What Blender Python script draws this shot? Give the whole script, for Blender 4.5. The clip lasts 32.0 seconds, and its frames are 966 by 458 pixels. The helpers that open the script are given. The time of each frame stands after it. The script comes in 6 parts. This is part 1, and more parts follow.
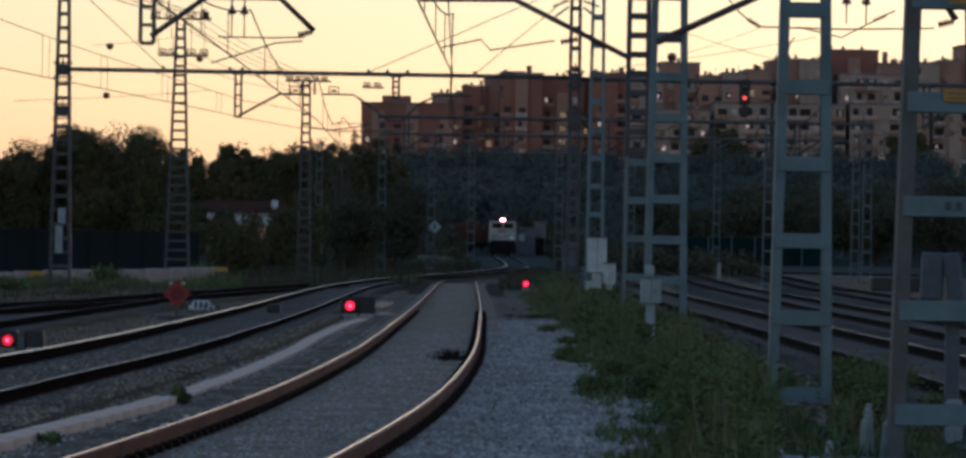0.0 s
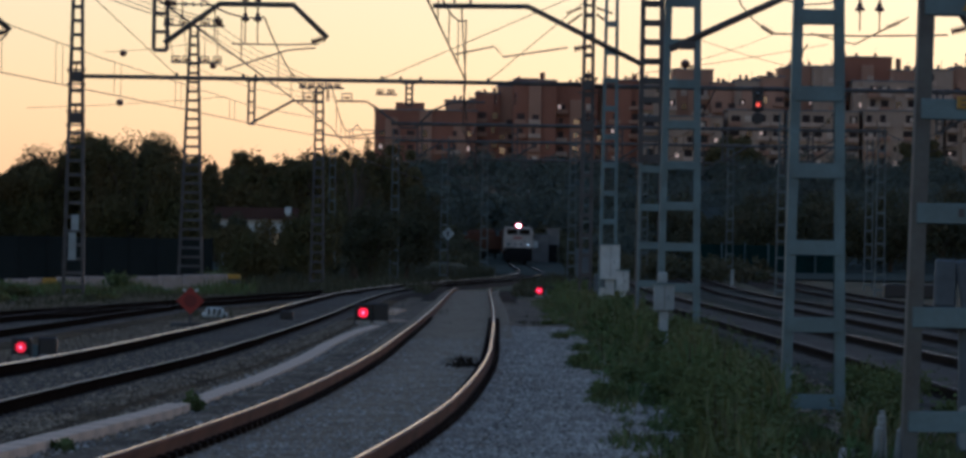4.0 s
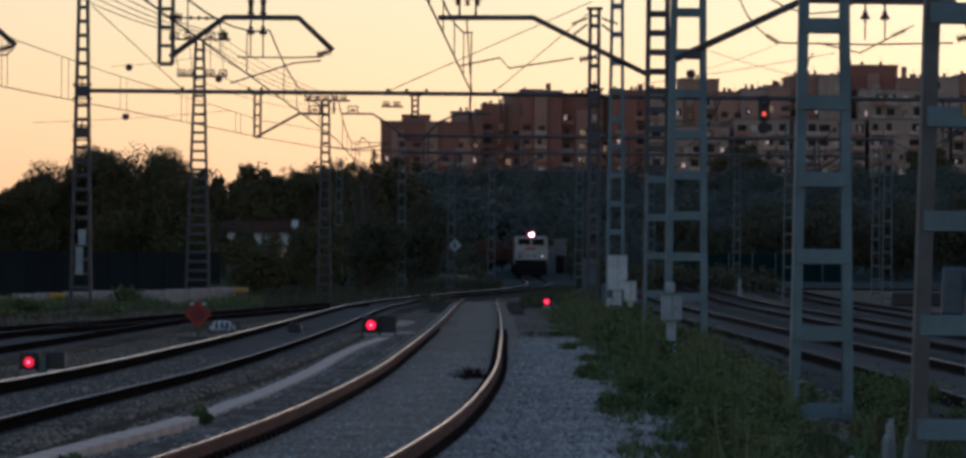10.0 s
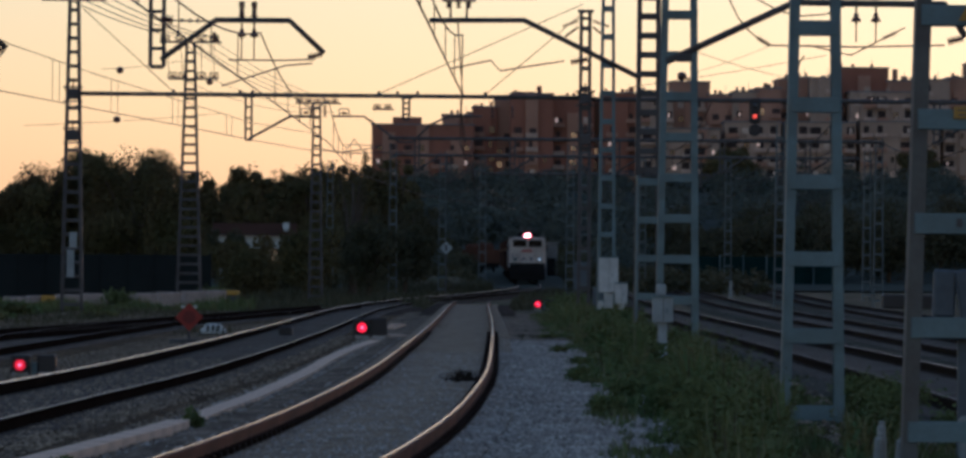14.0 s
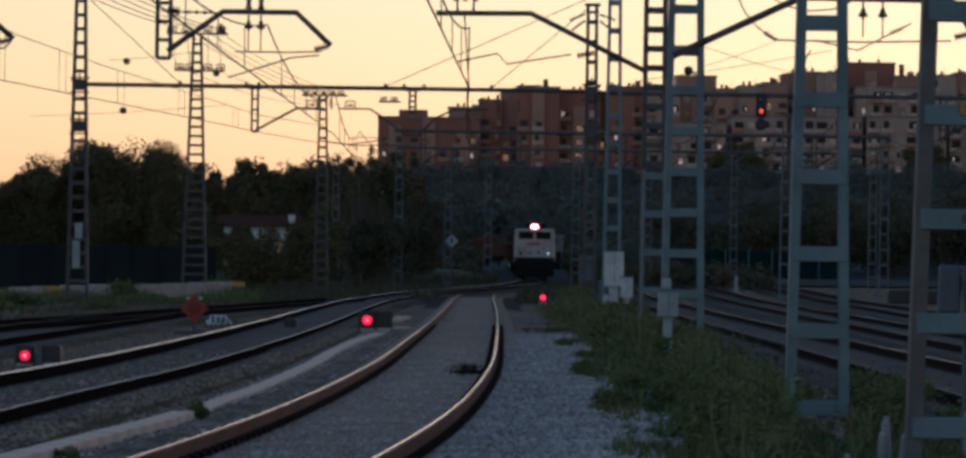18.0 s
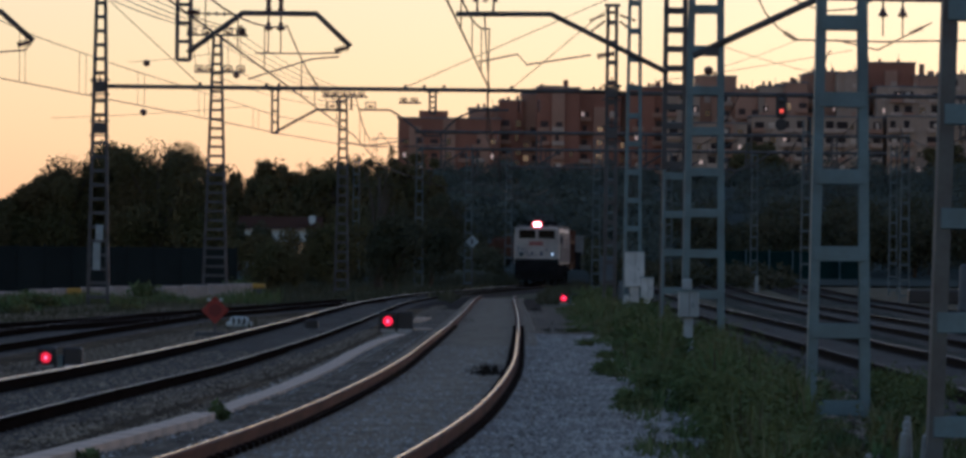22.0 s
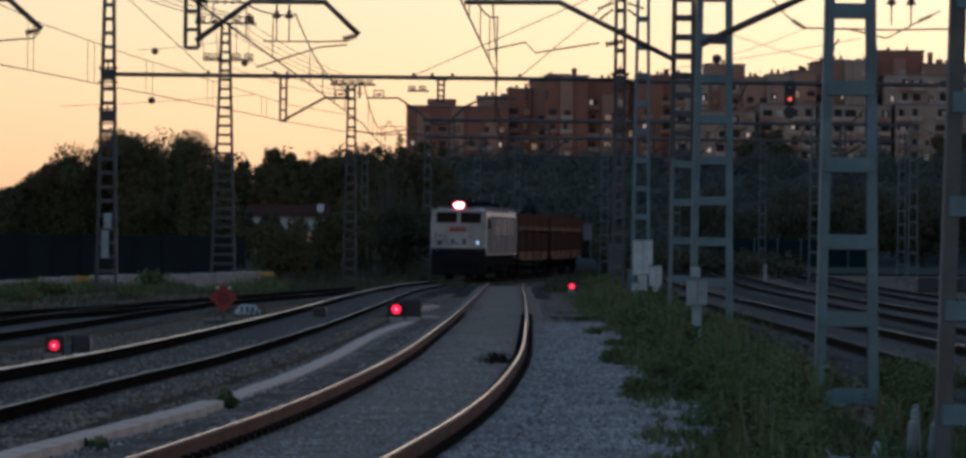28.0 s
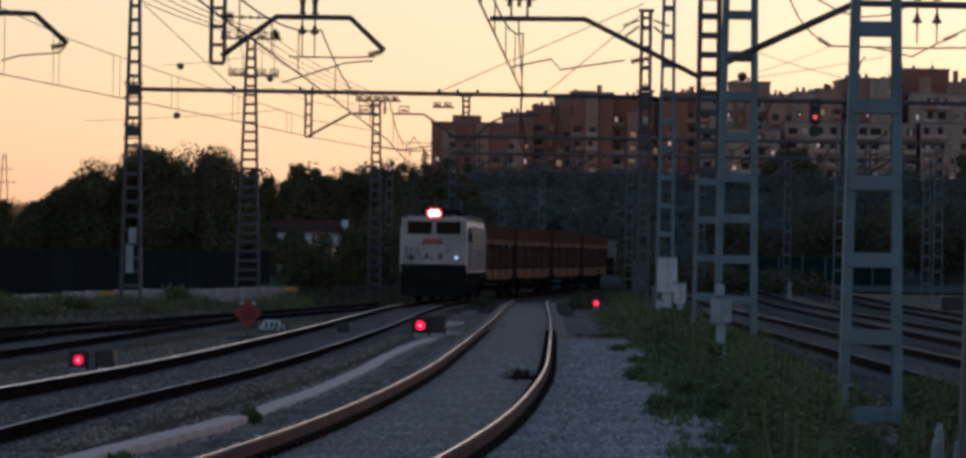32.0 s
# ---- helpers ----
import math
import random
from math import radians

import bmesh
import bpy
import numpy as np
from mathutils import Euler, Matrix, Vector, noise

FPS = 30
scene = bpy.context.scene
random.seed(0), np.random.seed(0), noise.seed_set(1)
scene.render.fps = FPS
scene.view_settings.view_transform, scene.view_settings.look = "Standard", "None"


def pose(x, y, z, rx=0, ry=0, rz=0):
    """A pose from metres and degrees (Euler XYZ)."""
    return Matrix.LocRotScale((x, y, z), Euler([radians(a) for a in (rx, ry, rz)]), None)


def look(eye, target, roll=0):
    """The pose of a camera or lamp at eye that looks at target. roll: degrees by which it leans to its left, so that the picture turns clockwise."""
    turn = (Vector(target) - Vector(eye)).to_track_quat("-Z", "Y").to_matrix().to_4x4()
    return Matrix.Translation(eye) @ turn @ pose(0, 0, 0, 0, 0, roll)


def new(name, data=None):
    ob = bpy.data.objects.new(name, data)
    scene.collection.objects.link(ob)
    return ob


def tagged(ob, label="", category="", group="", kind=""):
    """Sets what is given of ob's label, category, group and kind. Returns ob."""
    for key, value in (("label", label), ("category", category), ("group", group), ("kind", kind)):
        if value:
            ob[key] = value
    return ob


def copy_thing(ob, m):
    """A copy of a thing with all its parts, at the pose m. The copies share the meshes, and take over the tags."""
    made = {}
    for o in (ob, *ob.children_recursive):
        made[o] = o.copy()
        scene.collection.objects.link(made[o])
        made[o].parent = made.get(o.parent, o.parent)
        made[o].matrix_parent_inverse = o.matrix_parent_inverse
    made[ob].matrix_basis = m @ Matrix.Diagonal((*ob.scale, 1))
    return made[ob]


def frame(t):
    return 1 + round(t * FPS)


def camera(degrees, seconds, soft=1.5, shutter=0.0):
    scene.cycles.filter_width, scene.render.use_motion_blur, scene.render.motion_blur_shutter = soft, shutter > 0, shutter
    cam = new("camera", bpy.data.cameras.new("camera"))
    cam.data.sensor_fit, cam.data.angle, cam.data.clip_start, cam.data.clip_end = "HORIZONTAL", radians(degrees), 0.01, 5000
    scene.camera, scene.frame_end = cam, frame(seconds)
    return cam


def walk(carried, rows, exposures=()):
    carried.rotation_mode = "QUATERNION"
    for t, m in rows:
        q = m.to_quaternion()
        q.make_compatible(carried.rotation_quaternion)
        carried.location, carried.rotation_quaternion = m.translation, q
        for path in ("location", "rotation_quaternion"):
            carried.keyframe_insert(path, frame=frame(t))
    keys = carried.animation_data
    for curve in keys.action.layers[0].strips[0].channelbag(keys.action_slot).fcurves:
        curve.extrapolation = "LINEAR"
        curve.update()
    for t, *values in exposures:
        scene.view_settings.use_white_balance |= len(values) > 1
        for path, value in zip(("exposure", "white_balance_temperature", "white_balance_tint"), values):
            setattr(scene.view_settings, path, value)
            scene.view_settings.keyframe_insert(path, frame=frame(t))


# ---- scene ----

FOV = 11.2
EYE = (0.0, 0.0, 1.62)
cam = camera(FOV, 32.0, soft=3.1)

# seconds, turn to the left, tilt up, lean: a telephoto camera held in the hand at one spot
VIEW = [
    (0, -0.821, 0.275, 0.936), (0.5, -0.829, 0.253, 1.235), (1, -0.931, 0.266, 1.071), (1.5, -0.915, 0.392, 1.057),
    (2, -0.883, 0.354, 0.946), (2.5, -0.922, 0.314, 0.693), (3, -0.825, 0.195, 0.805), (3.5, -0.653, 0.246, 0.828),
    (5.5, -0.952, 0.607, 1.3), (6, -0.924, 0.595, 1.29), (6.5, -0.889, 0.586, 1.2), (7, -0.887, 0.485, 0.92),
    (7.5, -0.702, 0.44, 0.87), (8, -0.746, 0.548, 0.9), (8.5, -0.702, 0.442, 0.84), (9, -0.64, 0.467, 0.69),
    (9.5, -0.597, 0.367, 0.57), (10, -0.583, 0.484, 0.49), (10.5, -0.634, 0.48, 0.33), (11, -0.513, 0.481, 0.28),
    (11.5, -0.47, 0.366, 0.18), (12, -0.36, 0.467, 0.2), (12.5, -0.414, 0.909, 0.36), (13, -0.577, 0.709, 0.36),
    (13.5, -0.668, 0.576, 0.39), (14, -0.686, 0.515, 0.46), (14.5, -0.645, 0.379, 0.49), (16.5, -0.685, 0.438, 0.7),
    (17, -0.706, 0.434, 0.71), (17.5, -0.705, 0.481, 0.83), (18, -0.621, 0.434, 0.78), (18.5, -0.554, 0.461, 0.69),
    (19, -0.485, 0.491, 0.7), (19.5, -0.529, 0.52, 0.78), (20, -0.554, 0.514, 0.86), (20.5, -0.48, 0.602, 0.65),
    (21, -0.284, 0.549, 0.57), (21.5, -0.408, 0.504, 0.52), (22, -0.383, 0.44, 0.62), (22.5, -0.412, 0.464, 0.81),
    (23, -0.455, 0.416, 0.7), (23.5, -0.475, 0.492, 0.67), (24, -0.343, 0.476, 0.58), (24.5, -0.301, 0.538, 0.76),
    (25, -0.29, 0.495, 0.8), (25.5, -0.404, 0.5, 0.9), (27.5, -0.459, 0.363, 0.76), (28, -0.288, 0.301, 0.63),
    (28.5, -0.084, 0.323, 0.69), (29, -0.171, 0.319, 0.76), (29.5, -0.185, 0.284, 0.53), (30, -0.121, 0.322, 0.6),
    (30.5, -0.199, 0.549, 0.77), (31, -0.06, 0.536, 0.87), (31.5, -0.001, 0.436, 0.99), (32, 0, 0.489, 0.9),
]


def aim(turn, tilt, lean):
    return pose(*EYE, 90 + tilt, 0, turn) @ pose(0, 0, 0, 0, 0, lean)


walk(cam, [(t, aim(a, b, c)) for t, a, b, c in VIEW], exposures=[(0, 0.72, 4430, 24.0), (1, 0.72, 4430, 26.0), (2, 0.66, 4440, 26.5), (3, 0.66, 4450, 25.0), (6, 0.55, 4430, 28.0), (7, 0.59, 4460, 26.5), (8, 0.57, 4460, 27.0), (11, 0.60, 4480, 26.0), (12, 0.63, 4480, 25.0), (13, 0.41, 4530, 30.5), (14, 0.56, 4480, 27.0), (17, 0.62, 4480, 25.5), (18, 0.60, 4480, 26.0), (19, 0.59, 4480, 28.3), (20, 0.54, 4480, 29.3), (21, 0.54, 4480, 29.3), (22, 0.61, 4480, 27.8), (23, 0.61, 4480, 27.8), (24, 0.55, 4480, 29.3), (25, 0.54, 4480, 29.8), (28, 0.62, 4480, 26.0), (29, 0.64, 4480, 26.0), (30, 0.58, 4480, 27.5), (31, 0.57, 4480, 28.5), (32, 0.57, 4480, 29.5)])

# ---- light ----
SUN_UP, SUN_TURN = 2.7, 33.0
world = bpy.data.worlds.new("dusk")
scene.world = world
world.use_nodes = True
wn = world.node_tree
wn.nodes.clear()
sky = wn.nodes.new("ShaderNodeTexSky")
sky.sky_type = "NISHITA"
sky.sun_disc = False
sky.sun_elevation = radians(SUN_UP)
sky.sun_rotation = radians(SUN_TURN)
sky.altitude = 650
sky.air_density = 1.3
sky.dust_density = 0.6
sky.ozone_density = 0.8
back = wn.nodes.new("ShaderNodeBackground")
back.inputs["Strength"].default_value = 0.15
wout = wn.nodes.new("ShaderNodeOutputWorld")
pale = wn.nodes.new("ShaderNodeHueSaturation")
pale.inputs["Saturation"].default_value = 0.87
wn.links.new(sky.outputs[0], pale.inputs["Color"])
wn.links.new(pale.outputs[0], back.inputs["Color"])
wn.links.new(back.outputs[0], wout.inputs["Surface"])

sun_data = bpy.data.lights.new("sun", "SUN")
sun_data.energy = 0.05
sun_data.angle = radians(12)
sun_data.color = (1.0, 0.62, 0.36)
sun = new("sun", sun_data)
sun.matrix_world = look((0, 0, 60), (-math.sin(radians(SUN_TURN)) * 100, -math.cos(radians(SUN_TURN)) * 100, 60 - math.tan(radians(3)) * 100))


# ---- materials ----
def material(name, colour, rough=0.7, metal=0.0, other=None, size=1.0, fine=12.0, vary=0.35, bump=0.2, depth=0.01, island=0.0, spec=0.5, shuffle=False):
    """A worn surface: two colours mixed by a coarse noise, darkened and roughened by a fine one, with relief."""
    m = bpy.data.materials.new(name)
    m.use_nodes = True
    n, l = m.node_tree.nodes, m.node_tree.links
    b = n["Principled BSDF"]
    b.inputs["Metallic"].default_value = metal
    b.inputs["Specular IOR Level"].default_value = spec
    tc = n.new("ShaderNodeTexCoord")
    big = n.new("ShaderNodeTexNoise")
    big.inputs["Scale"].default_value = size
    big.inputs["Detail"].default_value = 4
    small = n.new("ShaderNodeTexNoise")
    small.inputs["Scale"].default_value = fine
    small.inputs["Detail"].default_value = 5
    place = tc.outputs["Object"]
    if shuffle:
        info = n.new("ShaderNodeObjectInfo")
        shift = n.new("ShaderNodeVectorMath")
        shift.operation = "MULTIPLY_ADD"
        shift.inputs[1].default_value = (37.0, 61.0, 13.0)
        l.new(info.outputs["Random"], shift.inputs[0])
        l.new(place, shift.inputs[2])
        place = shift.outputs[0]
    for q in (big, small):
        l.new(place, q.inputs["Vector"])
    ramp = n.new("ShaderNodeValToRGB")
    ramp.color_ramp.elements[0].position, ramp.color_ramp.elements[1].position = 0.36, 0.66
    ramp.color_ramp.elements[0].color = (*colour, 1)
    ramp.color_ramp.elements[1].color = (*(other or [c * 0.72 for c in colour]), 1)
    l.new(big.outputs[0], ramp.inputs[0])
    shade = n.new("ShaderNodeMapRange")
    shade.inputs["To Min"].default_value, shade.inputs["To Max"].default_value = 1 - vary, 1 + vary
    l.new(small.outputs[0], shade.inputs["Value"])
    times = n.new("ShaderNodeMix")
    times.data_type, times.blend_type = "RGBA", "MULTIPLY"
    times.inputs[0].default_value = 1.0
    l.new(ramp.outputs[0], times.inputs[6])
    l.new(shade.outputs[0], times.inputs[7])
    last = times.outputs[2]
    if island:
        geo = n.new("ShaderNodeNewGeometry")
        spread = n.new("ShaderNodeMapRange")
        spread.inputs["To Min"].default_value, spread.inputs["To Max"].default_value = 1 - island, 1 + island
        l.new(geo.outputs["Random Per Island"], spread.inputs["Value"])
        twice = n.new("ShaderNodeMix")
        twice.data_type, twice.blend_type = "RGBA", "MULTIPLY"
        twice.inputs[0].default_value = 1.0
        l.new(last, twice.inputs[6])
        l.new(spread.outputs[0], twice.inputs[7])
        last = twice.outputs[2]
    l.new(last, b.inputs["Base Color"])
    rr = n.new("ShaderNodeMapRange")
    rr.inputs["To Min"].default_value, rr.inputs["To Max"].default_value = max(0.05, rough - 0.12), min(1, rough + 0.12)
    l.new(small.outputs[0], rr.inputs["Value"])
    l.new(rr.outputs[0], b.inputs["Roughness"])
    if bump:
        bm = n.new("ShaderNodeBump")
        bm.inputs["Strength"].default_value, bm.inputs["Distance"].default_value = bump, depth
        l.new(small.outputs[0], bm.inputs["Height"])
        l.new(bm.outputs[0], b.inputs["Normal"])
    return m


def glowing(name, colour, strength):
    m = bpy.data.materials.new(name)
    m.use_nodes = True
    b = m.node_tree.nodes["Principled BSDF"]
    b.inputs["Base Color"].default_value = (*colour, 1)
    b.inputs["Emission Color"].default_value = (*colour, 1)
    b.inputs["Emission Strength"].default_value = strength
    return m


def gravel(name, dark, light, cell=18.0):
    """Crushed stone: Voronoi cells of uneven grey with deep joints, and drifts of dust."""
    m = bpy.data.materials.new(name)
    m.use_nodes = True
    n, l = m.node_tree.nodes, m.node_tree.links
    b = n["Principled BSDF"]
    b.inputs["Roughness"].default_value = 1.0
    b.inputs["Specular IOR Level"].default_value = 0.06
    tc = n.new("ShaderNodeTexCoord")
    v = n.new("ShaderNodeTexVoronoi")
    v.inputs["Scale"].default_value = cell
    l.new(tc.outputs["Object"], v.inputs["Vector"])
    grey = n.new("ShaderNodeSeparateColor")
    l.new(v.outputs["Color"], grey.inputs[0])
    ramp = n.new("ShaderNodeValToRGB")
    ramp.color_ramp.elements[0].color, ramp.color_ramp.elements[1].color = (*dark, 1), (*light, 1)
    l.new(grey.outputs[0], ramp.inputs[0])
    drift = n.new("ShaderNodeTexNoise")
    drift.inputs["Scale"].default_value = 0.55
    drift.inputs["Detail"].default_value = 6
    l.new(tc.outputs["Object"], drift.inputs["Vector"])
    amount = n.new("ShaderNodeMapRange")
    amount.inputs["From Min"].default_value, amount.inputs["From Max"].default_value = 0.4, 0.7
    amount.inputs["To Min"].default_value, amount.inputs["To Max"].default_value = 0.55, 1.25
    l.new(drift.outputs[0], amount.inputs["Value"])
    mix = n.new("ShaderNodeMix")
    mix.data_type, mix.blend_type = "RGBA", "MULTIPLY"
    mix.inputs[0].default_value = 1.0
    l.new(ramp.outputs[0], mix.inputs[6])
    l.new(amount.outputs[0], mix.inputs[7])
    # Noise stretched along the view so mottles look even from the camera.
    stretch = n.new("ShaderNodeMapping")
    stretch.inputs["Scale"].default_value = (6.0, 0.7, 1.0)
    l.new(tc.outputs["Object"], stretch.inputs["Vector"])
    mottle = n.new("ShaderNodeTexNoise")
    mottle.inputs["Scale"].default_value = 1.0
    mottle.inputs["Detail"].default_value = 8
    mottle.inputs["Roughness"].default_value = 0.72
    l.new(stretch.outputs[0], mottle.inputs["Vector"])
    mottle_tone = n.new("ShaderNodeMapRange")
    mottle_tone.inputs["From Min"].default_value, mottle_tone.inputs["From Max"].default_value = 0.32, 0.68
    mottle_tone.inputs["To Min"].default_value, mottle_tone.inputs["To Max"].default_value = 0.55, 1.4
    l.new(mottle.outputs[0], mottle_tone.inputs["Value"])
    again = n.new("ShaderNodeMix")
    again.data_type, again.blend_type = "RGBA", "MULTIPLY"
    again.inputs[0].default_value = 1.0
    l.new(mix.outputs[2], again.inputs[6])
    l.new(mottle_tone.outputs[0], again.inputs[7])
    l.new(again.outputs[2], b.inputs["Base Color"])
    bm = n.new("ShaderNodeBump")
    bm.inputs["Strength"].default_value, bm.inputs["Distance"].default_value = 0.8, 0.03
    bm.invert = True
    l.new(v.outputs["Distance"], bm.inputs["Height"])
    l.new(bm.outputs[0], b.inputs["Normal"])
    return m


STONES = gravel("crushed_stone", (0.16, 0.162, 0.142), (0.55, 0.545, 0.475), 14.0)
FOULED = gravel("fouled_siding_ballast", (0.09, 0.075, 0.056), (0.295, 0.25, 0.19), 24.0)
DIRTY = gravel("dirty_ballast", (0.075, 0.059, 0.036), (0.28, 0.225, 0.145))
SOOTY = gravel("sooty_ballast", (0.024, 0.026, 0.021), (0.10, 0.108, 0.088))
DULL_STONE = material("dull_loose_stone", (0.28, 0.235, 0.168), 0.95, spec=0.05, island=0.5, fine=30, other=(0.15, 0.126, 0.1))
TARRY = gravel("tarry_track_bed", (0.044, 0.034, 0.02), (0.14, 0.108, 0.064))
FAR_DARK = gravel("dark_far_ballast", (0.014, 0.012, 0.010), (0.05, 0.043, 0.037))
STONE = material("loose_stone", (0.385, 0.37, 0.335), 0.95, island=0.45, fine=30, spec=0.1, other=(0.26, 0.24, 0.21))
EARTH = material("dry_earth", (0.10, 0.088, 0.062), 0.95, other=(0.045, 0.055, 0.027), size=0.35, fine=6, vary=0.5, bump=0.6, depth=0.04, spec=0.05)
# Distance haze is mixed into the hill's bluish tone.
HILL = material("hazy_hill_scrub", (0.06, 0.072, 0.062), 0.95, other=(0.09, 0.095, 0.08), size=0.05, fine=0.8, vary=0.5, bump=0.5, depth=0.3, spec=0.0)
# Peach metal: the low sky's glow is put into the head colours.
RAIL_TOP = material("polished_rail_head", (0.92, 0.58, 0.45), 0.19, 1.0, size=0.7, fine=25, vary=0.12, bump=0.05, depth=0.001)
RAIL_SIDE = material("rusty_rail", (0.105, 0.046, 0.03), 0.9, other=(0.055, 0.027, 0.019), fine=18, vary=0.3, spec=0.12)
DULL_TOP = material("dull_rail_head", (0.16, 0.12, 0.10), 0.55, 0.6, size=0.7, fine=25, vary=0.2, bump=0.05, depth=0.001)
FAINT_TOP = material("faint_glint_rail_head", (0.27, 0.205, 0.175), 0.32, 1.0, size=0.7, fine=25, vary=0.15, bump=0.05, depth=0.001)
MID_TOP = material("soft_glint_rail_head", (0.6, 0.38, 0.30), 0.24, 1.0, size=0.7, fine=25, vary=0.15, bump=0.05, depth=0.001)
# Near-black: shade on the unlit rail flanks is put into this colour.
BLACK_RAIL = material("shaded_rail_side", (0.016, 0.0125, 0.011), 1.0, fine=18, spec=0.0)
SOOT_RAIL = material("sooty_rail", (0.017, 0.0115, 0.0095), 0.95, fine=18, spec=0.03)
SLEEPER = material("sleeper_concrete", (0.30, 0.255, 0.19), 0.9, other=(0.21, 0.172, 0.123), size=1.6, fine=9, vary=0.45, spec=0.15, shuffle=True)
OLD_SLEEPER = material("sooty_sleeper", (0.13, 0.12, 0.105), 0.9, other=(0.08, 0.07, 0.06), size=0.8, fine=20, spec=0.1)
CONCRETE = material("pale_concrete", (0.50, 0.48, 0.44), 0.88, other=(0.36, 0.34, 0.31), size=1.4, fine=14)
PINK_BLOCK = material("pinkish_barrier_concrete", (0.38, 0.325, 0.285), 0.9, other=(0.25, 0.21, 0.18), size=0.9, fine=10)
GREY_BLOCK = material("grimy_concrete", (0.31, 0.335, 0.32), 0.9, other=(0.21, 0.225, 0.215), size=0.9, fine=10)
LID_PALE = material("pale_trough_concrete", (0.62, 0.485, 0.355), 0.9, other=(0.47, 0.37, 0.275), size=1.2, fine=16)
STEEL = material("grey_galvanised_steel", (0.152, 0.22, 0.236), 0.6, 0.2, other=(0.116, 0.16, 0.168), size=2.2, fine=22, vary=0.2)
DARK_STEEL = material("weathered_steel", (0.10, 0.10, 0.10), 0.75, 0.2, other=(0.07, 0.064, 0.06), size=2.0, fine=20, vary=0.3)
FAR_STEEL = material("dull_galvanised_steel", (0.12, 0.15, 0.155), 0.7, 0.1, other=(0.085, 0.10, 0.10), size=1.5, fine=15, vary=0.3)
WIRE = material("copper_wire", (0.045, 0.04, 0.038), 0.8, 0.0, bump=0.0, spec=0.2)
WEATHERED = material("brown_weathered_steel", (0.125, 0.13, 0.118), 0.75, 0.1, other=(0.095, 0.09, 0.08), size=2.0, fine=18, vary=0.3)
CERAMIC = material("brown_glazed_insulator", (0.10, 0.05, 0.035), 0.25, bump=0.0, vary=0.1)
BLACK = material("black_enamel", (0.018, 0.018, 0.02), 0.5, vary=0.2, bump=0.05)
WHITE = material("white_cabinet_paint", (0.53, 0.58, 0.575), 0.55, other=(0.40, 0.435, 0.43), size=2.5, fine=16, vary=0.1)
PALE_GREY = material("weathered_pale_grey_paint", (0.30, 0.35, 0.36), 0.65, other=(0.225, 0.26, 0.265), size=2.5, fine=16, vary=0.15)
ORANGE = material("red_orange_reflective_sheet", (0.27, 0.027, 0.014), 0.6, other=(0.19, 0.021, 0.012), vary=0.1, bump=0.02)
SIGN_RED = material("dark_red_sign_paint", (0.15, 0.015, 0.010), 0.6, vary=0.1, bump=0.02)
YELLOW = material("yellow_paint", (0.45, 0.27, 0.03), 0.6, vary=0.1)
LEAF = material("leaf_green", (0.092, 0.094, 0.044), 0.9, spec=0.02, other=(0.12, 0.098, 0.048), size=0.35, fine=2, vary=0.2, island=0.2, bump=0)
LEAF_DARK = material("shrub_green", (0.072, 0.078, 0.048), 0.9, spec=0.0, other=(0.092, 0.086, 0.055), size=0.4, fine=3, island=0.2, bump=0)
# Paler, bluer leaf: haze over the far slope painted as colour.
HAZY_LEAF = material("hazy_hillside_leaf", (0.088, 0.106, 0.09), 0.9, spec=0.0, other=(0.102, 0.116, 0.1), size=0.1, fine=1, island=0.08, bump=0)
WEED = material("weed_green", (0.092, 0.146, 0.057), 0.9, other=(0.162, 0.15, 0.065), size=0.6, fine=2, island=0.2, spec=0.02, bump=0)
STRAW = material("dry_straw", (0.20, 0.20, 0.10), 0.9, island=0.3, bump=0)
TWIG = material("dead_twig", (0.03, 0.025, 0.02), 0.95, fine=9, vary=0.3, spec=0.0)
BARK = material("bark", (0.09, 0.07, 0.05), 0.95, fine=9, vary=0.4, bump=0.7, depth=0.03)
BRICK_RED = material("red_brick_wall", (0.31, 0.15, 0.098), 0.9, spec=0.1, other=(0.26, 0.123, 0.08), size=0.12, fine=2.5, vary=0.2)
BRICK_BROWN = material("brown_brick_wall", (0.42, 0.252, 0.172), 0.9, spec=0.1, other=(0.33, 0.2, 0.135), size=0.12, fine=2.5, vary=0.2)
RENDERED = material("cream_rendered_wall", (0.42, 0.325, 0.245), 0.9, spec=0.05, other=(0.31, 0.235, 0.175), size=0.1, fine=2, vary=0.15)
PALE_RENDER = material("pale_rendered_parapet", (0.60, 0.47, 0.36), 0.9, spec=0.05, other=(0.43, 0.33, 0.255), size=0.3, fine=3, vary=0.2)
# Recess shade of the loggias, given as flat dark colours.
SHADE = material("loggia_recess_shade", (0.085, 0.062, 0.057), 0.9, spec=0.1, bump=0)
DEEP_SHADE = material("deep_recess_shade", (0.05, 0.04, 0.038), 0.9, spec=0.05, bump=0)
ROOF_TILE = material("clay_roof", (0.07, 0.037, 0.024), 0.95, spec=0.03, size=0.3, fine=5)
GLASS = material("window_glass", (0.03, 0.035, 0.04), 0.08, bump=0, vary=0.1, spec=0.8)
PANE = material("reflecting_window_pane", (0.40, 0.37, 0.35), 0.15, 1.0, bump=0, vary=0.15)
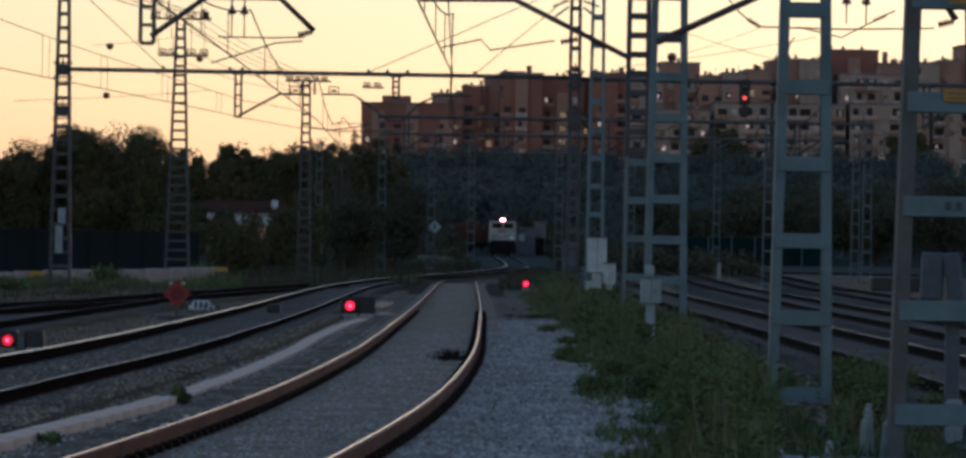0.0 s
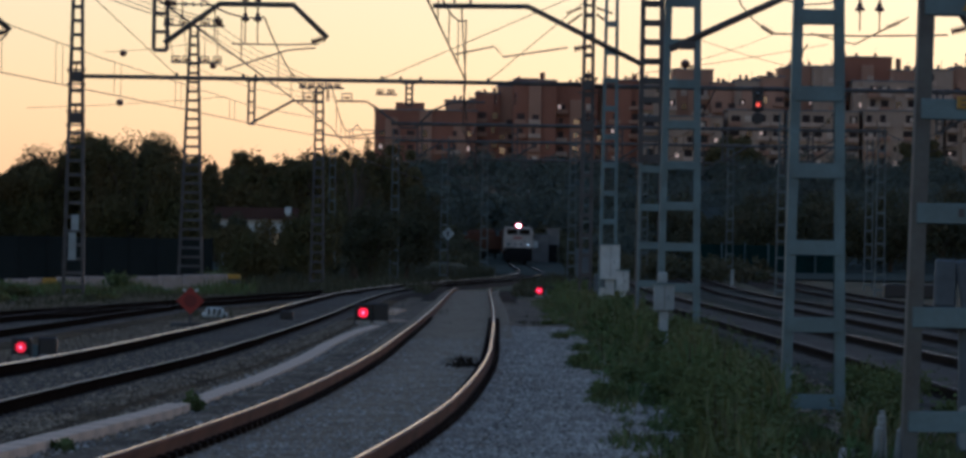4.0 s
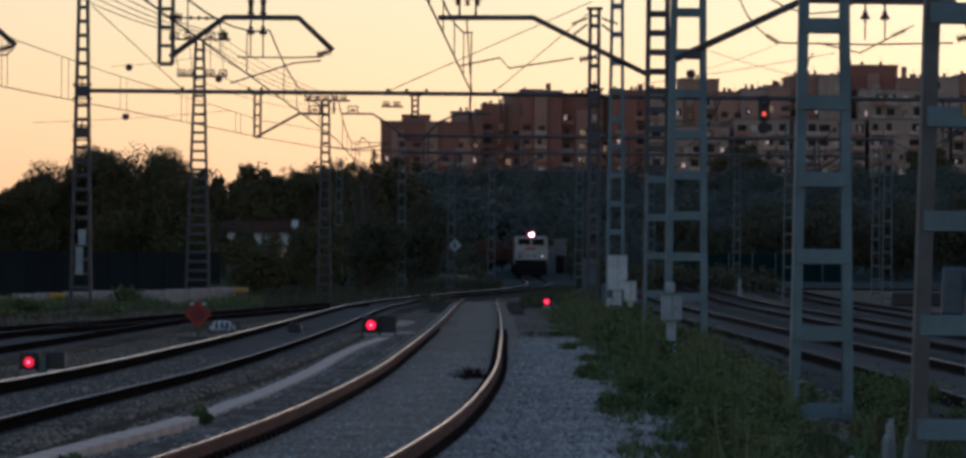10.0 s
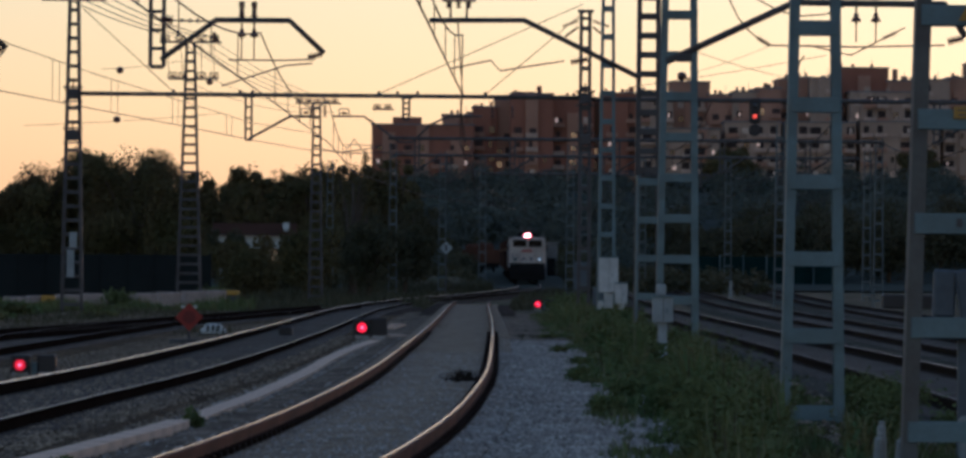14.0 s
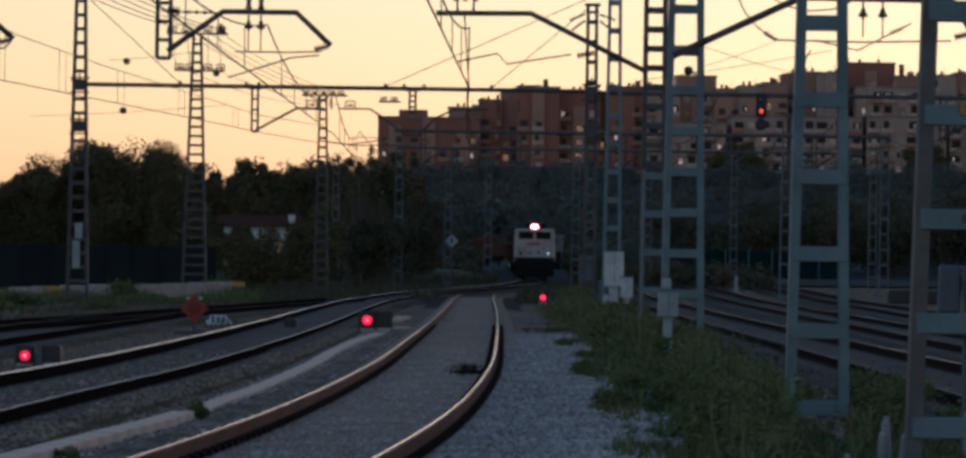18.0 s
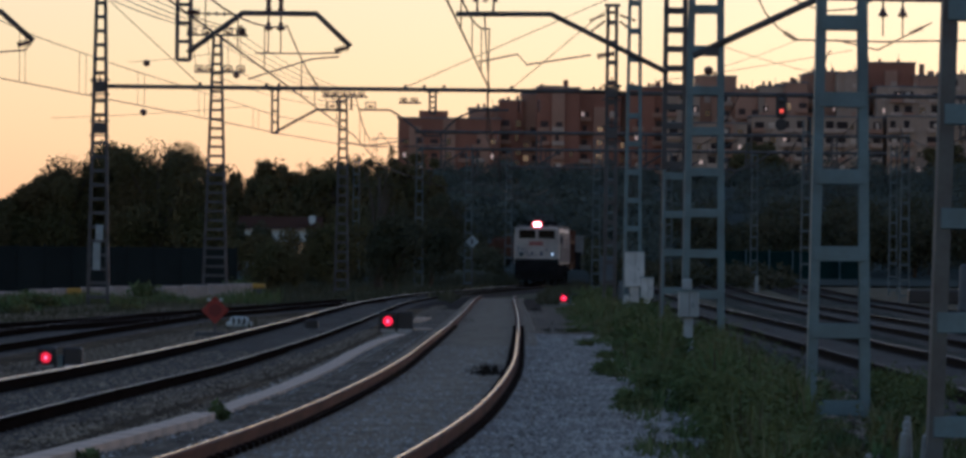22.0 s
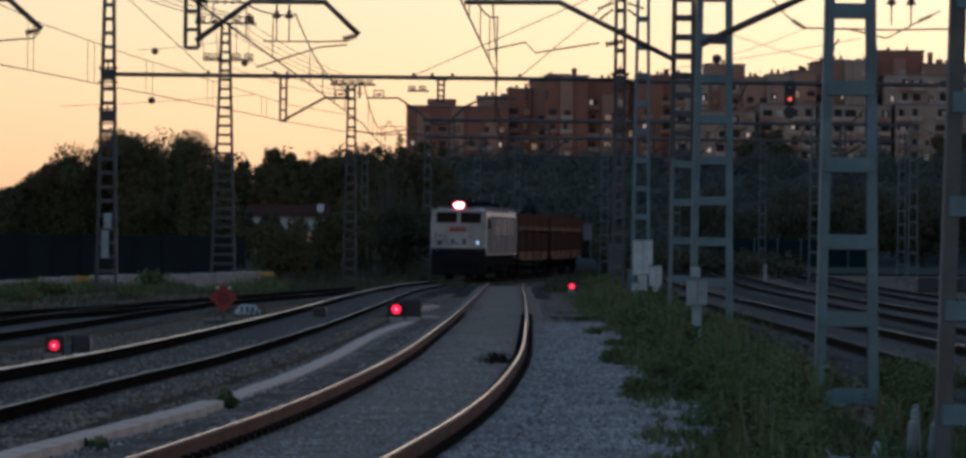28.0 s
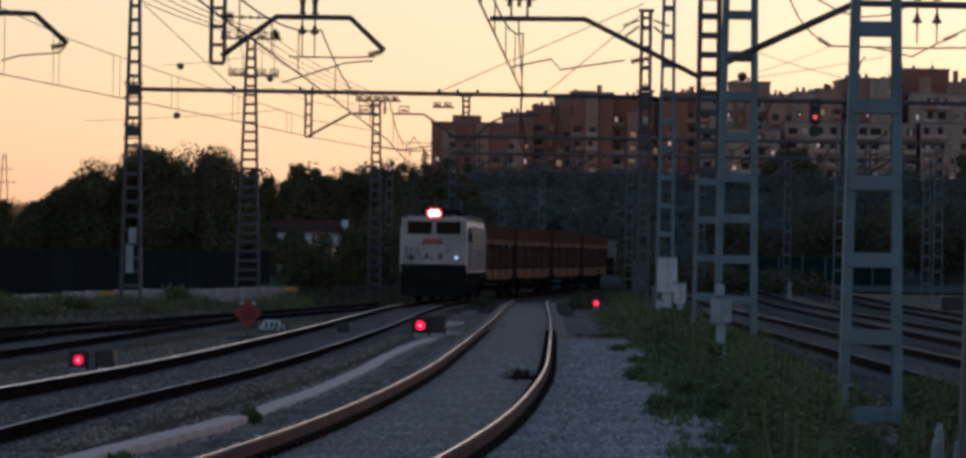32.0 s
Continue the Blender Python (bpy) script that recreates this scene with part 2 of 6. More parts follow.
BLIND = material("cream_window_blind", (0.62, 0.51, 0.40), 0.7, vary=0.1, bump=0)
HUT_WALL = material("grimy_pale_render", (0.19, 0.19, 0.185), 0.95, spec=0.0, other=(0.11, 0.11, 0.108), size=0.5, fine=4, vary=0.3)
FENCE = material("dark_blue_grey_panel", (0.018, 0.023, 0.024), 0.85, spec=0.1, size=0.5, fine=8)
CASE = material("blue_grey_case_paint", (0.085, 0.108, 0.128), 0.65, other=(0.065, 0.08, 0.095), size=1.5, fine=14)
TEAL = material("green_mesh_screen", (0.006, 0.023, 0.023), 0.9, spec=0.1)
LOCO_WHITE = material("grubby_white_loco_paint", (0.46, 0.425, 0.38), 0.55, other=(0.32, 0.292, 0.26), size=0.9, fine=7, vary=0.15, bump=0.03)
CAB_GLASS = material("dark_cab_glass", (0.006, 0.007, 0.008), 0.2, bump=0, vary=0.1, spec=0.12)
# Greyer than the body: dust and the side's shade share this colour.
LOCO_SIDE = material("dusty_shaded_side_sheet", (0.25, 0.225, 0.205), 0.95, spec=0.0, other=(0.17, 0.155, 0.142), size=0.7, fine=5, vary=0.25, bump=0.03)
LOCO_DARK = material("dark_grey_underframe", (0.019, 0.019, 0.02), 1.0, fine=8, spec=0.0)
SIDE_PALE = material("pale_louvre_paint", (0.33, 0.27, 0.23), 0.7, other=(0.25, 0.2, 0.17), size=0.9, fine=6, vary=0.2)
ROOF_GREY = material("roof_grey", (0.20, 0.20, 0.20), 0.7, fine=6)
RUST_PANEL = material("red_brown_wagon_paint", (0.082, 0.045, 0.032), 0.97, spec=0.0, other=(0.058, 0.033, 0.025), size=0.6, fine=6, vary=0.3)
TAN_PANEL = material("dusty_tan_wagon_sill", (0.165, 0.108, 0.068), 0.97, spec=0.0, other=(0.115, 0.075, 0.05), size=0.8, fine=6, vary=0.25)
RUST_ORANGE = material("orange_rust_wagon_paint", (0.09, 0.047, 0.032), 0.97, spec=0.0, other=(0.064, 0.036, 0.025), size=0.5, fine=5, vary=0.3)
SCREEN = material("dark_brown_wagon_screen", (0.06, 0.036, 0.028), 0.97, size=0.6, fine=6, spec=0.0)
RED_MARK = material("red_emblem_paint", (0.28, 0.03, 0.028), 0.5, bump=0, vary=0.15)
BLUE_PAINT = material("blue_grey_spray_paint", (0.10, 0.12, 0.17), 0.6, bump=0)
# Faint emission added for the bright specks among the windows.
LIT = glowing("warm_glowing_pane", (1.0, 0.66, 0.38), 0.17)
LAMP_RED = glowing("red_signal_lens", (1.0, 0.012, 0.025), 0.95)
LAMP_DIM = glowing("dim_red_signal_lens", (1.0, 0.02, 0.03), 0.55)
LAMP_CORE = glowing("bright_lens_core", (1.0, 0.2, 0.25), 1.3)
LAMP_ORANGE = glowing("orange_signal_lens", (1.0, 0.09, 0.03), 0.75)
LAMP_HEAD = glowing("headlamp_lens", (1.0, 0.62, 0.50), 9.0)
# Emission stands in for the red bloom around the headlamps.
LAMP_HALO = glowing("headlamp_bloom", (1.0, 0.10, 0.05), 0.9)
LAMP_PALE = glowing("pale_marker_lens", (0.66, 0.72, 0.62), 0.4)


# ---- mesh building ----
class Geo:
    """Points and faces of one mesh, gathered piece by piece."""

    def __init__(self):
        self.v, self.f = [], []

    def add(self, pts, faces):
        k = len(self.v)
        self.v += [tuple(p) for p in pts]
        self.f += [tuple(i + k for i in q) for q in faces]
        return self

    def box(self, c, s, m=None, ch=None):
        """A box with chamfered upright and level edges."""
        hx, hy, hz = s[0] / 2, s[1] / 2, s[2] / 2
        ch = min(hx, hy, hz) * 0.25 if ch is None else ch
        pts, k = [], {}
        for sx in (-1, 1):
            for sy in (-1, 1):
                for sz in (-1, 1):
                    for ax in range(3):
                        p = [sx * hx, sy * hy, sz * hz]
                        for o in range(3):
                            if o != ax:
                                p[o] -= (sx, sy, sz)[o] * ch
                        k[sx, sy, sz, ax] = len(pts)
                        pts.append(p)
        fs = []
        for ax in range(3):
            a, b = [o for o in range(3) if o != ax]
            for s1 in (-1, 1):
                ring = []
                for u, w in ((-1, -1), (1, -1), (1, 1), (-1, 1)):
                    t = [0, 0, 0]
                    t[ax], t[a], t[b] = s1, u, w
                    ring.append(k[t[0], t[1], t[2], ax])
                fs.append(ring)
            for u in (-1, 1):
                for w in (-1, 1):
                    t0, t1 = [0, 0, 0], [0, 0, 0]
                    t0[a] = t1[a] = u
                    t0[b] = t1[b] = w
                    t0[ax], t1[ax] = -1, 1
                    fs.append([k[(*t0, a)], k[(*t1, a)], k[(*t1, b)], k[(*t0, b)]])
        for sx in (-1, 1):
            for sy in (-1, 1):
                for sz in (-1, 1):
                    fs.append([k[sx, sy, sz, 0], k[sx, sy, sz, 1], k[sx, sy, sz, 2]])
        if m is not None:
            pts = [m @ Vector(p) for p in pts]
        return self.add([(p[0] + c[0], p[1] + c[1], p[2] + c[2]) for p in pts], fs)

    def bar(self, p, q, w, h=None):
        """A straight flat bar between two points; w lies as level as it can."""
        p, q = Vector(p), Vector(q)
        d = (q - p).normalized()
        e = Vector((1, 0, 0)) if abs(d.x) < 0.8 else Vector((0, 1, 0))
        e = (e - d * e.dot(d)).normalized()
        g = d.cross(e)
        m = Matrix((e, g, d)).transposed()
        return self.box((p + q) / 2, (w, h or w, (q - p).length), m)

    def tube(self, pts, r, n=8, caps=True):
        """A round tube along a line of points; r is a number or one radius a point."""
        pts = [Vector(p) for p in pts]
        rs = r if isinstance(r, (list, tuple)) else [r] * len(pts)
        rings = []
        for i, p in enumerate(pts):
            d = (pts[min(i + 1, len(pts) - 1)] - pts[max(i - 1, 0)]).normalized()
            e = d.cross(Vector((0, 0, 1)))
            e = e.normalized() if e.length > 1e-3 else Vector((1, 0, 0))
            g = d.cross(e)
            rings.append([p + (e * math.cos(2 * math.pi * j / n) + g * math.sin(2 * math.pi * j / n)) * rs[i] for j in range(n)])
        fs = []
        for i in range(len(pts) - 1):
            for j in range(n):
                fs.append((i * n + j, i * n + (j + 1) % n, (i + 1) * n + (j + 1) % n, (i + 1) * n + j))
        if caps:
            fs += [tuple(range(n))[::-1], tuple((len(pts) - 1) * n + j for j in range(n))]
        return self.add([p for ring in rings for p in ring], fs)

    def lathe(self, base, axis, prof, n=16):
        """A turned form: (radius, height) pairs about an axis through base."""
        m = Vector(axis).to_track_quat("Z", "Y").to_matrix()
        b = Vector(base)
        pts = [b + m @ Vector((r * math.cos(2 * math.pi * j / n), r * math.sin(2 * math.pi * j / n), h)) for r, h in prof for j in range(n)]
        fs = [(i * n + j, i * n + (j + 1) % n, (i + 1) * n + (j + 1) % n, (i + 1) * n + j) for i in range(len(prof) - 1) for j in range(n)]
        fs += [tuple(range(n))[::-1], tuple((len(prof) - 1) * n + j for j in range(n))]
        return self.add(pts, fs)

    def sweep(self, path, prof, closed=True):
        """A profile (sideways, up) drawn along a level path."""
        n = len(prof)
        pts = []
        for i, p in enumerate(path):
            a, b = Vector(path[max(i - 1, 0)]), Vector(path[min(i + 1, len(path) - 1)])
            d = (b - a).normalized()
            s = Vector((d.y, -d.x, 0)).normalized()
            pts += [Vector(p) + s * u + Vector((0, 0, w)) for u, w in prof]
        fs = []
        for i in range(len(path) - 1):
            for j in range(n if closed else n - 1):
                fs.append((i * n + j, (i + 1) * n + j, (i + 1) * n + (j + 1) % n, i * n + (j + 1) % n))
        if closed:
            fs += [tuple(range(n)), tuple((len(path) - 1) * n + j for j in range(n))[::-1]]
        return self.add(pts, fs)

    def mesh(self, name, mat, smooth=False):
        me = bpy.data.meshes.new(name)
        me.from_pydata(self.v, [], self.f)
        for x in (mat if isinstance(mat, (list, tuple)) else [mat]):
            me.materials.append(x)
        if smooth:
            me.polygons.foreach_set("use_smooth", [True] * len(me.polygons))
        me.update()
        return me


def part(name, geo, mat, parent=None, label="", smooth=False, at=None):
    ob = new(name, geo if isinstance(geo, bpy.types.Mesh) else geo.mesh(name, mat, smooth))
    if parent:
        ob.parent = parent
    if at is not None:
        ob.matrix_basis = at
    if label:
        ob["label"] = label
    return ob


def thing(name, m, label, category, group="", kind=""):
    ob = new(name)
    ob.empty_display_size = 0.2
    ob.matrix_basis = m
    return tagged(ob, label, category, group, kind)


# ---- the lie of the land ----
def step(a, b, x):
    t = min(1, max(0, (x - a) / (b - a)))
    return t * t * (3 - 2 * t)


def grade(y):
    """The line climbs gently beyond the points."""
    return 0.0038 * (math.log1p(math.exp(min(40, (y - 245) / 15))) * 15 if y < 800 else y - 245)


def lie(x, y):
    e = grade(min(y, 760))
    hill = step(700, 1010, y) * (7 + 9.5 * step(-70, 5, x))
    side = 7 * step(14, 60, abs(x - 12)) * step(430, 640, y) * step(-60, 10, x)
    return e + max(hill, side)


def line(pts, y0, y1, soft=10.0):
    """A smooth way across from given (across, along) pairs: across as a function of along."""
    ys = np.arange(y0 - 60, y1 + 60, 1.0)
    p = np.array(pts, float)
    lo, hi = (p[1] - p[0]), (p[-1] - p[-2])
    xs = np.interp(ys, p[:, 1], p[:, 0])
    xs = np.where(ys < p[0, 1], p[0, 0] + (ys - p[0, 1]) * lo[0] / lo[1], xs)
    xs = np.where(ys > p[-1, 1], p[-1, 0] + (ys - p[-1, 1]) * hi[0] / hi[1], xs)
    k = np.exp(-0.5 * (np.arange(-3 * soft, 3 * soft + 1) / soft) ** 2)
    k /= k.sum()
    h = len(k) // 2
    xs = np.convolve(np.pad(xs, h, mode="reflect", reflect_type="odd"), k, "valid")
    return lambda y: float(np.interp(y, ys, xs))


LINES = {}
LINES["siding"] = (line([(-2.75, 12), (-1.225, 37.4), (-0.705, 45.7), (-0.355, 56.4), (0.11, 73), (0.785, 117), (1.31, 157), (2.2, 236), (3.25, 275), (4.6, 312)], -30, 312, 7), -30, 246)
LINES["main"] = (line([(-6.1, 10), (-4.8, 57), (-4.2, 70), (-3.65, 100), (-3.3, 130), (-2.95, 175), (-2.6, 205), (-2.13, 222), (-1.25, 243), (0.15, 264), (3.97, 304), (5.87, 326), (7.66, 360), (8.38, 388), (8.72, 420), (9.42, 493), (10.2, 556), (11.4, 650), (13.2, 800)], -30, 880, 7), -30, 860)
LINES["branch"] = (line([(-17.6, 10), (-10.9, 103), (-9.3, 120), (-7.7, 146), (-5.2, 188), (-3.1, 222)], -30, 214, 7), -30, 214)
LINES["loop"] = (line([(-11.0, 10), (-9.4, 57), (-8.65, 91), (-8.3, 120), (-7.9, 140)], -30, 140, 7), -30, 138)
LINES["east_one"] = (line([(6.04, 10), (7.56, 75), (8.04, 112), (9.3, 188), (12.2, 340), (16.0, 520)], -30, 520, 12), -30, 520)
LINES["east_two"] = (line([(9.2, 10), (11.6, 102), (12.85, 153), (14.5, 213), (18.2, 340), (23.0, 500)], -30, 500, 12), -30, 500)
LINES["east_three"] = (line([(13.2, 10), (15.6, 112), (17.0, 161), (19.0, 208), (22.6, 302), (28.0, 440)], -30, 440, 12), -30, 440)
GAUGE = 1.74
TOP = 0.18


def way(key, y0, y1, n, off=0.0, up=0.0):
    fx = LINES[key][0]
    out = []
    for i in range(n + 1):
        y = y0 + (y1 - y0) * i / n
        s = (fx(y + 0.5) - fx(y - 0.5))
        d = Vector((s, 1, 0)).normalized()
        out.append((fx(y) + d.y * off, y - d.x * off, grade(y) + up))
    return out


# ---- ground, yard and tracks ----
def sheet(name, xs, ys, z, mat, label, category):
    g = Geo()
    g.v = [(x, y, z(x, y)) for y in ys for x in xs]
    w = len(xs)
    g.f = [(j * w + i, j * w + i + 1, (j + 1) * w + i + 1, (j + 1) * w + i) for j in range(len(ys) - 1) for i in range(w - 1)]
    return tagged(part(name, g, mat, smooth=True), label, category, kind="structure")


XS = [-2600, -1500, -800, -400, -250, -160, -120, *range(-90, 150, 6), 170, 220, 300, 450, 800, 1500, 2600]
YS = [-120, -60, *range(-20, 260, 14), *range(260, 1040, 13), 1080, 1150, 1300, 1600, 2000, 2600, 3400, 4600]
ground = sheet("ground", XS, YS, lambda x, y: lie(x, y) - 0.11 + 0.03 * noise.noise((x * 0.15, y * 0.07, 0)), EARTH, "dry earth with dull grass rising to a scrubby hill", "ground")
hill_ys = [*range(372, 1040, 13), 1080, 1150, 1300, 1600]
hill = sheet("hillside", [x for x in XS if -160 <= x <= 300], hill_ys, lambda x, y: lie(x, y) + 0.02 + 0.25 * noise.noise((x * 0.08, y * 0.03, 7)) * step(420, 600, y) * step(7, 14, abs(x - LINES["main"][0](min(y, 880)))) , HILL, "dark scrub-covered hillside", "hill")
YARD_Y = list(range(-34, 208, 4))
yard = sheet("yard_gravel", [-1.6, -0.8, 0, 1.2, 2.2, 3.2], [y for y in YARD_Y if y <= 86], lambda x, y: grade(y) - 0.035 + 0.012 * noise.noise((x * 1.3, y * 0.5, 3)), STONES, "grey crushed stone beside the siding", "gravel")
sheet("fouled_yard_gravel", [-3.1, -1.6, 0, 1.2, 2.2, 3.2, 4.4, 5.6], [y for y in YARD_Y if y >= 86], lambda x, y: grade(y) - 0.035 + 0.012 * noise.noise((x * 1.3, y * 0.5, 3)), FOULED, "fouled brown-grey stone where the siding meets the points", "gravel")
sheet("dirty_cess_gravel", [-3.1, -2.3, -1.6], [y for y in YARD_Y if y <= 86], lambda x, y: grade(y) - 0.036 + 0.012 * noise.noise((x * 1.3, y * 0.5, 3)), DIRTY, "dirty brown-grey stone beside the cable trough", "gravel")
sheet("dirty_yard_gravel", [-14, -11, -8, -5, -3.1], YARD_Y, lambda x, y: grade(y) - 0.035 + 0.02 * noise.noise((x * 1.3, y * 0.5, 3)), DIRTY, "dirty brown-grey stone between the tracks", "gravel")

RAIL_PROFILE = [(-0.07, 0.02), (0.07, 0.02), (0.07, 0.035), (0.012, 0.05), (0.012, 0.13), (0.036, 0.14), (0.036, 0.166), (0.014, 0.18), (-0.014, 0.18), (-0.036, 0.166), (-0.036, 0.14), (-0.012, 0.13), (-0.012, 0.05), (-0.07, 0.035)]
# Flatter crown, shaped to catch more sky glow on one rail.
GLINT_PROFILE = [(a, b) if b != 0.166 else (a, 0.173) for a, b in RAIL_PROFILE]
SLEEPER_MESH = Geo().box((0, 0, -0.088), (2.6, 0.26, 0.2), ch=0.03).mesh("sleeper", SLEEPER)
DULL_SLEEPER_MESH = Geo().box((0, 0, -0.088), (2.6, 0.26, 0.2), ch=0.03).mesh("sleeper", OLD_SLEEPER)


def track(key, lift, near=None, label="", sleeper_to=260):
    fx, y0, y1 = LINES[key]
    t = thing("railway_track", pose(0, 0, 0), label, "railway track", "tracks", "structure")
    n = int((y1 - y0) / 2.5)
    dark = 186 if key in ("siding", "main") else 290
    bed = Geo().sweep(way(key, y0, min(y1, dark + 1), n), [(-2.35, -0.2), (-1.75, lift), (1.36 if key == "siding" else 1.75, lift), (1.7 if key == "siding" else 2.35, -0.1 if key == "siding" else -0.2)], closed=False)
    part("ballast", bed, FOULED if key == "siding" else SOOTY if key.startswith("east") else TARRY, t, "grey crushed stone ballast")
    # Beyond this distance the bed takes a darker stone.
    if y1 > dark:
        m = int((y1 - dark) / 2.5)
        part("ballast", Geo().sweep(way(key, dark, y1, m), [(-2.4, -0.2), (-1.8, lift + 0.006), (1.8, lift + 0.006), (2.4, -0.2)], closed=False), FAR_DARK, t, "dark ballast along the far stretch")
    for side in (-1, 1):
        low = -0.03 if key == "main" and side > 0 else 0.0
        glint_crown = (key, side) == ("main", -1)
        g = Geo().sweep(way(key, y0, y1, n, side * GAUGE / 2, low), GLINT_PROFILE if glint_crown else RAIL_PROFILE)
        shiny = key == "siding"
        # Head materials per rail and distance paint where the glint shows.
        me = g.mesh("rail", [RAIL_SIDE if key == "siding" else SOOT_RAIL if key.startswith("east") else BLACK_RAIL, MID_TOP if glint_crown else RAIL_TOP if shiny else FAINT_TOP if (key, side) in (("main", 1), ("east_one", 1), ("east_two", 1)) else DULL_TOP, FAINT_TOP if key in ("main", "siding") else DULL_TOP])
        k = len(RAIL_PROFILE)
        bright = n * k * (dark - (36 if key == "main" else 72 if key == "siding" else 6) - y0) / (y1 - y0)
        idx = [0 if i >= n * k or i % k not in ((6, 7) if glint_crown else (7,)) else 1 if i < bright else 2 for i in range(len(me.polygons))]
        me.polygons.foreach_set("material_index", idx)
        part("rail", me, None, t, "rusty steel rail with a polished head")
    rest, clips = Geo(), Geo()
    y = y0 + 0.5
    lo, hi = near or (0, 0)
    while y < min(y1, sleeper_to):
        s = fx(y + 0.5) - fx(y - 0.5)
        m = pose(fx(y), y, grade(y) + lift, 0, 0, -math.degrees(math.atan(s)) + random.uniform(-0.6, 0.6))
        if lo <= y < hi:
            part("sleeper", SLEEPER_MESH if key == "siding" else DULL_SLEEPER_MESH, None, t, at=m)
        else:
            rest.box(m @ Vector((0, 0, -0.075)), (2.6, 0.26, 0.2), m.to_3x3(), 0.03)
        if y < 130 and key == "siding":
            for e in (-GAUGE / 2, GAUGE / 2):
                for o in (-0.1, 0.1):
                    clips.box(m @ Vector((e + o, 0, 0.055)), (0.09, 0.16, 0.06), m.to_3x3(), 0.012)
        y += 0.6
    tagged(part("sleepers_beyond", rest, SLEEPER if key == "siding" else OLD_SLEEPER, t, "concrete sleepers sunk in ballast"), kind="stuff")
    if clips.v:
        tagged(part("rail_clips", clips, SOOT_RAIL, t, "rusty rail fastenings"), kind="stuff")
    return t


track("siding", 0.0, (30, 100), "curving siding of rusty rails on concrete sleepers")
track("main", 0.004, (40, 90), "main track curving through the points, rusty rails with bright heads")
track("branch", 0.008, None, "branch track leaving over the points", 250)
track("loop", 0.012, None, "loop track of rusty rails joining the branch", 250)
track("east_one", 0.0, None, "straight track beyond the weeds", 230)
track("east_two", 0.004, None, "second straight track beyond the weeds", 230)
track("east_three", 0.008, None, "far straight track by the screen", 230)


def pebbles(n, area, size, seed):
    """Loose stones: squashed octahedra of uneven size lying on the ballast."""
    rng = np.random.default_rng(seed)
    base = np.array([(1, 0, 0), (0, 1, 0), (-1, 0, 0), (0, -1, 0), (0, 0, 1), (0, 0, -1)], float)
    tri = np.array([(0, 1, 4), (1, 2, 4), (2, 3, 4), (3, 0, 4), (1, 0, 5), (2, 1, 5), (3, 2, 5), (0, 3, 5)])
    x, y, z = area(rng, n)
    s = rng.uniform(*size, (n, 1, 1)) * rng.uniform(0.6, 1.3, (n, 6, 3))
    a = rng.uniform(0, 6.28, n)
    p = base[None] * s
    p[:, :, 2] *= 0.7
    c, d = np.cos(a)[:, None], np.sin(a)[:, None]
    q = np.stack([p[:, :, 0] * c - p[:, :, 1] * d, p[:, :, 0] * d + p[:, :, 1] * c, p[:, :, 2]], 2)
    q += np.stack([x, y, z], 1)[:, None, :]
    g = Geo()
    g.v = q.reshape(-1, 3).tolist()
    g.f = (tri[None] + 6 * np.arange(n)[:, None, None]).reshape(-1, 3).tolist()
    return g


def yard_area(rng, n):
    y = 34 + 86 * rng.random(n) ** 1.5
    edge = np.interp(y, [34, 43, 51, 66, 83, 115, 165], [1.7, 2.1, 2.3, 2.8, 3.0, 3.6, 3.9])
    c = np.interp(y, np.arange(30, 170), [LINES["siding"][0](v) for v in range(30, 170)])
    x = c - 1.35 - rng.random(n) * 1.0
    right = rng.random(n) < 0.9
    x = np.where(right, c + 1.0 + rng.random(n) * np.maximum(edge - c - 1.0, 0.2), x)
    return x, y, np.where(np.abs(x - c) < 1.4, 0.006, -0.02)


def left_area(rng, n):
    y = 37 + 87 * rng.random(n) ** 1.4
    b = np.interp(y, np.arange(30, 130), [LINES["main"][0](v) for v in range(30, 130)])
    x = b + rng.uniform(1.0, 3.1, n)
    x = np.where(rng.random(n) < 0.45, b + rng.uniform(-4.0, -1.0, n), x)
    x = np.where(rng.random(n) < 0.2, b + rng.uniform(-0.7, 0.7, n), x)
    return x, y, np.where(np.abs(x - b) < 1.7, 0.01, -0.025)


tagged(part("ballast_stones", pebbles(26000, yard_area, (0.015, 0.044), 4), STONE), "loose grey ballast stones beside the siding", "stones", kind="stuff")
tagged(part("dull_stones", pebbles(28000, left_area, (0.016, 0.038), 6), DULL_STONE), "dull brown-grey stones round the main track", "stones", kind="stuff")


def between_area(rng, n):
    y = 35 + 90 * rng.random(n) ** 1.5
    c = np.interp(y, np.arange(30, 130), [LINES["siding"][0](v) for v in range(30, 130)])
    return c + rng.uniform(-0.76, 0.76, n), y, np.full(n, 0.004)


tagged(part("siding_stones", pebbles(9000, between_area, (0.012, 0.03), 9), STONE), "small loose stones between the siding's rails", "stones", kind="stuff")


def far_area(rng, n):
    y = 46 + 84 * rng.random(n) ** 1.7
    e = np.array([LINES["east_one"][0](v) for v in y])
    return e + rng.uniform(-2.9, 5.5, n), y, np.full(n, -0.03)


tagged(part("east_stones", pebbles(10000, far_area, (0.025, 0.055), 5), DULL_STONE), "loose stones beside the straight tracks", "stones", kind="stuff")

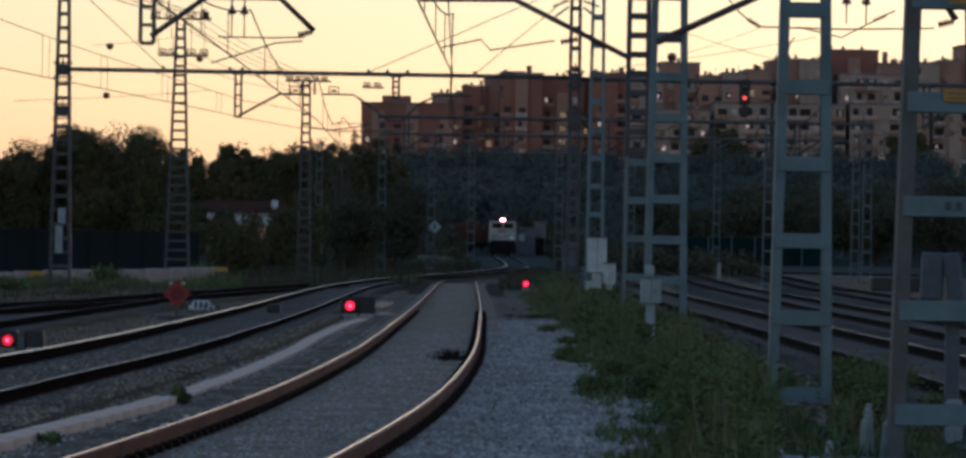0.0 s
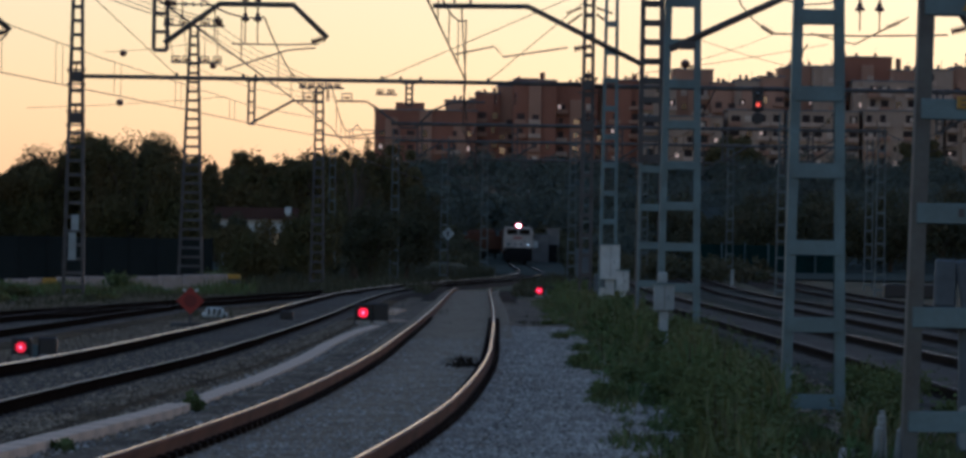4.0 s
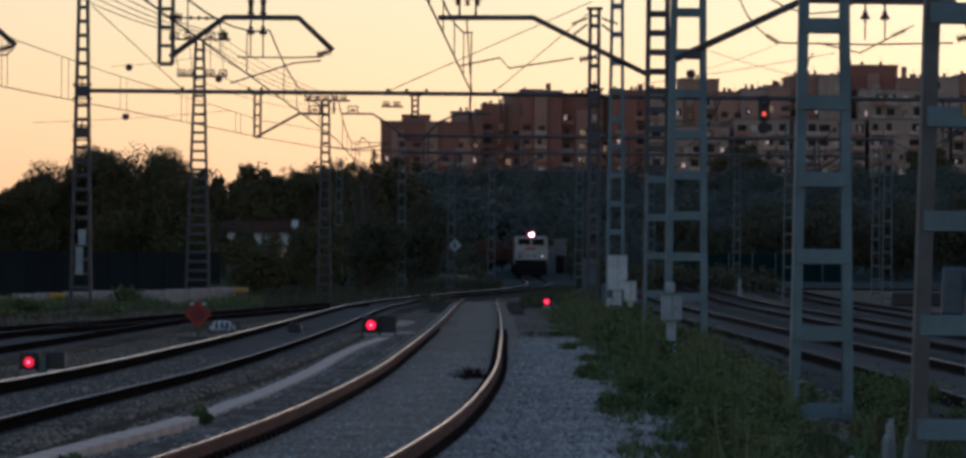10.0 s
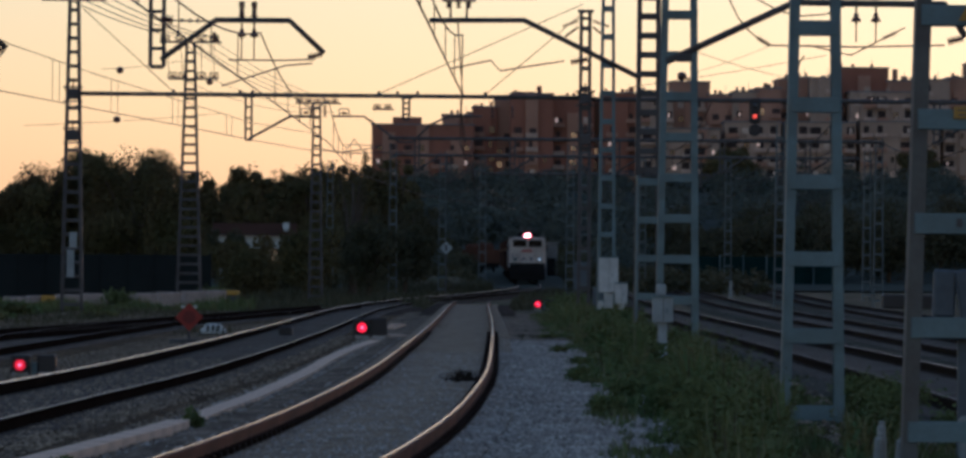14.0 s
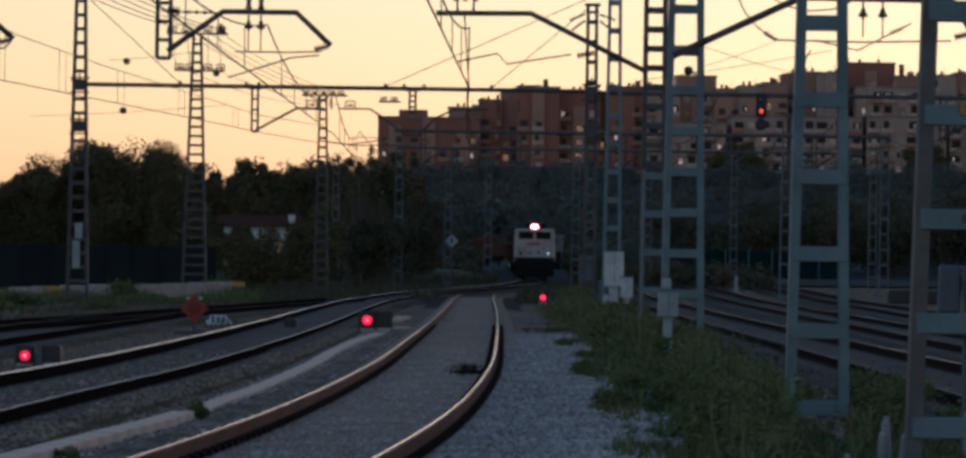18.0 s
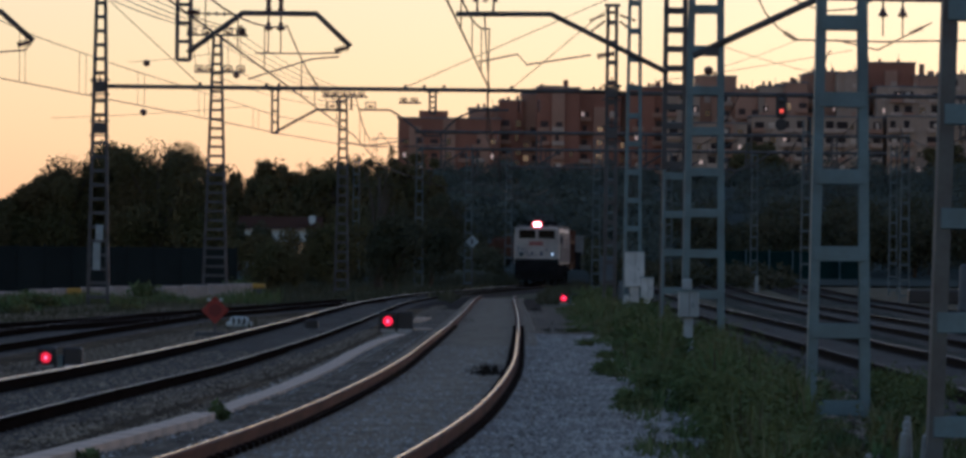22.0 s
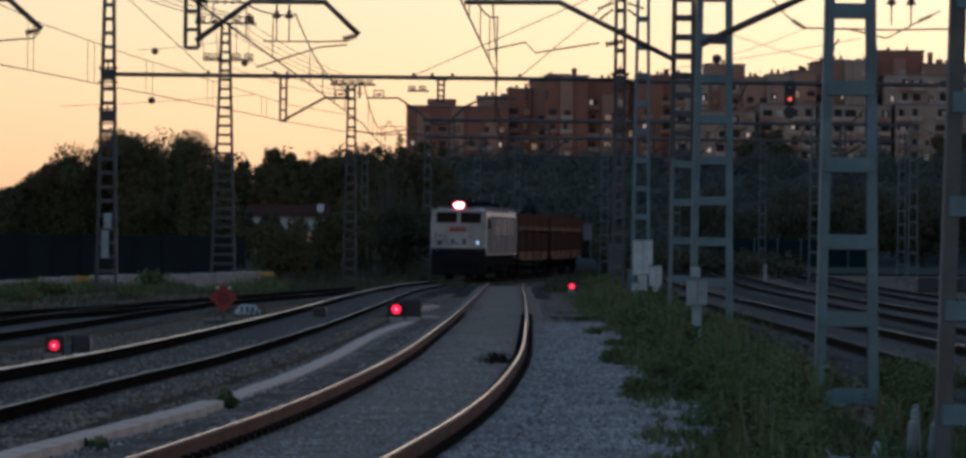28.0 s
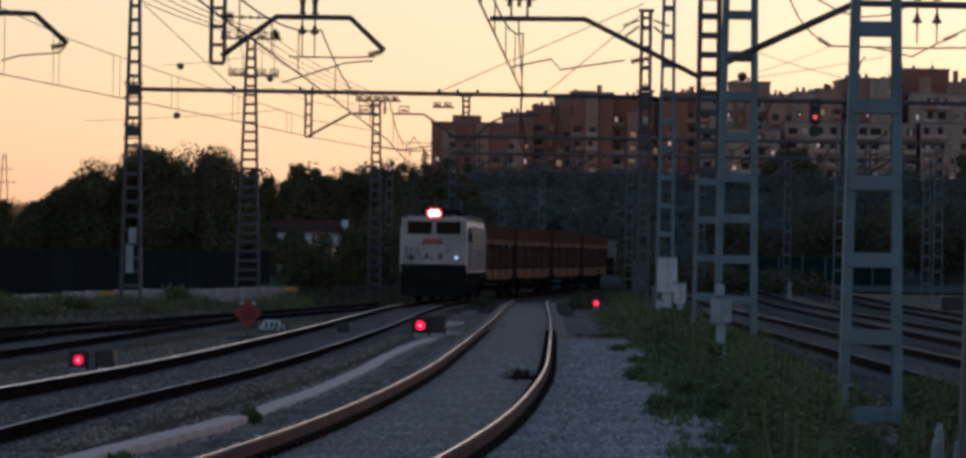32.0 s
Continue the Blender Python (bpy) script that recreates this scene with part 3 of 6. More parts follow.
# pale cable trough between siding and main track
trough_line = line([(-3.7, 33), (-3.21, 40.6), (-2.96, 44.5), (-2.64, 48.9), (-2.52, 51.4), (-2.5, 55.2), (-2.4, 58.1), (-2.22, 62.9), (-2.06, 69.5), (-1.85, 80.5), (-1.78, 90.2), (-1.53, 104.3), (-1.12, 117)], 20, 122, 2)
trough = thing("cable_trough", pose(0, 0, 0), "pale concrete cable trough with lids beside the siding", "cable trough")
LID = Geo().box((0, 0, -0.1), (0.25, 1.004, 0.2), ch=0.006).mesh("trough_lid", LID_PALE)
yy = 30.0
while yy < 117:
    sl = trough_line(yy + 0.5) - trough_line(yy - 0.5)
    if not 51.6 < yy < 53.4:
        part("lid", LID, None, trough, at=pose(trough_line(yy) + random.uniform(-0.003, 0.003), yy, (0.07 if yy < 52 else 0.02) + random.uniform(-0.002, 0.002), random.uniform(-0.12, 0.12), random.uniform(-0.5, 0.5), -math.degrees(math.atan(sl)) + random.uniform(-0.2, 0.2)))
    yy += 1.0

for x, y, rz in ((-0.72, 124.6, -22), (-0.95, 144.0, -4), (-0.86, 148.0, -6), (-0.78, 151.0, -14)):
    part("lid", LID, None, trough, "shifted lid at the trough's end", at=pose(x, y, 0.05, 0, 2, rz))
magnet = thing("track_magnet", pose(-3.45, 123.7, 0.0), "dark cast box bolted between the rails", "track magnet")
part("case", Geo().box((0, 0, 0.14), (0.34, 0.5, 0.24), ch=0.04), BLACK, magnet)
part("plate", Geo().box((0, 0, 0.01), (0.46, 0.6, 0.04), ch=0.01), DARK_STEEL, magnet)


# ---- masts and gantries ----
def channel(p, q, w, d, s):
    """A C-shaped leg from p up to q: web on the outer side s, flanges turned in."""
    t = 0.018
    o = s * w / 2
    prof = [(o, -d / 2), (o, d / 2), (o - s * w, d / 2), (o - s * w, d / 2 - t), (o - s * t, d / 2 - t), (o - s * t, t - d / 2), (o - s * w, t - d / 2), (o - s * w, -d / 2)]
    pts = [(e[0] + a, e[1] + b, e[2]) for e in (p, q) for a, b in prof]
    fs = [(i, (i + 1) % 8, 8 + (i + 1) % 8, 8 + i) for i in range(8)] + [tuple(range(8))[::-1], tuple(range(8, 16))]
    return Geo().add(pts, fs)


def lattice_mast(x, y, h, wide, top, pitch, mat=STEEL, leg=0.12, deep=0.3, batten=0.16, label="grey steel lattice mast with flat battens", low=0.0, first=0.35, base=True, backs=True, tie=None):
    z = lie(x, y) - 0.1 if y > 240 else -0.1
    t = thing("lattice_mast", pose(x, y, z), label, "mast", "overhead line masts")
    for s in (-1, 1):
        part("leg", channel((s * wide / 2, 0, 0), (s * top / 2, 0, h), leg, deep, s), mat, t)
    zz = first + low
    while zz < h - 0.05:
        w = wide + (top - wide) * zz / h + leg * 0.4
        for o in ((-deep / 2 - 0.012, deep / 2 + 0.012) if backs else (-deep / 2 - 0.012,)):
            part("batten", Geo().box((0, o, zz), (w, 0.02, batten), ch=0.004), tie or mat, t)
        zz += pitch
    if base:
        part("footing", Geo().box((0, 0, -0.1), (wide + 0.2, 0.6, 0.3), ch=0.05), OLD_SLEEPER, t, "dark concrete footing")
    return t


def insulator(parent, p, axis, length=0.42, r=0.075, name="insulator"):
    prof = []
    k = 5
    for i in range(k):
        a = length * i / k
        prof += [(r * 0.35, a), (r, a + length / k * 0.35), (r * 0.9, a + length / k * 0.5), (r * 0.35, a + length / k * 0.7)]
    return part(name, Geo().lathe(p, axis, prof, 10), CERAMIC, parent, "ribbed brown insulator", smooth=True)


def stub_insulator(parent, p):
    """A stubby post insulator with a broad cap, standing on a pipe."""
    prof = [(0.075, 0), (0.075, 0.05), (0.045, 0.07), (0.065, 0.12), (0.045, 0.15), (0.065, 0.2), (0.05, 0.23), (0.07, 0.26), (0.07, 0.34), (0.03, 0.36)]
    return part("post_insulator", Geo().lathe(p, (0, 0, 1), prof, 12), CERAMIC, parent, "stubby brown post insulator", smooth=True)


def bell_insulator(parent, p):
    """A hanging bell on a short stem."""
    prof = [(0.022, 0), (0.022, 0.13), (0.045, 0.14), (0.05, 0.2), (0.095, 0.27), (0.105, 0.31), (0.03, 0.31), (0.02, 0.36)]
    return part("bell_insulator", Geo().lathe(p, (0, 0, -1), prof, 12), CERAMIC, parent, "hanging brown bell insulator", smooth=True)


# right-hand row of masts, nearest first
near_mast = lattice_mast(4.395, 41, 10.0, 0.7, 0.2, 0.867, WEATHERED, leg=0.125, deep=0.24, batten=0.17, first=0.43, tie=STEEL, label="weathered steel lattice mast close beside the weeds")
for i in range(3):
    part("mark", Geo().box((0.05 + 0.09 * i, -0.157, 2.17), (0.05, 0.004, 0.07), ch=0.001), DARK_STEEL, near_mast, "faded unreadable mark")
tri = Geo().add([(0.03, -0.165, 3.85), (0.19, -0.165, 3.85), (0.11, -0.165, 3.99), (0.03, -0.155, 3.85), (0.19, -0.155, 3.85), (0.11, -0.155, 3.99)], [(0, 1, 2), (5, 4, 3), (0, 3, 4, 1), (1, 4, 5, 2), (2, 5, 3, 0)])
part("warning_plate", tri, YELLOW, near_mast, "small yellow triangular plate")
part("warning_mark", Geo().bar((0.12, -0.168, 3.95), (0.1, -0.168, 3.88), 0.02, 0.004), BLACK, near_mast)
part("yellow_plate", Geo().box((0.13, -0.162, 3.085), (0.27, 0.012, 0.1), ch=0.003), YELLOW, near_mast, "yellow plate with faded bars")
for i in range(2):
    part("plate_bar", Geo().box((0.13, -0.17, 3.065 + 0.04 * i), (0.2, 0.004, 0.012), ch=0.001), WEATHERED, near_mast)
lattice_mast(4.43, 56, 10.2, 0.62, 0.28, 0.876, leg=0.11, batten=0.17, first=0.16, deep=0.22, label="grey steel lattice mast standing in weeds on a concrete footing")
lattice_mast(5.36, 104, 11.0, 0.78, 0.52, 0.86, leg=0.14, batten=0.18, first=0.33, label="grey steel lattice mast with a cabinet at its foot")
lattice_mast(4.99, 110, 11.6, 0.5, 0.38, 0.43, DARK_STEEL, leg=0.1, batten=0.13, low=3.7, label="dark lattice mast with close battens carrying the truss")
# Lower part of the dark mast; paler steel stands in for light on battens.
lattice_mast(4.93, 108.4, 3.9, 0.5, 0.46, 0.84, leg=0.05, batten=0.15, first=0.4, label="lower part of the dark mast in paler grey for its light")
lattice_mast(5.56, 150, 11.6, 0.5, 0.28, 0.86, leg=0.09, label="slim grey lattice mast behind a white cabinet")
m5 = lattice_mast(6.4, 197, 12.3, 0.42, 0.34, 0.8, DARK_STEEL, leg=0.13, label="dark lattice mast carrying the pipe gantry")
m1 = lattice_mast(-14.05, 197, 12.5, 0.8, 0.34, 0.56, DARK_STEEL, leg=0.13, batten=0.13, label="tall dark lattice mast at the gantry's far end")
for t in (m5, m1):
    for zz in (8.75, 7.1):
        part("clamp", Geo().box((0, -0.22, zz), (0.5, 0.2, 0.44)), DARK_STEEL, t, "bolted clamp")
        for dz in (-0.3, 0.28):
            part("clamp_bar", Geo().box((0, -0.22, zz + dz), (0.78, 0.1, 0.06)), DARK_STEEL, t)
        for s in (-1, 1):
            insulator(t, (s * 0.14, -0.26, zz - 0.1), (s * 0.5, 0, 1), 0.4, 0.07)
        insulator(t, (0, -0.28, zz + 0.2), (0, 0, 1), 0.42, 0.05)
for xx, zz, hh in ((0.05, 2.92, 0.62), (-0.05, 1.98, 1.1)):
    part("notice_plate", Geo().box((xx, -0.24, zz), (0.3, 0.02, hh), ch=0.004), PALE_GREY, m1, "pale notice plate")


part("cap", Geo().box((0, 0, 12.24), (0.62, 0.34, 0.12)).box((0, 0, 11.95), (0.5, 0.34, 0.1)), DARK_STEEL, m5, "bolted cap")
for a, b in (((-0.3, -0.1, 11.85), (-1, 0, -0.38)), ((-0.3, -0.1, 11.6), (-1, 0, -0.75)), ((0.3, -0.1, 11.85), (1, 0, -0.35)), ((0.3, -0.1, 11.6), (1, 0, -0.8))):
    insulator(m5, a, b, 0.7, 0.07, "strain_insulator")


def head_gear(t, z, arms, h=0.28):
    """Cross-arms with bracketed insulators on a mast head."""
    for dz, w in arms:
        part("cross_arm", Geo().box((0, -0.2, z + dz), (w, 0.08, 0.07)), DARK_STEEL, t)
        k = max(2, int(w / 0.55))
        for i in range(k):
            x = -w / 2 + w * (i + 0.5) / k
            g = Geo().tube([(x - 0.16, -0.2, z + dz), (x - 0.16, -0.2, z + dz + h), (x + 0.16, -0.2, z + dz + h), (x + 0.16, -0.2, z + dz)], 0.055, 6)
            part("bracket", g, DARK_STEEL, t)


m2 = lattice_mast(-10.72, 225, 12.15, 1.1, 0.34, 0.42, DARK_STEEL, leg=0.12, batten=0.11, label="tapering lattice mast with insulated cross-arms")
def insulated_arm(t, z, x0, x1, hoops, w=0.3, h=0.26):
    """A cross-arm with closed hoops standing on it, each round a stub insulator."""
    part("cross_arm", Geo().box(((x0 + x1) / 2, -0.2, z), (x1 - x0, 0.09, 0.09), ch=0.015), DARK_STEEL, t)
    for x in hoops:
        part("hoop", Geo().tube([(x - w / 2, -0.2, z), (x - w / 2, -0.2, z + h), (x + w / 2, -0.2, z + h), (x + w / 2, -0.2, z)], 0.045, 6), DARK_STEEL, t)
        part("insulator", Geo().lathe((x - w * 0.28, -0.2, z + h * 0.45), (1, 0, 0), [(0.03, 0), (0.07, 0.03), (0.07, w * 0.2), (0.04, w * 0.28), (0.07, w * 0.36), (0.07, w * 0.54), (0.03, w * 0.56)], 8), CERAMIC, t, smooth=True)


insulated_arm(m2, 12.16, -1.4, 1.42, (-1.16, -0.46, 0.5, 1.08), 0.36, 0.28)
insulated_arm(m2, 10.48, -1.0, 1.26, (-0.81, -0.33, 0.51, 1.08), 0.34, 0.28)
for x0, x1 in ((-1.16, -0.95), (-0.46, -0.33), (0.5, 0.51), (1.08, 1.08)):
    part("hanger", Geo().tube([(x0, -0.22, 12.1), (x1, -0.22, 10.75)], 0.016, 5), WIRE, m2)
insulator(m2, (1.08, -0.24, 12.62), (0, 0, -1), 0.5, 0.13, "string_insulator")
insulator(m2, (1.2, -0.24, 12.5), (0.1, 0, -1), 0.42, 0.11, "string_insulator")
part("ball_insulator", Geo().lathe((0.9, -0.3, 10.2), (0, 0, 1), [(0.03, 0), (0.13, 0.05), (0.17, 0.14), (0.13, 0.24), (0.03, 0.28)], 10), CERAMIC, m2, "round hanging insulator", smooth=True)
m3 = lattice_mast(-5.75, 262, 10.6, 0.7, 0.34, 0.5, DARK_STEEL, leg=0.11, batten=0.12, label="lattice mast with insulated cross-arms farther up the line")
insulated_arm(m3, 10.6, -1.15, 1.3, (-0.9, -0.45, 0.0, 0.45, 0.95), 0.3, 0.22)
insulated_arm(m3, 9.92, -1.5, 0.0, (-0.58,), 0.5, 0.4)
insulated_arm(m3, 9.92, 0.83, 2.1, (1.45,), 0.5, 0.4)
part("bracket_arm", Geo().tube([(0.83, -0.2, 9.92), (2.5, -0.2, 9.92), (3.4, -0.2, 9.33)], 0.05, 8), DARK_STEEL, m3, smooth=True)
part("bracket_arm", Geo().tube([(-0.2, -0.2, 8.2), (1.3, -0.2, 8.0), (3.3, -0.2, 8.3)], 0.035, 8), DARK_STEEL, m3, smooth=True)
head_gear(m1, 12.5, [(0.0, 2.6)], 0.2)
for x, y, h, lab in ((8.0, 245, 9.2, "grey lattice mast on the curve"), (1.2, 322, 9.4, "lattice mast behind the diamond sign"), (-1.9, 300, 9.4, "far lattice mast against the trees"), (8.9, 300, 9.4, "far grey lattice mast by the line"), (4.1, 345, 9.6, "far dark lattice mast by the points"), (17.7, 245, 9.2, "lattice mast beside the straight tracks"), (24.2, 262, 9.0, "lattice mast before the green screen"), (24.6, 215, 9.4, "lattice mast beyond the straight tracks"), (15.3, 345, 9.6, "far grey lattice mast by the line"), (21.3, 345, 9.6, "far grey lattice mast by the line"), (-6.6, 345, 9.2, "far lattice mast before the trees"), (27.0, 300, 9.2, "far lattice mast by the hedge")):
    lattice_mast(x, y, h, 0.5, 0.34, 0.82, FAR_STEEL, leg=0.06, batten=0.11, label=lab, base=False, backs=False)


def gantry_beam(x0, x1, y, z, r, label, name="pipe_gantry"):
    t = thing(name, pose(x0, y, z), label, "gantry beam", "gantries")
    part("beam", Geo().tube([(0, 0, 0), (x1 - x0, 0, 0)], r, 12), DARK_STEEL, t, smooth=True)
    return t


def dropper_post(t, x, top, bottom, arm=None, wide=0.24):
    g = Geo()
    for s in (-1, 1):
        g.bar((x + s * wide / 2, 0, top), (x + s * wide / 2, 0, bottom), 0.09, 0.08)
    k = 4
    for i in range(k + 1):
        g.box((x, 0, top + (bottom - top) * i / k), (wide, 0.05, 0.08))
    g.box((x, 0, top + 0.02), (wide + 0.3, 0.16, 0.16))
    p = part("hanging_post", g, DARK_STEEL, t, "short lattice post hung under the beam")
    if arm:
        part("bracket_arm", Geo().tube([(x, 0, bottom + 0.03), *arm], 0.05, 8), DARK_STEEL, t, smooth=True)
    return p


pipe = gantry_beam(-13.8, 6.3, 197, 8.68, 0.085, "long dark pipe gantry spanning the tracks between two masts")
dropper_post(pipe, 6.75, -0.05, -1.8, [(8.4, 0, -0.85), (9.55, 0, -0.85)])
dropper_post(pipe, 13.05, -0.05, -0.95)
part("stay_wire", Geo().tube([(0.1, 0, 3.4), (3.75, 0, 0.08)], 0.018, 5), WIRE, pipe)
part("stay_wire", Geo().tube([(20.1, 0, 3.75), (11.95, 0, 0.08)], 0.018, 5), WIRE, pipe)
part("stay_wire", Geo().tube([(20.1, 0, 3.4), (16.2, 0, 0.08)], 0.018, 5), WIRE, pipe)
for x in (3.75, 6.4, 6.9, 11.95, 12.7, 13.5, 16.2):
    part("eye_bolt", Geo().box((x, 0, 0.12), (0.12, 0.1, 0.14)), DARK_STEEL, pipe)
for x in (5.4, 5.9, 12.6, 13.4):
    insulator(pipe, (x + 3.9, 0, -0.85), (0, 0, 1), 0.5)
east_pipe = gantry_beam(6.5, 24.6, 197, 8.62, 0.09, "dark pipe gantry over the straight tracks")
third = gantry_beam(-1.9, 24.0, 258, 8.66, 0.09, "far dark gantry across all tracks")
fourth = gantry_beam(-2.0, 27.0, 305, 8.9, 0.09, "dark gantry across the distant tracks")
gantry_beam(4.0, 20.0, 345, 8.6, 0.09, "distant gantry across the tracks")
for t, xs in ((east_pipe, (14.0,)), (third, (1.5, 6.5, 12.0, 17.5, 22.0)), (fourth, (3.5, 8.0, 13.0, 19.0, 24.0))):
    for x in xs:
        dropper_post(t, x, -0.05, -1.7, [(x + 1.2, 0, -0.9), (x + 2.0, 0, -0.9)])


for pts in ([(-2.9, 9.6), (-1.33, 8.45), (-0.6, 8.45)], [(-0.6, 8.5), (0.27, 9.38), (1.23, 9.81), (3.0, 9.84)]):
    part("bracket_arm", Geo().tube([(x + 1.9, 0, z - 8.66) for x, z in pts], 0.055, 8), DARK_STEEL, third, smooth=True)
insulated_arm(third, 1.5, -0.85, 0.3, (-0.6, -0.05), 0.32, 0.24)


part("span_tube", Geo().tube([(-3.6, 4, -0.52), (-2.1, 4, -0.72), (1.7, 4, -0.6)], 0.035, 6), DARK_STEEL, third, smooth=True)
part("span_tube", Geo().tube([(-2.3, 4, -0.25), (-0.4, 4, -0.3)], 0.025, 6), DARK_STEEL, third, smooth=True)


def truss(x0, x1, y, z, deep, label):
    t = thing("truss_gantry", pose(x0, y, z), label, "gantry truss", "gantries")
    w = x1 - x0
    for o in (-0.35, 0.35):
        part("lower_chord", Geo().bar((0, o, 0), (w - 1.7, o, 0), 0.1, 0.1).bar((w - 1.7, o, 0), (w, o, 0.55), 0.1, 0.1), DARK_STEEL, t)
        part("upper_chord", Geo().bar((0, o, deep), (w, o, deep), 0.1, 0.1), DARK_STEEL, t)
        k = int((w - 1.7) / 1.7)
        for i in range(k):
            a, b = (w - 1.7) * i / k, (w - 1.7) * (i + 1) / k
            part("web_post", Geo().bar((a, o, 0), (a, o, deep), 0.09, 0.06), DARK_STEEL, t)
            part("web_diagonal", Geo().bar((a, o, 0.03), (b, o, deep - 0.03), 0.06, 0.05) if i % 2 else Geo().bar((a, o, deep - 0.03), (b, o, 0.03), 0.06, 0.05), DARK_STEEL, t)
    for i in range(0, 12):
        part("cross_tie", Geo().bar((w * i / 12, -0.35, 0), (w * (i + 1) / 12 - 0.3, 0.35, 0), 0.05, 0.04), DARK_STEEL, t)
    return t


tr = truss(-17.5, 4.2, 112, 7.93, 0.85, "dark steel truss gantry crossing high over the tracks")
lattice_mast(-17.6, 112, 9.2, 0.6, 0.5, 0.8, DARK_STEEL, label="dark lattice mast at the end of the truss")


def cantilever(name, y, post, knee, flat, tip, tops, steady, label, r=0.065):
    """A bent pipe bracket that carries insulators and a steady tube."""
    t = thing(name, pose(0, y, 0), label, "cantilever", "line brackets")
    pts = [post, knee, flat] + ([tip] if tip else [])
    part("pipe", Geo().tube([(x, 0, z) for x, z in pts], r, 10), DARK_STEEL, t, smooth=True)
    zf = knee[1]
    for x in tops:
        stub_insulator(t, (x, 0, zf + r))
        bell_insulator(t, (x, 0, zf - r))
        part("hanger", Geo().tube([(x, 0, zf - 0.36), (x, 0, steady[0][1])], 0.016, 5), WIRE, t)
    part("steady_tube", Geo().tube([(x, 0, z) for x, z in steady], 0.02, 6), DARK_STEEL, t, smooth=True)
    if tip:
        insulator(t, (tip[0] - 0.05, 0, tip[1] - 0.02), (-1, 0, -0.25), 0.34, 0.09)
    return t


left_arm = cantilever("cantilever", 111.2, (-5.97, 6.38), (-4.73, 7.29), (-3.07, 7.29), (-2.29, 6.56), (-4.15, -3.87), [(-4.45, 6.39), (-3.17, 6.39), (-2.5, 6.42)], "bent pipe cantilever hung from the truss")
part("steady_tube", Geo().tube([(-4.6, 0, 5.8), (-3.17, 0, 6.27), (-2.55, 0, 6.33)], 0.02, 6), DARK_STEEL, left_arm, smooth=True)
dropper_post(tr, 11.4, 0.0, -1.68, None, 0.3)
insulator(left_arm, (-5.98, -0.06, 7.3), (1, 0, -0.1), 0.3, 0.13)
part("strain_tube", Geo().tube([(-5.7, -0.06, 7.27), (-4.8, -0.06, 7.25)], 0.022, 6), DARK_STEEL, left_arm)
for x in (-5.5, -5.32, -5.14):
    part("tube_clamp", Geo().box((x, -0.06, 7.265), (0.05, 0.08, 0.1), ch=0.012), DARK_STEEL, left_arm)
far_left_arm = cantilever("cantilever", 111.2, (-11.03, 7.28), (-10.6, 7.28), (-10.2, 7.27), (-9.45, 6.61), (), [(-10.94, 6.2), (-10.53, 6.32), (-9.63, 6.4), (-9.5, 6.55)], "bent pipe cantilever at the truss's far side")
part("hanger", Geo().bar((-11.0, 0, 7.2), (-11.0, 0, 7.9), 0.06, 0.06), DARK_STEEL, far_left_arm)
mid_arm = cantilever("cantilever", 108.4, (4.76, 5.94), (2.17, 7.2), (0.08, 7.18), None, (), [(0.57, 6.12), (1.44, 6.31), (1.65, 6.08), (3.06, 6.31)], "pipe cantilever reaching from the dark mast", 0.06)
part("bracket", Geo().tube([(0.55, 0, 7.22), (0.55, 0, 7.62), (0.35, 0, 7.62), (1.1, 0, 7.62), (0.9, 0, 7.62), (0.9, 0, 7.22)], 0.03, 6), DARK_STEEL, mid_arm)
for x in (0.5, 0.72, 0.95):
    insulator(mid_arm, (x, 0, 7.45), (0, 0, 1), 0.2, 0.07)
insulator(mid_arm, (3.2, 0, 6.28), (1, 0, 0.2), 0.4, 0.08)
right_arm = cantilever("cantilever", 100.0, (4.9, 5.95), (7.5, 7.18), (10.56, 7.16), (10.98, 6.5), (8.75, 9.15), [(6.83, 6.38), (7.02, 6.3), (8.77, 6.28), (10.55, 6.33)], "thick pipe cantilever over the straight tracks", 0.075)
part("pipe_saddle", Geo().box((5.25, 0, 6.03), (0.34, 0.26, 0.16)), DARK_STEEL, right_arm)


# ---- overhead wires ----
HUNG = [8, 56, 110, 152, 197, 258, 305, 345, 395]


def overhead(key, y_end, y_start=0, contact=5.62, high=6.95, side=0.15, label="contact wire and sagging messenger wire with droppers"):
    t = thing("overhead_line", pose(0, 0, 0), label, "overhead wire", "overhead lines")
    fx = LINES[key][0]
    mess, cont = [], []
    for i in range(len(HUNG) - 1):
        a, b = HUNG[i], HUNG[i + 1]
        if b > y_end:
            break
        if a < y_start:
            continue
        for j in range(12):
            s = j / 12
            y = a + (b - a) * s
            x = fx(a) + (fx(b) - fx(a)) * s + side * (1 - 2 * abs((s + i) % 2 - 1))
            g = grade(y)
            mess.append((x, y, high - 0.8 * 4 * s * (1 - s) + g))
            cont.append((x, y, contact + g))
            if j and j % 2 == 0:
                part("dropper", Geo().tube([mess[-1], cont[-1]], 0.011, 4), WIRE, t)
    part("messenger_wire", Geo().tube(mess, 0.018, 5), WIRE, t)
    part("contact_wire", Geo().tube(cont, 0.018, 5), WIRE, t)
    return t


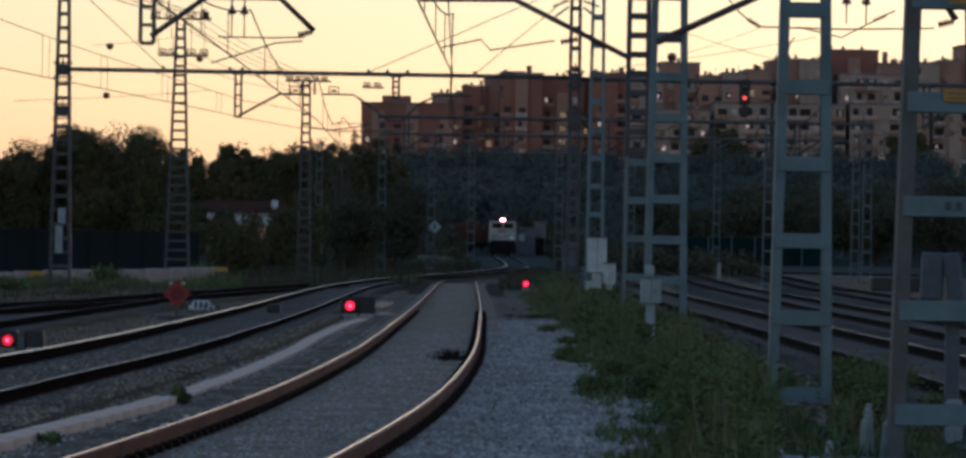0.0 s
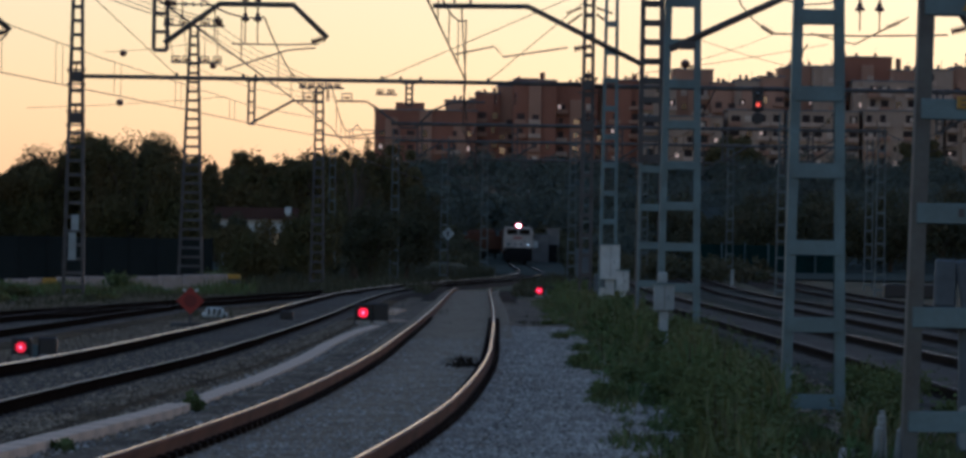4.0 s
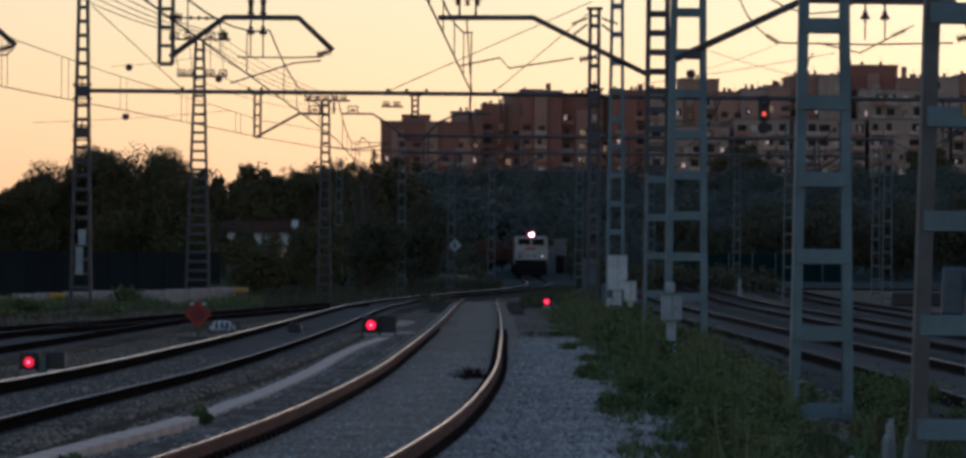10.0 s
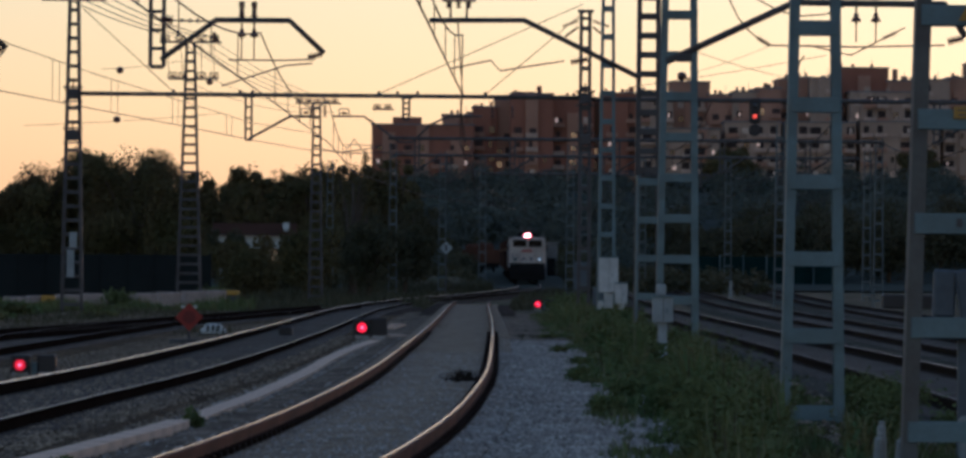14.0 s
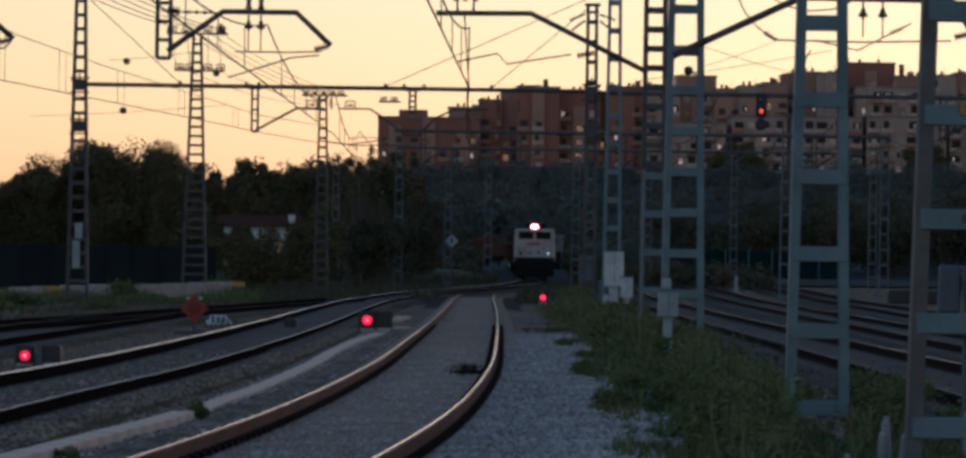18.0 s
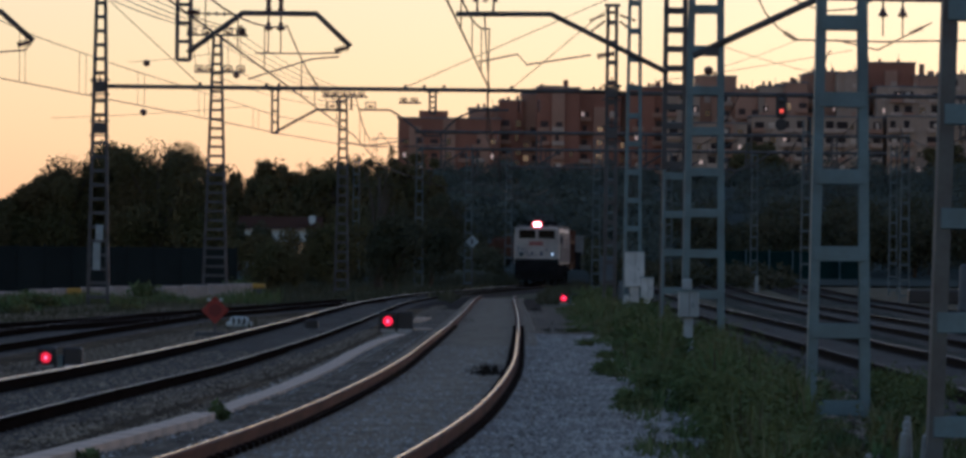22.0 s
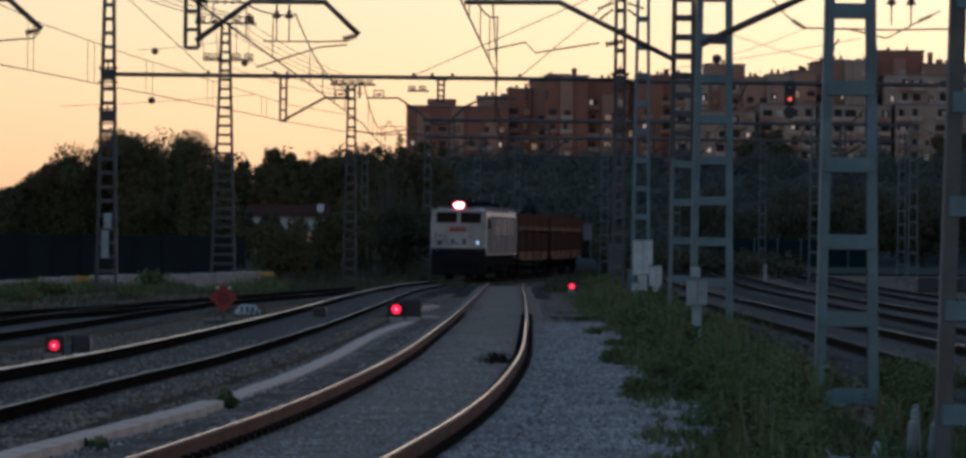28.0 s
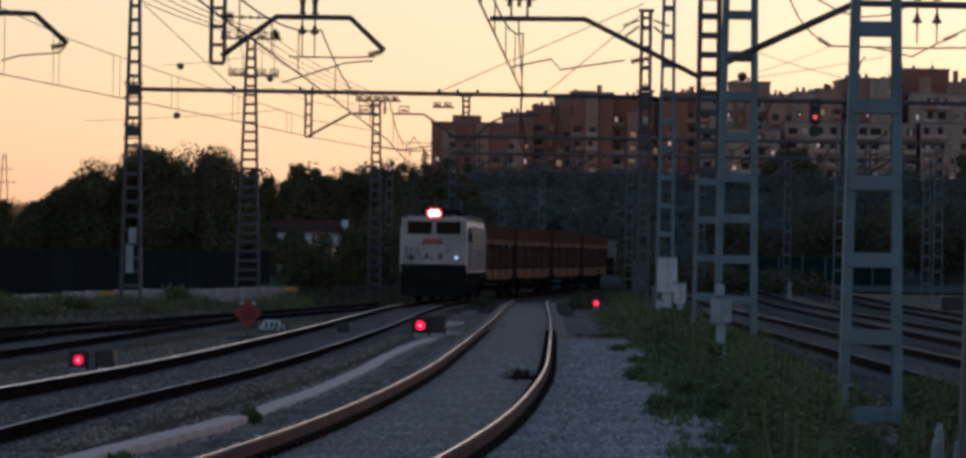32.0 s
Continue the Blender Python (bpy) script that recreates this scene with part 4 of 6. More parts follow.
overhead("siding", 310, side=-0.15)
overhead("main", 400)
crossing = thing("overhead_line", pose(0, 0, 0), "contact and messenger wires crossing to the branch", "overhead wire", "overhead lines")
MESS = [(-9.9, 84, 6.7), (-9.91, 100, 6.84), (-9.45, 112, 6.74), (-8.3, 125, 6.57), (-6.7, 140, 6.38), (-5.35, 152, 6.2), (-3.85, 170, 6.4)]
CONT = [(-9.9, 84, 5.25), (-9.91, 100, 5.48), (-9.45, 112, 5.64), (-8.3, 125, 5.69), (-6.7, 140, 5.7), (-5.35, 152, 5.67), (-3.85, 170, 5.8)]
part("messenger_wire", Geo().tube(MESS, 0.011, 5), WIRE, crossing)
part("contact_wire", Geo().tube(CONT, 0.013, 5), WIRE, crossing)
for y in (100, 101, 109, 110, 118, 119, 127, 128, 137, 138, 147, 148):
    mz = [np.interp(y, [p[1] for p in MESS], [p[k] for p in MESS]) for k in (0, 2)]
    cz = [np.interp(y, [p[1] for p in CONT], [p[k] for p in CONT]) for k in (0, 2)]
    part("dropper", Geo().tube([(mz[0], y, mz[1]), (cz[0], y, cz[1])], 0.007, 4), WIRE, crossing)
overhead("east_one", 400, 150)
overhead("east_two", 400, 150)
overhead("east_three", 400, 150)


def wire(p, q, sag=0.0, r=0.023, label="thin dark feeder wire overhead", n=10):
    pts = [Vector(p).lerp(Vector(q), i / n) - Vector((0, 0, sag * 4 * (i / n) * (1 - i / n))) for i in range(n + 1)]
    return tagged(part("feeder_wire", Geo().tube(pts, r, 5), WIRE), label, "wire", "feeder wires")


for dx, dz in ((-0.9, 12.7), (-0.3, 12.7), (0.3, 12.7), (0.9, 12.7)):
    wire((-13.9 + dx, 197, dz), (-10.72 + dx, 225, 12.35), 0.2, label="feeder wire from mast to mast")
    wire((-10.72 + dx * 0.9, 225, 12.3), (-5.75 + dx * 0.9, 262, 10.7), 0.3, 0.016, label="feeder wire from mast to mast")
    wire((-13.9 + dx, 197, dz), (-15.5 + dx, 130, 12.0), 1.2, label="feeder wire from mast to mast")
    if abs(dx) > 0.5:
        wire((-10.72 + dx * 0.8, 225, 10.5), (-5.75 + dx, 262, 10.1), 0.3, 0.014, label="lower feeder wire on insulators")
wire((-9.91 - 0.6, 160, 8.15), (-9.91 + 2.4, 160, 8.5), 0.05, 0.008, "thin span wire with a ball insulator")
wire((-10 - 3.0, 160, 6.3), (-10 + 3.4, 160, 6.75), 0.05, 0.008, "thin span wire with a ball insulator")
wire((6.26 - 1.2, 120, 6.2), (6.26 + 3.5, 120, 7.0), 0.03, 0.008, "thin span wire with a ball insulator")
jump = thing("jumper_wires", pose(0, 100, 0), "looped jumper wires hanging at the thick pipe", "wire")
for pts in ([(5.9, 8.0), (6.17, 7.22), (6.35, 6.85), (6.58, 6.58), (6.83, 6.38)], [(6.5, 7.5), (6.75, 7.23), (7.2, 6.99), (7.64, 6.9), (8.14, 6.94), (8.57, 7.14)], [(7.77, 6.31), (8.65, 6.11), (9.74, 6.68)], [(7.7, 6.1), (7.6, 5.95), (7.55, 5.6)]):
    part("jumper", Geo().tube([(x, 0, z) for x, z in pts], 0.016, 5), WIRE, jump)
insulator(jump, (6.75, 0, 6.45), (0.8, 0, -0.5), 0.3, 0.06)
insulator(jump, (9.3, 0, 6.46), (0.9, 0, 0.4), 0.3, 0.05)
wire((8.0, 150, 8.51), (10.92, 150, 7.67), 0.05, 0.01, "thin stay wire over the straight tracks")
wire((8.1, 150, 7.76), (10.53, 150, 8.64), 0.05, 0.008, "thin stay wire over the straight tracks")
wire((0.70, 108, 7.19), (2.01, 258, 10.94), 0.35, 0.02, "dark messenger wire leading away from the bracket")
for x, y, z in ((-9.91, 160, 8.12), (-10.0, 160, 6.52), (6.26, 120, 6.46)):
    tagged(part("ball_insulator", Geo().lathe((x, y, z - 0.11), (0, 0, 1), [(0.02, 0), (0.08, 0.02), (0.11, 0.07), (0.12, 0.11), (0.11, 0.16), (0.08, 0.2), (0.02, 0.22)], 12), CERAMIC, smooth=True), "dark round ball insulator on a thin wire", "insulator")


# ---- signals and line-side boxes ----
def dwarf_signal(x, y, z, w, label, lens=0.085, second=True, turn=0, gap=1.3, glow=None):
    t = thing("dwarf_signal", pose(x, y, z, 0, 0, turn), label, "signal", "dwarf signals")
    part("housing", Geo().box((0, 0, w * 0.62), (w, 0.24, w * 1.05), ch=0.03), BLACK, t)
    part("hood", Geo().lathe((0, -0.12, w * 0.62), (0, -1, 0), [(lens * 1.35, 0), (lens * 1.35, 0.12), (lens * 1.2, 0.12), (lens * 1.2, 0.01)], 14), BLACK, t)
    part("lens", Geo().lathe((0, -0.125, w * 0.62), (0, -1, 0), [(lens, 0), (lens * 0.9, 0.03), (lens * 0.5, 0.05)], 16), glow or LAMP_RED, t, "glowing red lens", smooth=True)
    part("lens_core", Geo().lathe((0, -0.172, w * 0.62), (0, -1, 0), [(lens * 0.3, 0), (lens * 0.22, 0.012), (lens * 0.1, 0.018)], 12), LAMP_CORE, t, "pale bright core of the lens", smooth=True)
    part("foot", Geo().box((0, 0, 0.03), (w * 0.8, 0.3, 0.1)), CONCRETE, t)
    if second:
        part("junction_box", Geo().box((w * gap, 0.1, w * 0.6), (w * 0.95, 0.25, w * 1.1), ch=0.03), BLACK, t, "dark junction box")
        part("bracket", Geo().box((w * 0.68, 0.05, w * 0.4), (w * 0.3, 0.05, w * 0.7)), STEEL, t)
        part("foot", Geo().box((w * gap, 0.1, 0.03), (w * 0.8, 0.3, 0.1)), CONCRETE, t)
    return t


dwarf_signal(-6.28, 77, -0.06, 0.31, "black dwarf signal showing red beside the main track", glow=LAMP_DIM)
dwarf_signal(-1.5, 121, -0.01, 0.44, "black dwarf signal showing red beside the siding", 0.12, gap=0.94)
dwarf_signal(4.85, 209, 0.08, 0.4, "black dwarf signal showing red at the weeds' edge", 0.13)

sign = thing("track_sign", pose(-5.32, 112, -0.05), "red-orange diamond sign on a short post between the tracks", "sign")
part("board", Geo().box((0, 0, 0.62), (0.45, 0.02, 0.45), pose(0, 0, 0, 0, 45, 0).to_3x3(), 0.004), ORANGE, sign, "red-orange diamond board")
part("disc", Geo().lathe((0, -0.01, 0.62), (0, -1, 0), [(0.15, 0), (0.15, 0.006), (0.1, 0.007), (0.1, 0.002)], 20), SIGN_RED, sign, "darker red ring")
part("post", Geo().bar((0, 0.03, 0), (0, 0.03, 0.6), 0.06), DARK_STEEL, sign)
part("foot", Geo().box((-0.1, 0.02, 0.06), (0.68, 0.3, 0.12)), DARK_STEEL, sign)
for s in (-1, 1):
    part("reflector", Geo().box((s * 0.14, -0.02, 0.86), (0.08, 0.02, 0.06)), WHITE, sign)

marker = thing("marker_stone", pose(-5.45, 128, -0.01), "white marker with dark slots beside the rails", "marker")
part("body", Geo().box((0, 0, 0.07), (0.66, 0.24, 0.14), ch=0.03).box((0, 0, 0.18), (0.5, 0.22, 0.18), ch=0.07), WHITE, marker)
for i in range(3):
    part("slot", Geo().box((-0.14 + 0.14 * i, -0.115, 0.16), (0.06, 0.02, 0.15), ch=0.004), BLACK, marker)

diamond = thing("diamond_sign", pose(1.345, 296, grade(296)), "white diamond board on a post before the dark trees", "sign")
part("board", Geo().box((0, -0.02, 2.93), (0.56, 0.02, 0.56), pose(0, 0, 0, 0, 45, 0).to_3x3(), 0.004), PALE_GREY, diamond)
part("post", Geo().bar((0, 0.02, 0), (0, 0.02, 3.1), 0.07), DARK_STEEL, diamond)
part("mark", Geo().box((0, -0.035, 2.93), (0.12, 0.006, 0.3), ch=0.002), BLACK, diamond)

sig = thing("gantry_signal", pose(13.18, 196.6, 8.5), "black colour-light signal showing red under the gantry", "signal")
part("head", Geo().box((0, 0, -0.3), (0.46, 0.24, 1.0), ch=0.06), BLACK, sig)
part("lower_disc", Geo().lathe((0, 0.05, -1.07), (0, -1, 0), [(0.25, 0), (0.25, 0.08), (0.2, 0.1)], 16), BLACK, sig)
part("bracket", Geo().bar((0, 0.1, -1.1), (0, 0.1, 0.2), 0.08), BLACK, sig)
part("lens", Geo().lathe((0, -0.125, -0.53), (0, -1, 0), [(0.085, 0), (0.07, 0.03), (0.03, 0.05)], 14), LAMP_ORANGE, sig, "glowing red lens", smooth=True)
part("lens", Geo().lathe((0, -0.125, -0.1), (0, -1, 0), [(0.12, 0), (0.1, 0.03), (0.05, 0.05)], 14), GLASS, sig, "unlit lens", smooth=True)


def cabinet(x, y, z, w, d, h, legs, label, mat=WHITE):
    t = thing("line_side_cabinet", pose(x, y, z), label, "cabinet", "line-side cabinets")
    part("body", Geo().box((0, 0, legs + h / 2), (w, d, h), ch=0.015), mat, t)
    part("lid", Geo().box((0, 0, legs + h + 0.015), (w + 0.06, d + 0.06, 0.04), ch=0.01), STEEL, t)
    part("door_seam", Geo().box((w * 0.02, -d / 2 - 0.003, legs + h / 2), (0.012, 0.006, h * 0.86), ch=0.001), DARK_STEEL, t)
    part("handle", Geo().box((w * 0.2, -d / 2 - 0.015, legs + h * 0.5), (0.025, 0.03, 0.1)), STEEL, t)
    if legs:
        part("post", Geo().box((0, 0, legs / 2), (w * 0.46, d * 0.5, legs), ch=0.01), mat, t)
    return t


cabinet(4.47, 92, -0.08, 0.37, 0.3, 0.48, 0.8, "pale grey cabinet on a post among the weeds", PALE_GREY)
tagged(part("cable_box", Geo().box((4.44, 92, 1.34), (0.17, 0.16, 0.2), ch=0.02), PALE_GREY), "small pale box on top of the cabinet", "cable box")
cabinet(5.6, 149.2, -0.08, 0.58, 0.4, 1.05, 1.15, "white cabinet on a post before the slim mast")
cabinet(5.97, 148.6, -0.08, 0.36, 0.3, 0.62, 0.8, "small white cabinet beside the larger one")
cabinet(5.35, 148.8, -0.08, 0.16, 0.14, 0.9, 0.0, "narrow pale post box in the weeds")
cabinet(7.4, 208, -0.05, 0.5, 0.4, 0.8, 0.3, "grey-blue cabinet beyond the dwarf signal", CASE)
cabinet(10.6, 330, 0.3, 1.1, 0.8, 1.9, 0.2, "grey-blue relay case beside the line", CASE)

# broken concrete posts and slabs in the near weeds
for x, y, h, lean, w in ((3.8, 41.2, 0.38, 4, 0.065), (3.88, 41.4, 0.47, -3, 0.06), (4.0, 41.3, 0.36, 6, 0.1)):
    tagged(part("concrete_stub", Geo().box((0, 0, h / 2), (w, 0.1, h), ch=0.02).box((0.008, 0, h + 0.01), (w * 0.7, 0.06, 0.05), ch=0.01), GREY_BLOCK, at=pose(x, y, -0.1, lean, lean * 0.7, 12)), "weathered pale concrete stub post in the weeds", "post", "concrete stubs")
for i in range(5):
    tagged(part("concrete_slab", Geo().box((0, 0, 0.03), (0.4, 0.3, 0.1), ch=0.02), GREY_BLOCK, at=pose(3.05 + 0.42 * i, 40.55 - 0.07 * i, -0.1, random.uniform(-2, 2), random.uniform(-2, 2), -9 + random.uniform(-3, 3))), "broken pale concrete edging slab on the ground", "slab", "edging slabs")
tagged(part("white_block", Geo().box((0, 0, 0.1), (0.14, 0.12, 0.17), ch=0.02), CONCRETE, at=pose(3.56, 41.3, -0.1, 0, 8, 20)), "white concrete block on the ground", "block")
for x, y, w in ((3.12, 45.2, 0.16), (3.32, 45.0, 0.14), (3.05, 47.0, 0.12)):
    tagged(part("rubble_block", Geo().box((0, 0, 0.04), (w, 0.14, 0.1), ch=0.025), GREY_BLOCK, at=pose(x, y, -0.1, 4, 3, 30 * w * 10)), "small pale lump of rubble before the mast", "rubble", "rubble")

# equipment case on its post behind the near mast
hoarding = thing("equipment_case", pose(4.86, 45, -0.1), "grey-blue slanted equipment case on a post", "case")
part("panel", Geo().box((-0.1, 0, 1.57), (0.2, 0.14, 0.44), pose(0, 0, 0, 0, 2, 0).to_3x3(), 0.02), CASE, hoarding)
part("door", Geo().box((0.09, -0.06, 1.56), (0.15, 0.1, 0.46), pose(0, 0, 0, 0, -8, 0).to_3x3(), 0.02), CASE, hoarding, "slanted door")
part("tray", Geo().box((0.03, 0, 1.25), (0.56, 0.3, 0.2), ch=0.02), CASE, hoarding)
for dx in (-0.12, 0.0, 0.13):
    part("cable_gland", Geo().box((dx, -0.155, 1.25), (0.05, 0.02, 0.1), ch=0.006), BLACK, hoarding)
part("post", Geo().bar((0.1, 0.05, 0), (0.1, 0.05, 1.16), 0.13, 0.1), CASE, hoarding)
part("footing", Geo().box((0.12, 0.05, 0.2), (0.16, 0.2, 0.5), ch=0.03), GREY_BLOCK, hoarding, "grey concrete footing")

# barrier blocks, fence and screen
x = -22.0
i = 0
while x < -9.0:
    y = 200 + (x + 22) * 1.6
    w = random.uniform(1.0, 1.5)
    tagged(part("barrier_block", Geo().box((0, 0, 0.36), (w, 0.35, 0.74), ch=0.05), PINK_BLOCK, at=pose(x, y, -0.33 + 0.044 * (x + 17.7) + (0.06 if 4 < i % 9 else 0), 0, 0, 50)), "low pale pinkish concrete barrier block", "barrier", "barrier blocks")
    x += w * 0.75
    i += 1
tagged(part("barrier_block", Geo().box((0, 0, 0.28), (0.62, 0.3, 0.56), ch=0.04), YELLOW, at=pose(-15.9, 209, -0.03)), "small yellow block in the grass before the barrier", "barrier", "barrier blocks")
end_block = thing("barrier_end", pose(-8.6, 221.4, -0.05), "dark concrete end block with a yellow cap", "barrier")
part("body", Geo().box((0, 0, 0.29), (0.62, 0.4, 0.58), ch=0.03), DARK_STEEL, end_block)
part("cap", Geo().box((0, 0, 0.7), (0.66, 0.44, 0.22), ch=0.04), YELLOW, end_block, "yellow cap")
fence = thing("panel_fence", pose(0, 0, 0), "dark blue-grey panel fence below the trees", "fence", kind="structure")
for i in range(15):
    x = -30 + 1.35 * i
    y = 243 - 0.15 * i
    part("panel", Geo().box((x, y, 1.2), (1.28, 0.06, 2.4), ch=0.01), FENCE, fence)
    part("post", Geo().box((x + 0.67, y - 0.02, 1.25), (0.09, 0.1, 2.5)), FENCE, fence)
screen = thing("mesh_screen", pose(0, 0, 0), "dark green screen fence behind the straight tracks", "fence", kind="structure")
for i in range(6):
    x = 26.5 + 2.1 * i
    part("panel", Geo().box((x, 458 - i, 2.1), (2.05, 0.05, 2.5), ch=0.01), TEAL, screen)
    part("post", Geo().box((x + 1.05, 458 - i, 2.0), (0.1, 0.1, 3.0)), STEEL, screen)
tagged(part("marker_post", Geo().box((0, 0, 0.55), (0.2, 0.12, 1.1), ch=0.03), GREY_BLOCK, at=pose(18.72, 300, 0.15)), "pale marker post by the straight tracks", "post")
tagged(part("concrete_bin", Geo().box((0, 0, 0.35), (2.6, 1.2, 0.7), ch=0.06), BLACK, at=pose(24.6, 250, 0)), "dark low storage box beside the far track", "box")


# ---- plants ----
def leaf_cloud(lobes, n, size, seed, fuzz=0.0):
    """Leaves scattered through rounded lobes (x, y, z, radius, height): uneven, with gaps."""
    rng = np.random.default_rng(seed)
    lobes = np.array(lobes, float)
    wts = lobes[:, 3] ** 2
    k = rng.choice(len(lobes), n, p=wts / wts.sum())
    d = rng.normal(size=(n, 3))
    d /= np.linalg.norm(d, axis=1)[:, None]
    r = rng.random(n) ** 0.42 * rng.uniform(0.82, 1.02, n)
    r *= 1 + fuzz * rng.random(n) ** 2
    c = lobes[k, :3] + d * np.stack([lobes[k, 3], lobes[k, 3], lobes[k, 4]], 1) * r[:, None]
    a, b = rng.normal(size=(n, 3)), rng.normal(size=(n, 3))
    a /= np.linalg.norm(a, axis=1)[:, None]
    b -= a * (a * b).sum(1)[:, None]
    b /= np.linalg.norm(b, axis=1)[:, None]
    s = rng.uniform(*size, n)[:, None]
    q = np.stack([c - a * s, c + b * s * 0.45, c + a * s, c - b * s * 0.45], 1)
    g = Geo()
    g.v = q.reshape(-1, 3).tolist()
    g.f = np.arange(4 * n).reshape(-1, 4).tolist()
    return g


def tree(x, y, h, spread, seed, label, leaves=3200, mat=LEAF, size=(0.16, 0.34), pointed=False):
    rng = random.Random(seed)
    z = lie(x, y) - 0.15
    t = thing("tree", pose(x, y, z), label, "tree", "trees")
    lobes = []
    if pointed:
        for i in range(7):
            s = i / 6
            lobes.append((rng.uniform(-0.2, 0.2), rng.uniform(-0.2, 0.2), h * (0.25 + 0.7 * s), spread * (1 - 0.8 * s), h * 0.12))
    else:
        lobes.append((0, 0, h * 0.5, spread * 0.82, h * 0.42))
        for i in range(13):
            a = rng.uniform(0, 6.28)
            r = spread * rng.uniform(0.35, 0.75)
            zz = h * rng.uniform(0.3, 0.84)
            p = (math.cos(a) * r, math.sin(a) * r, zz)
            rad = spread * rng.uniform(0.28, 0.5) * (1.15 - 0.5 * zz / h)
            lobes.append((*p, rad, rad * rng.uniform(0.8, 1.1)))
            part("limb", Geo().tube([(0, 0, h * 0.22), (p[0] * 0.5, p[1] * 0.5, zz * 0.75), p], [h * 0.014, h * 0.009, h * 0.004], 5), BARK, t)
    part("trunk", Geo().tube([(0, 0, 0), (0.1, 0, h * 0.3), (0, 0.1, h * 0.75)], [h * 0.03, h * 0.022, h * 0.008], 8), BARK, t, smooth=True)
    part("crown", leaf_cloud(lobes, leaves, size, seed), mat, t)
    return t


BIG = "broad dark tree in full leaf behind the fence"
for i, (x, y, h, s) in enumerate(((-17.0, 286, 8.9, 3.4), (-20.4, 290, 8.5, 3.0), (-15.7, 292, 8.3, 2.8), (-22.6, 287, 8.0, 2.3), (-24.7, 288, 6.0, 2.2), (-27.2, 285, 5.4, 2.2), (-30.5, 292, 5.2, 2.4), (-14.2, 280, 7.0, 2.0), (-18.6, 300, 8.4, 3.4), (-25.5, 302, 5.7, 2.9))):
    tree(x, y, h * 1.1, s * 1.1, 20 + i, BIG, 34000, LEAF, (0.05, 0.135))
for i in range(15):
    x = -20.5 + 1.25 * i + random.uniform(-0.4, 0.4)
    tree(x, 440 + random.uniform(-14, 22), 10.7 + 0.165 * i + random.uniform(-0.3, 0.3) - (1.7 if i % 3 == 0 else 0), random.uniform(1.7, 2.4), 60 + i, "slender dark tree on the skyline", 7000, LEAF, (0.11, 0.25), pointed=i % 3 == 0)
for i in range(17):
    tree(-21 + 1.2 * i, 458 + 9 * (i % 3), 9.6 + 0.1 * i + 0.5 * (i % 2), 2.3 + 0.3 * (i % 4), 300 + i, "dark tree in the wood on the skyline", 9000, LEAF, (0.1, 0.22))
for i, (x, y, h, s) in enumerate(((-9.6, 262, 3.6, 2.0), (-6.4, 275, 4.4, 2.3), (-3.2, 285, 4.9, 2.3), (-1.2, 312, 5.4, 2.0), (-11.0, 330, 2.6, 1.8), (-7.1, 350, 6.5, 2.4), (-4.2, 360, 7.0, 3.0), (-0.8, 380, 7.5, 2.8))):
    tree(x, y, h, s, 90 + i, "bushy dark shrub beside the line", 12000, LEAF if x < -5 else LEAF_DARK, (0.05, 0.13))
for i, (x, y, h, s) in enumerate(((27, 470, 6.0, 3.6), (31, 468, 6.6, 3.8), (35, 470, 7.0, 4.0), (39.5, 465, 7.4, 4.2), (44, 466, 7.4, 4.2), (48.5, 462, 7.8, 4.2), (53, 460, 7.4, 4.2), (33, 490, 8.6, 4.4), (40, 488, 9.2, 4.4), (47, 485, 9.4, 4.4), (54, 480, 9.0, 4.4), (25, 495, 8.0, 4.2))):
    tree(x, y, h, s, 120 + i, "dark tree behind the green screen", 6500, LEAF_DARK, (0.11, 0.24))


tree(-15.7, 410, 5.4, 1.35, 141, "bushy dark shrub before the house", 4000, LEAF_DARK, (0.08, 0.18))
tree(-18.2, 412, 5.6, 1.6, 144, "bushy dark shrub before the house", 4000, LEAF_DARK, (0.08, 0.18))
tree(62.2, 1000, 10.2, 6.2, 142, "broad green tree before the apartment blocks", 12000, LEAF, (0.2, 0.5))
tree(100.6, 1000, 10.0, 4.8, 143, "broad green tree before the apartment blocks", 9000, LEAF, (0.2, 0.5))
tree(-4.35, 300, 9.3, 1.5, 140, "thin sparse tree with open twigs", 700, LEAF_DARK, (0.05, 0.13))


def woods(seed, n, xr, yr, rad, label, clear=8, leaves=220, size=(0.3, 0.7)):
    rng = np.random.default_rng(seed)
    lobes = []
    fx = LINES["main"][0]
    while len(lobes) < n:
        x, y = rng.uniform(*xr), rng.uniform(*yr)
        if y < 785 and abs(x - fx(y)) < clear + 0.012 * max(0, y - 400):
            continue
        r = rng.uniform(*rad)
        lobes.append((x, y, lie(x, y) + r * 0.7, r, r * rng.uniform(0.8, 1.3)))
    g = leaf_cloud(lobes, n * leaves, size, seed + 1)
    return tagged(part("woodland", g, HAZY_LEAF if rad[1] > 2 else LEAF_DARK), label, "woodland", kind="stuff")


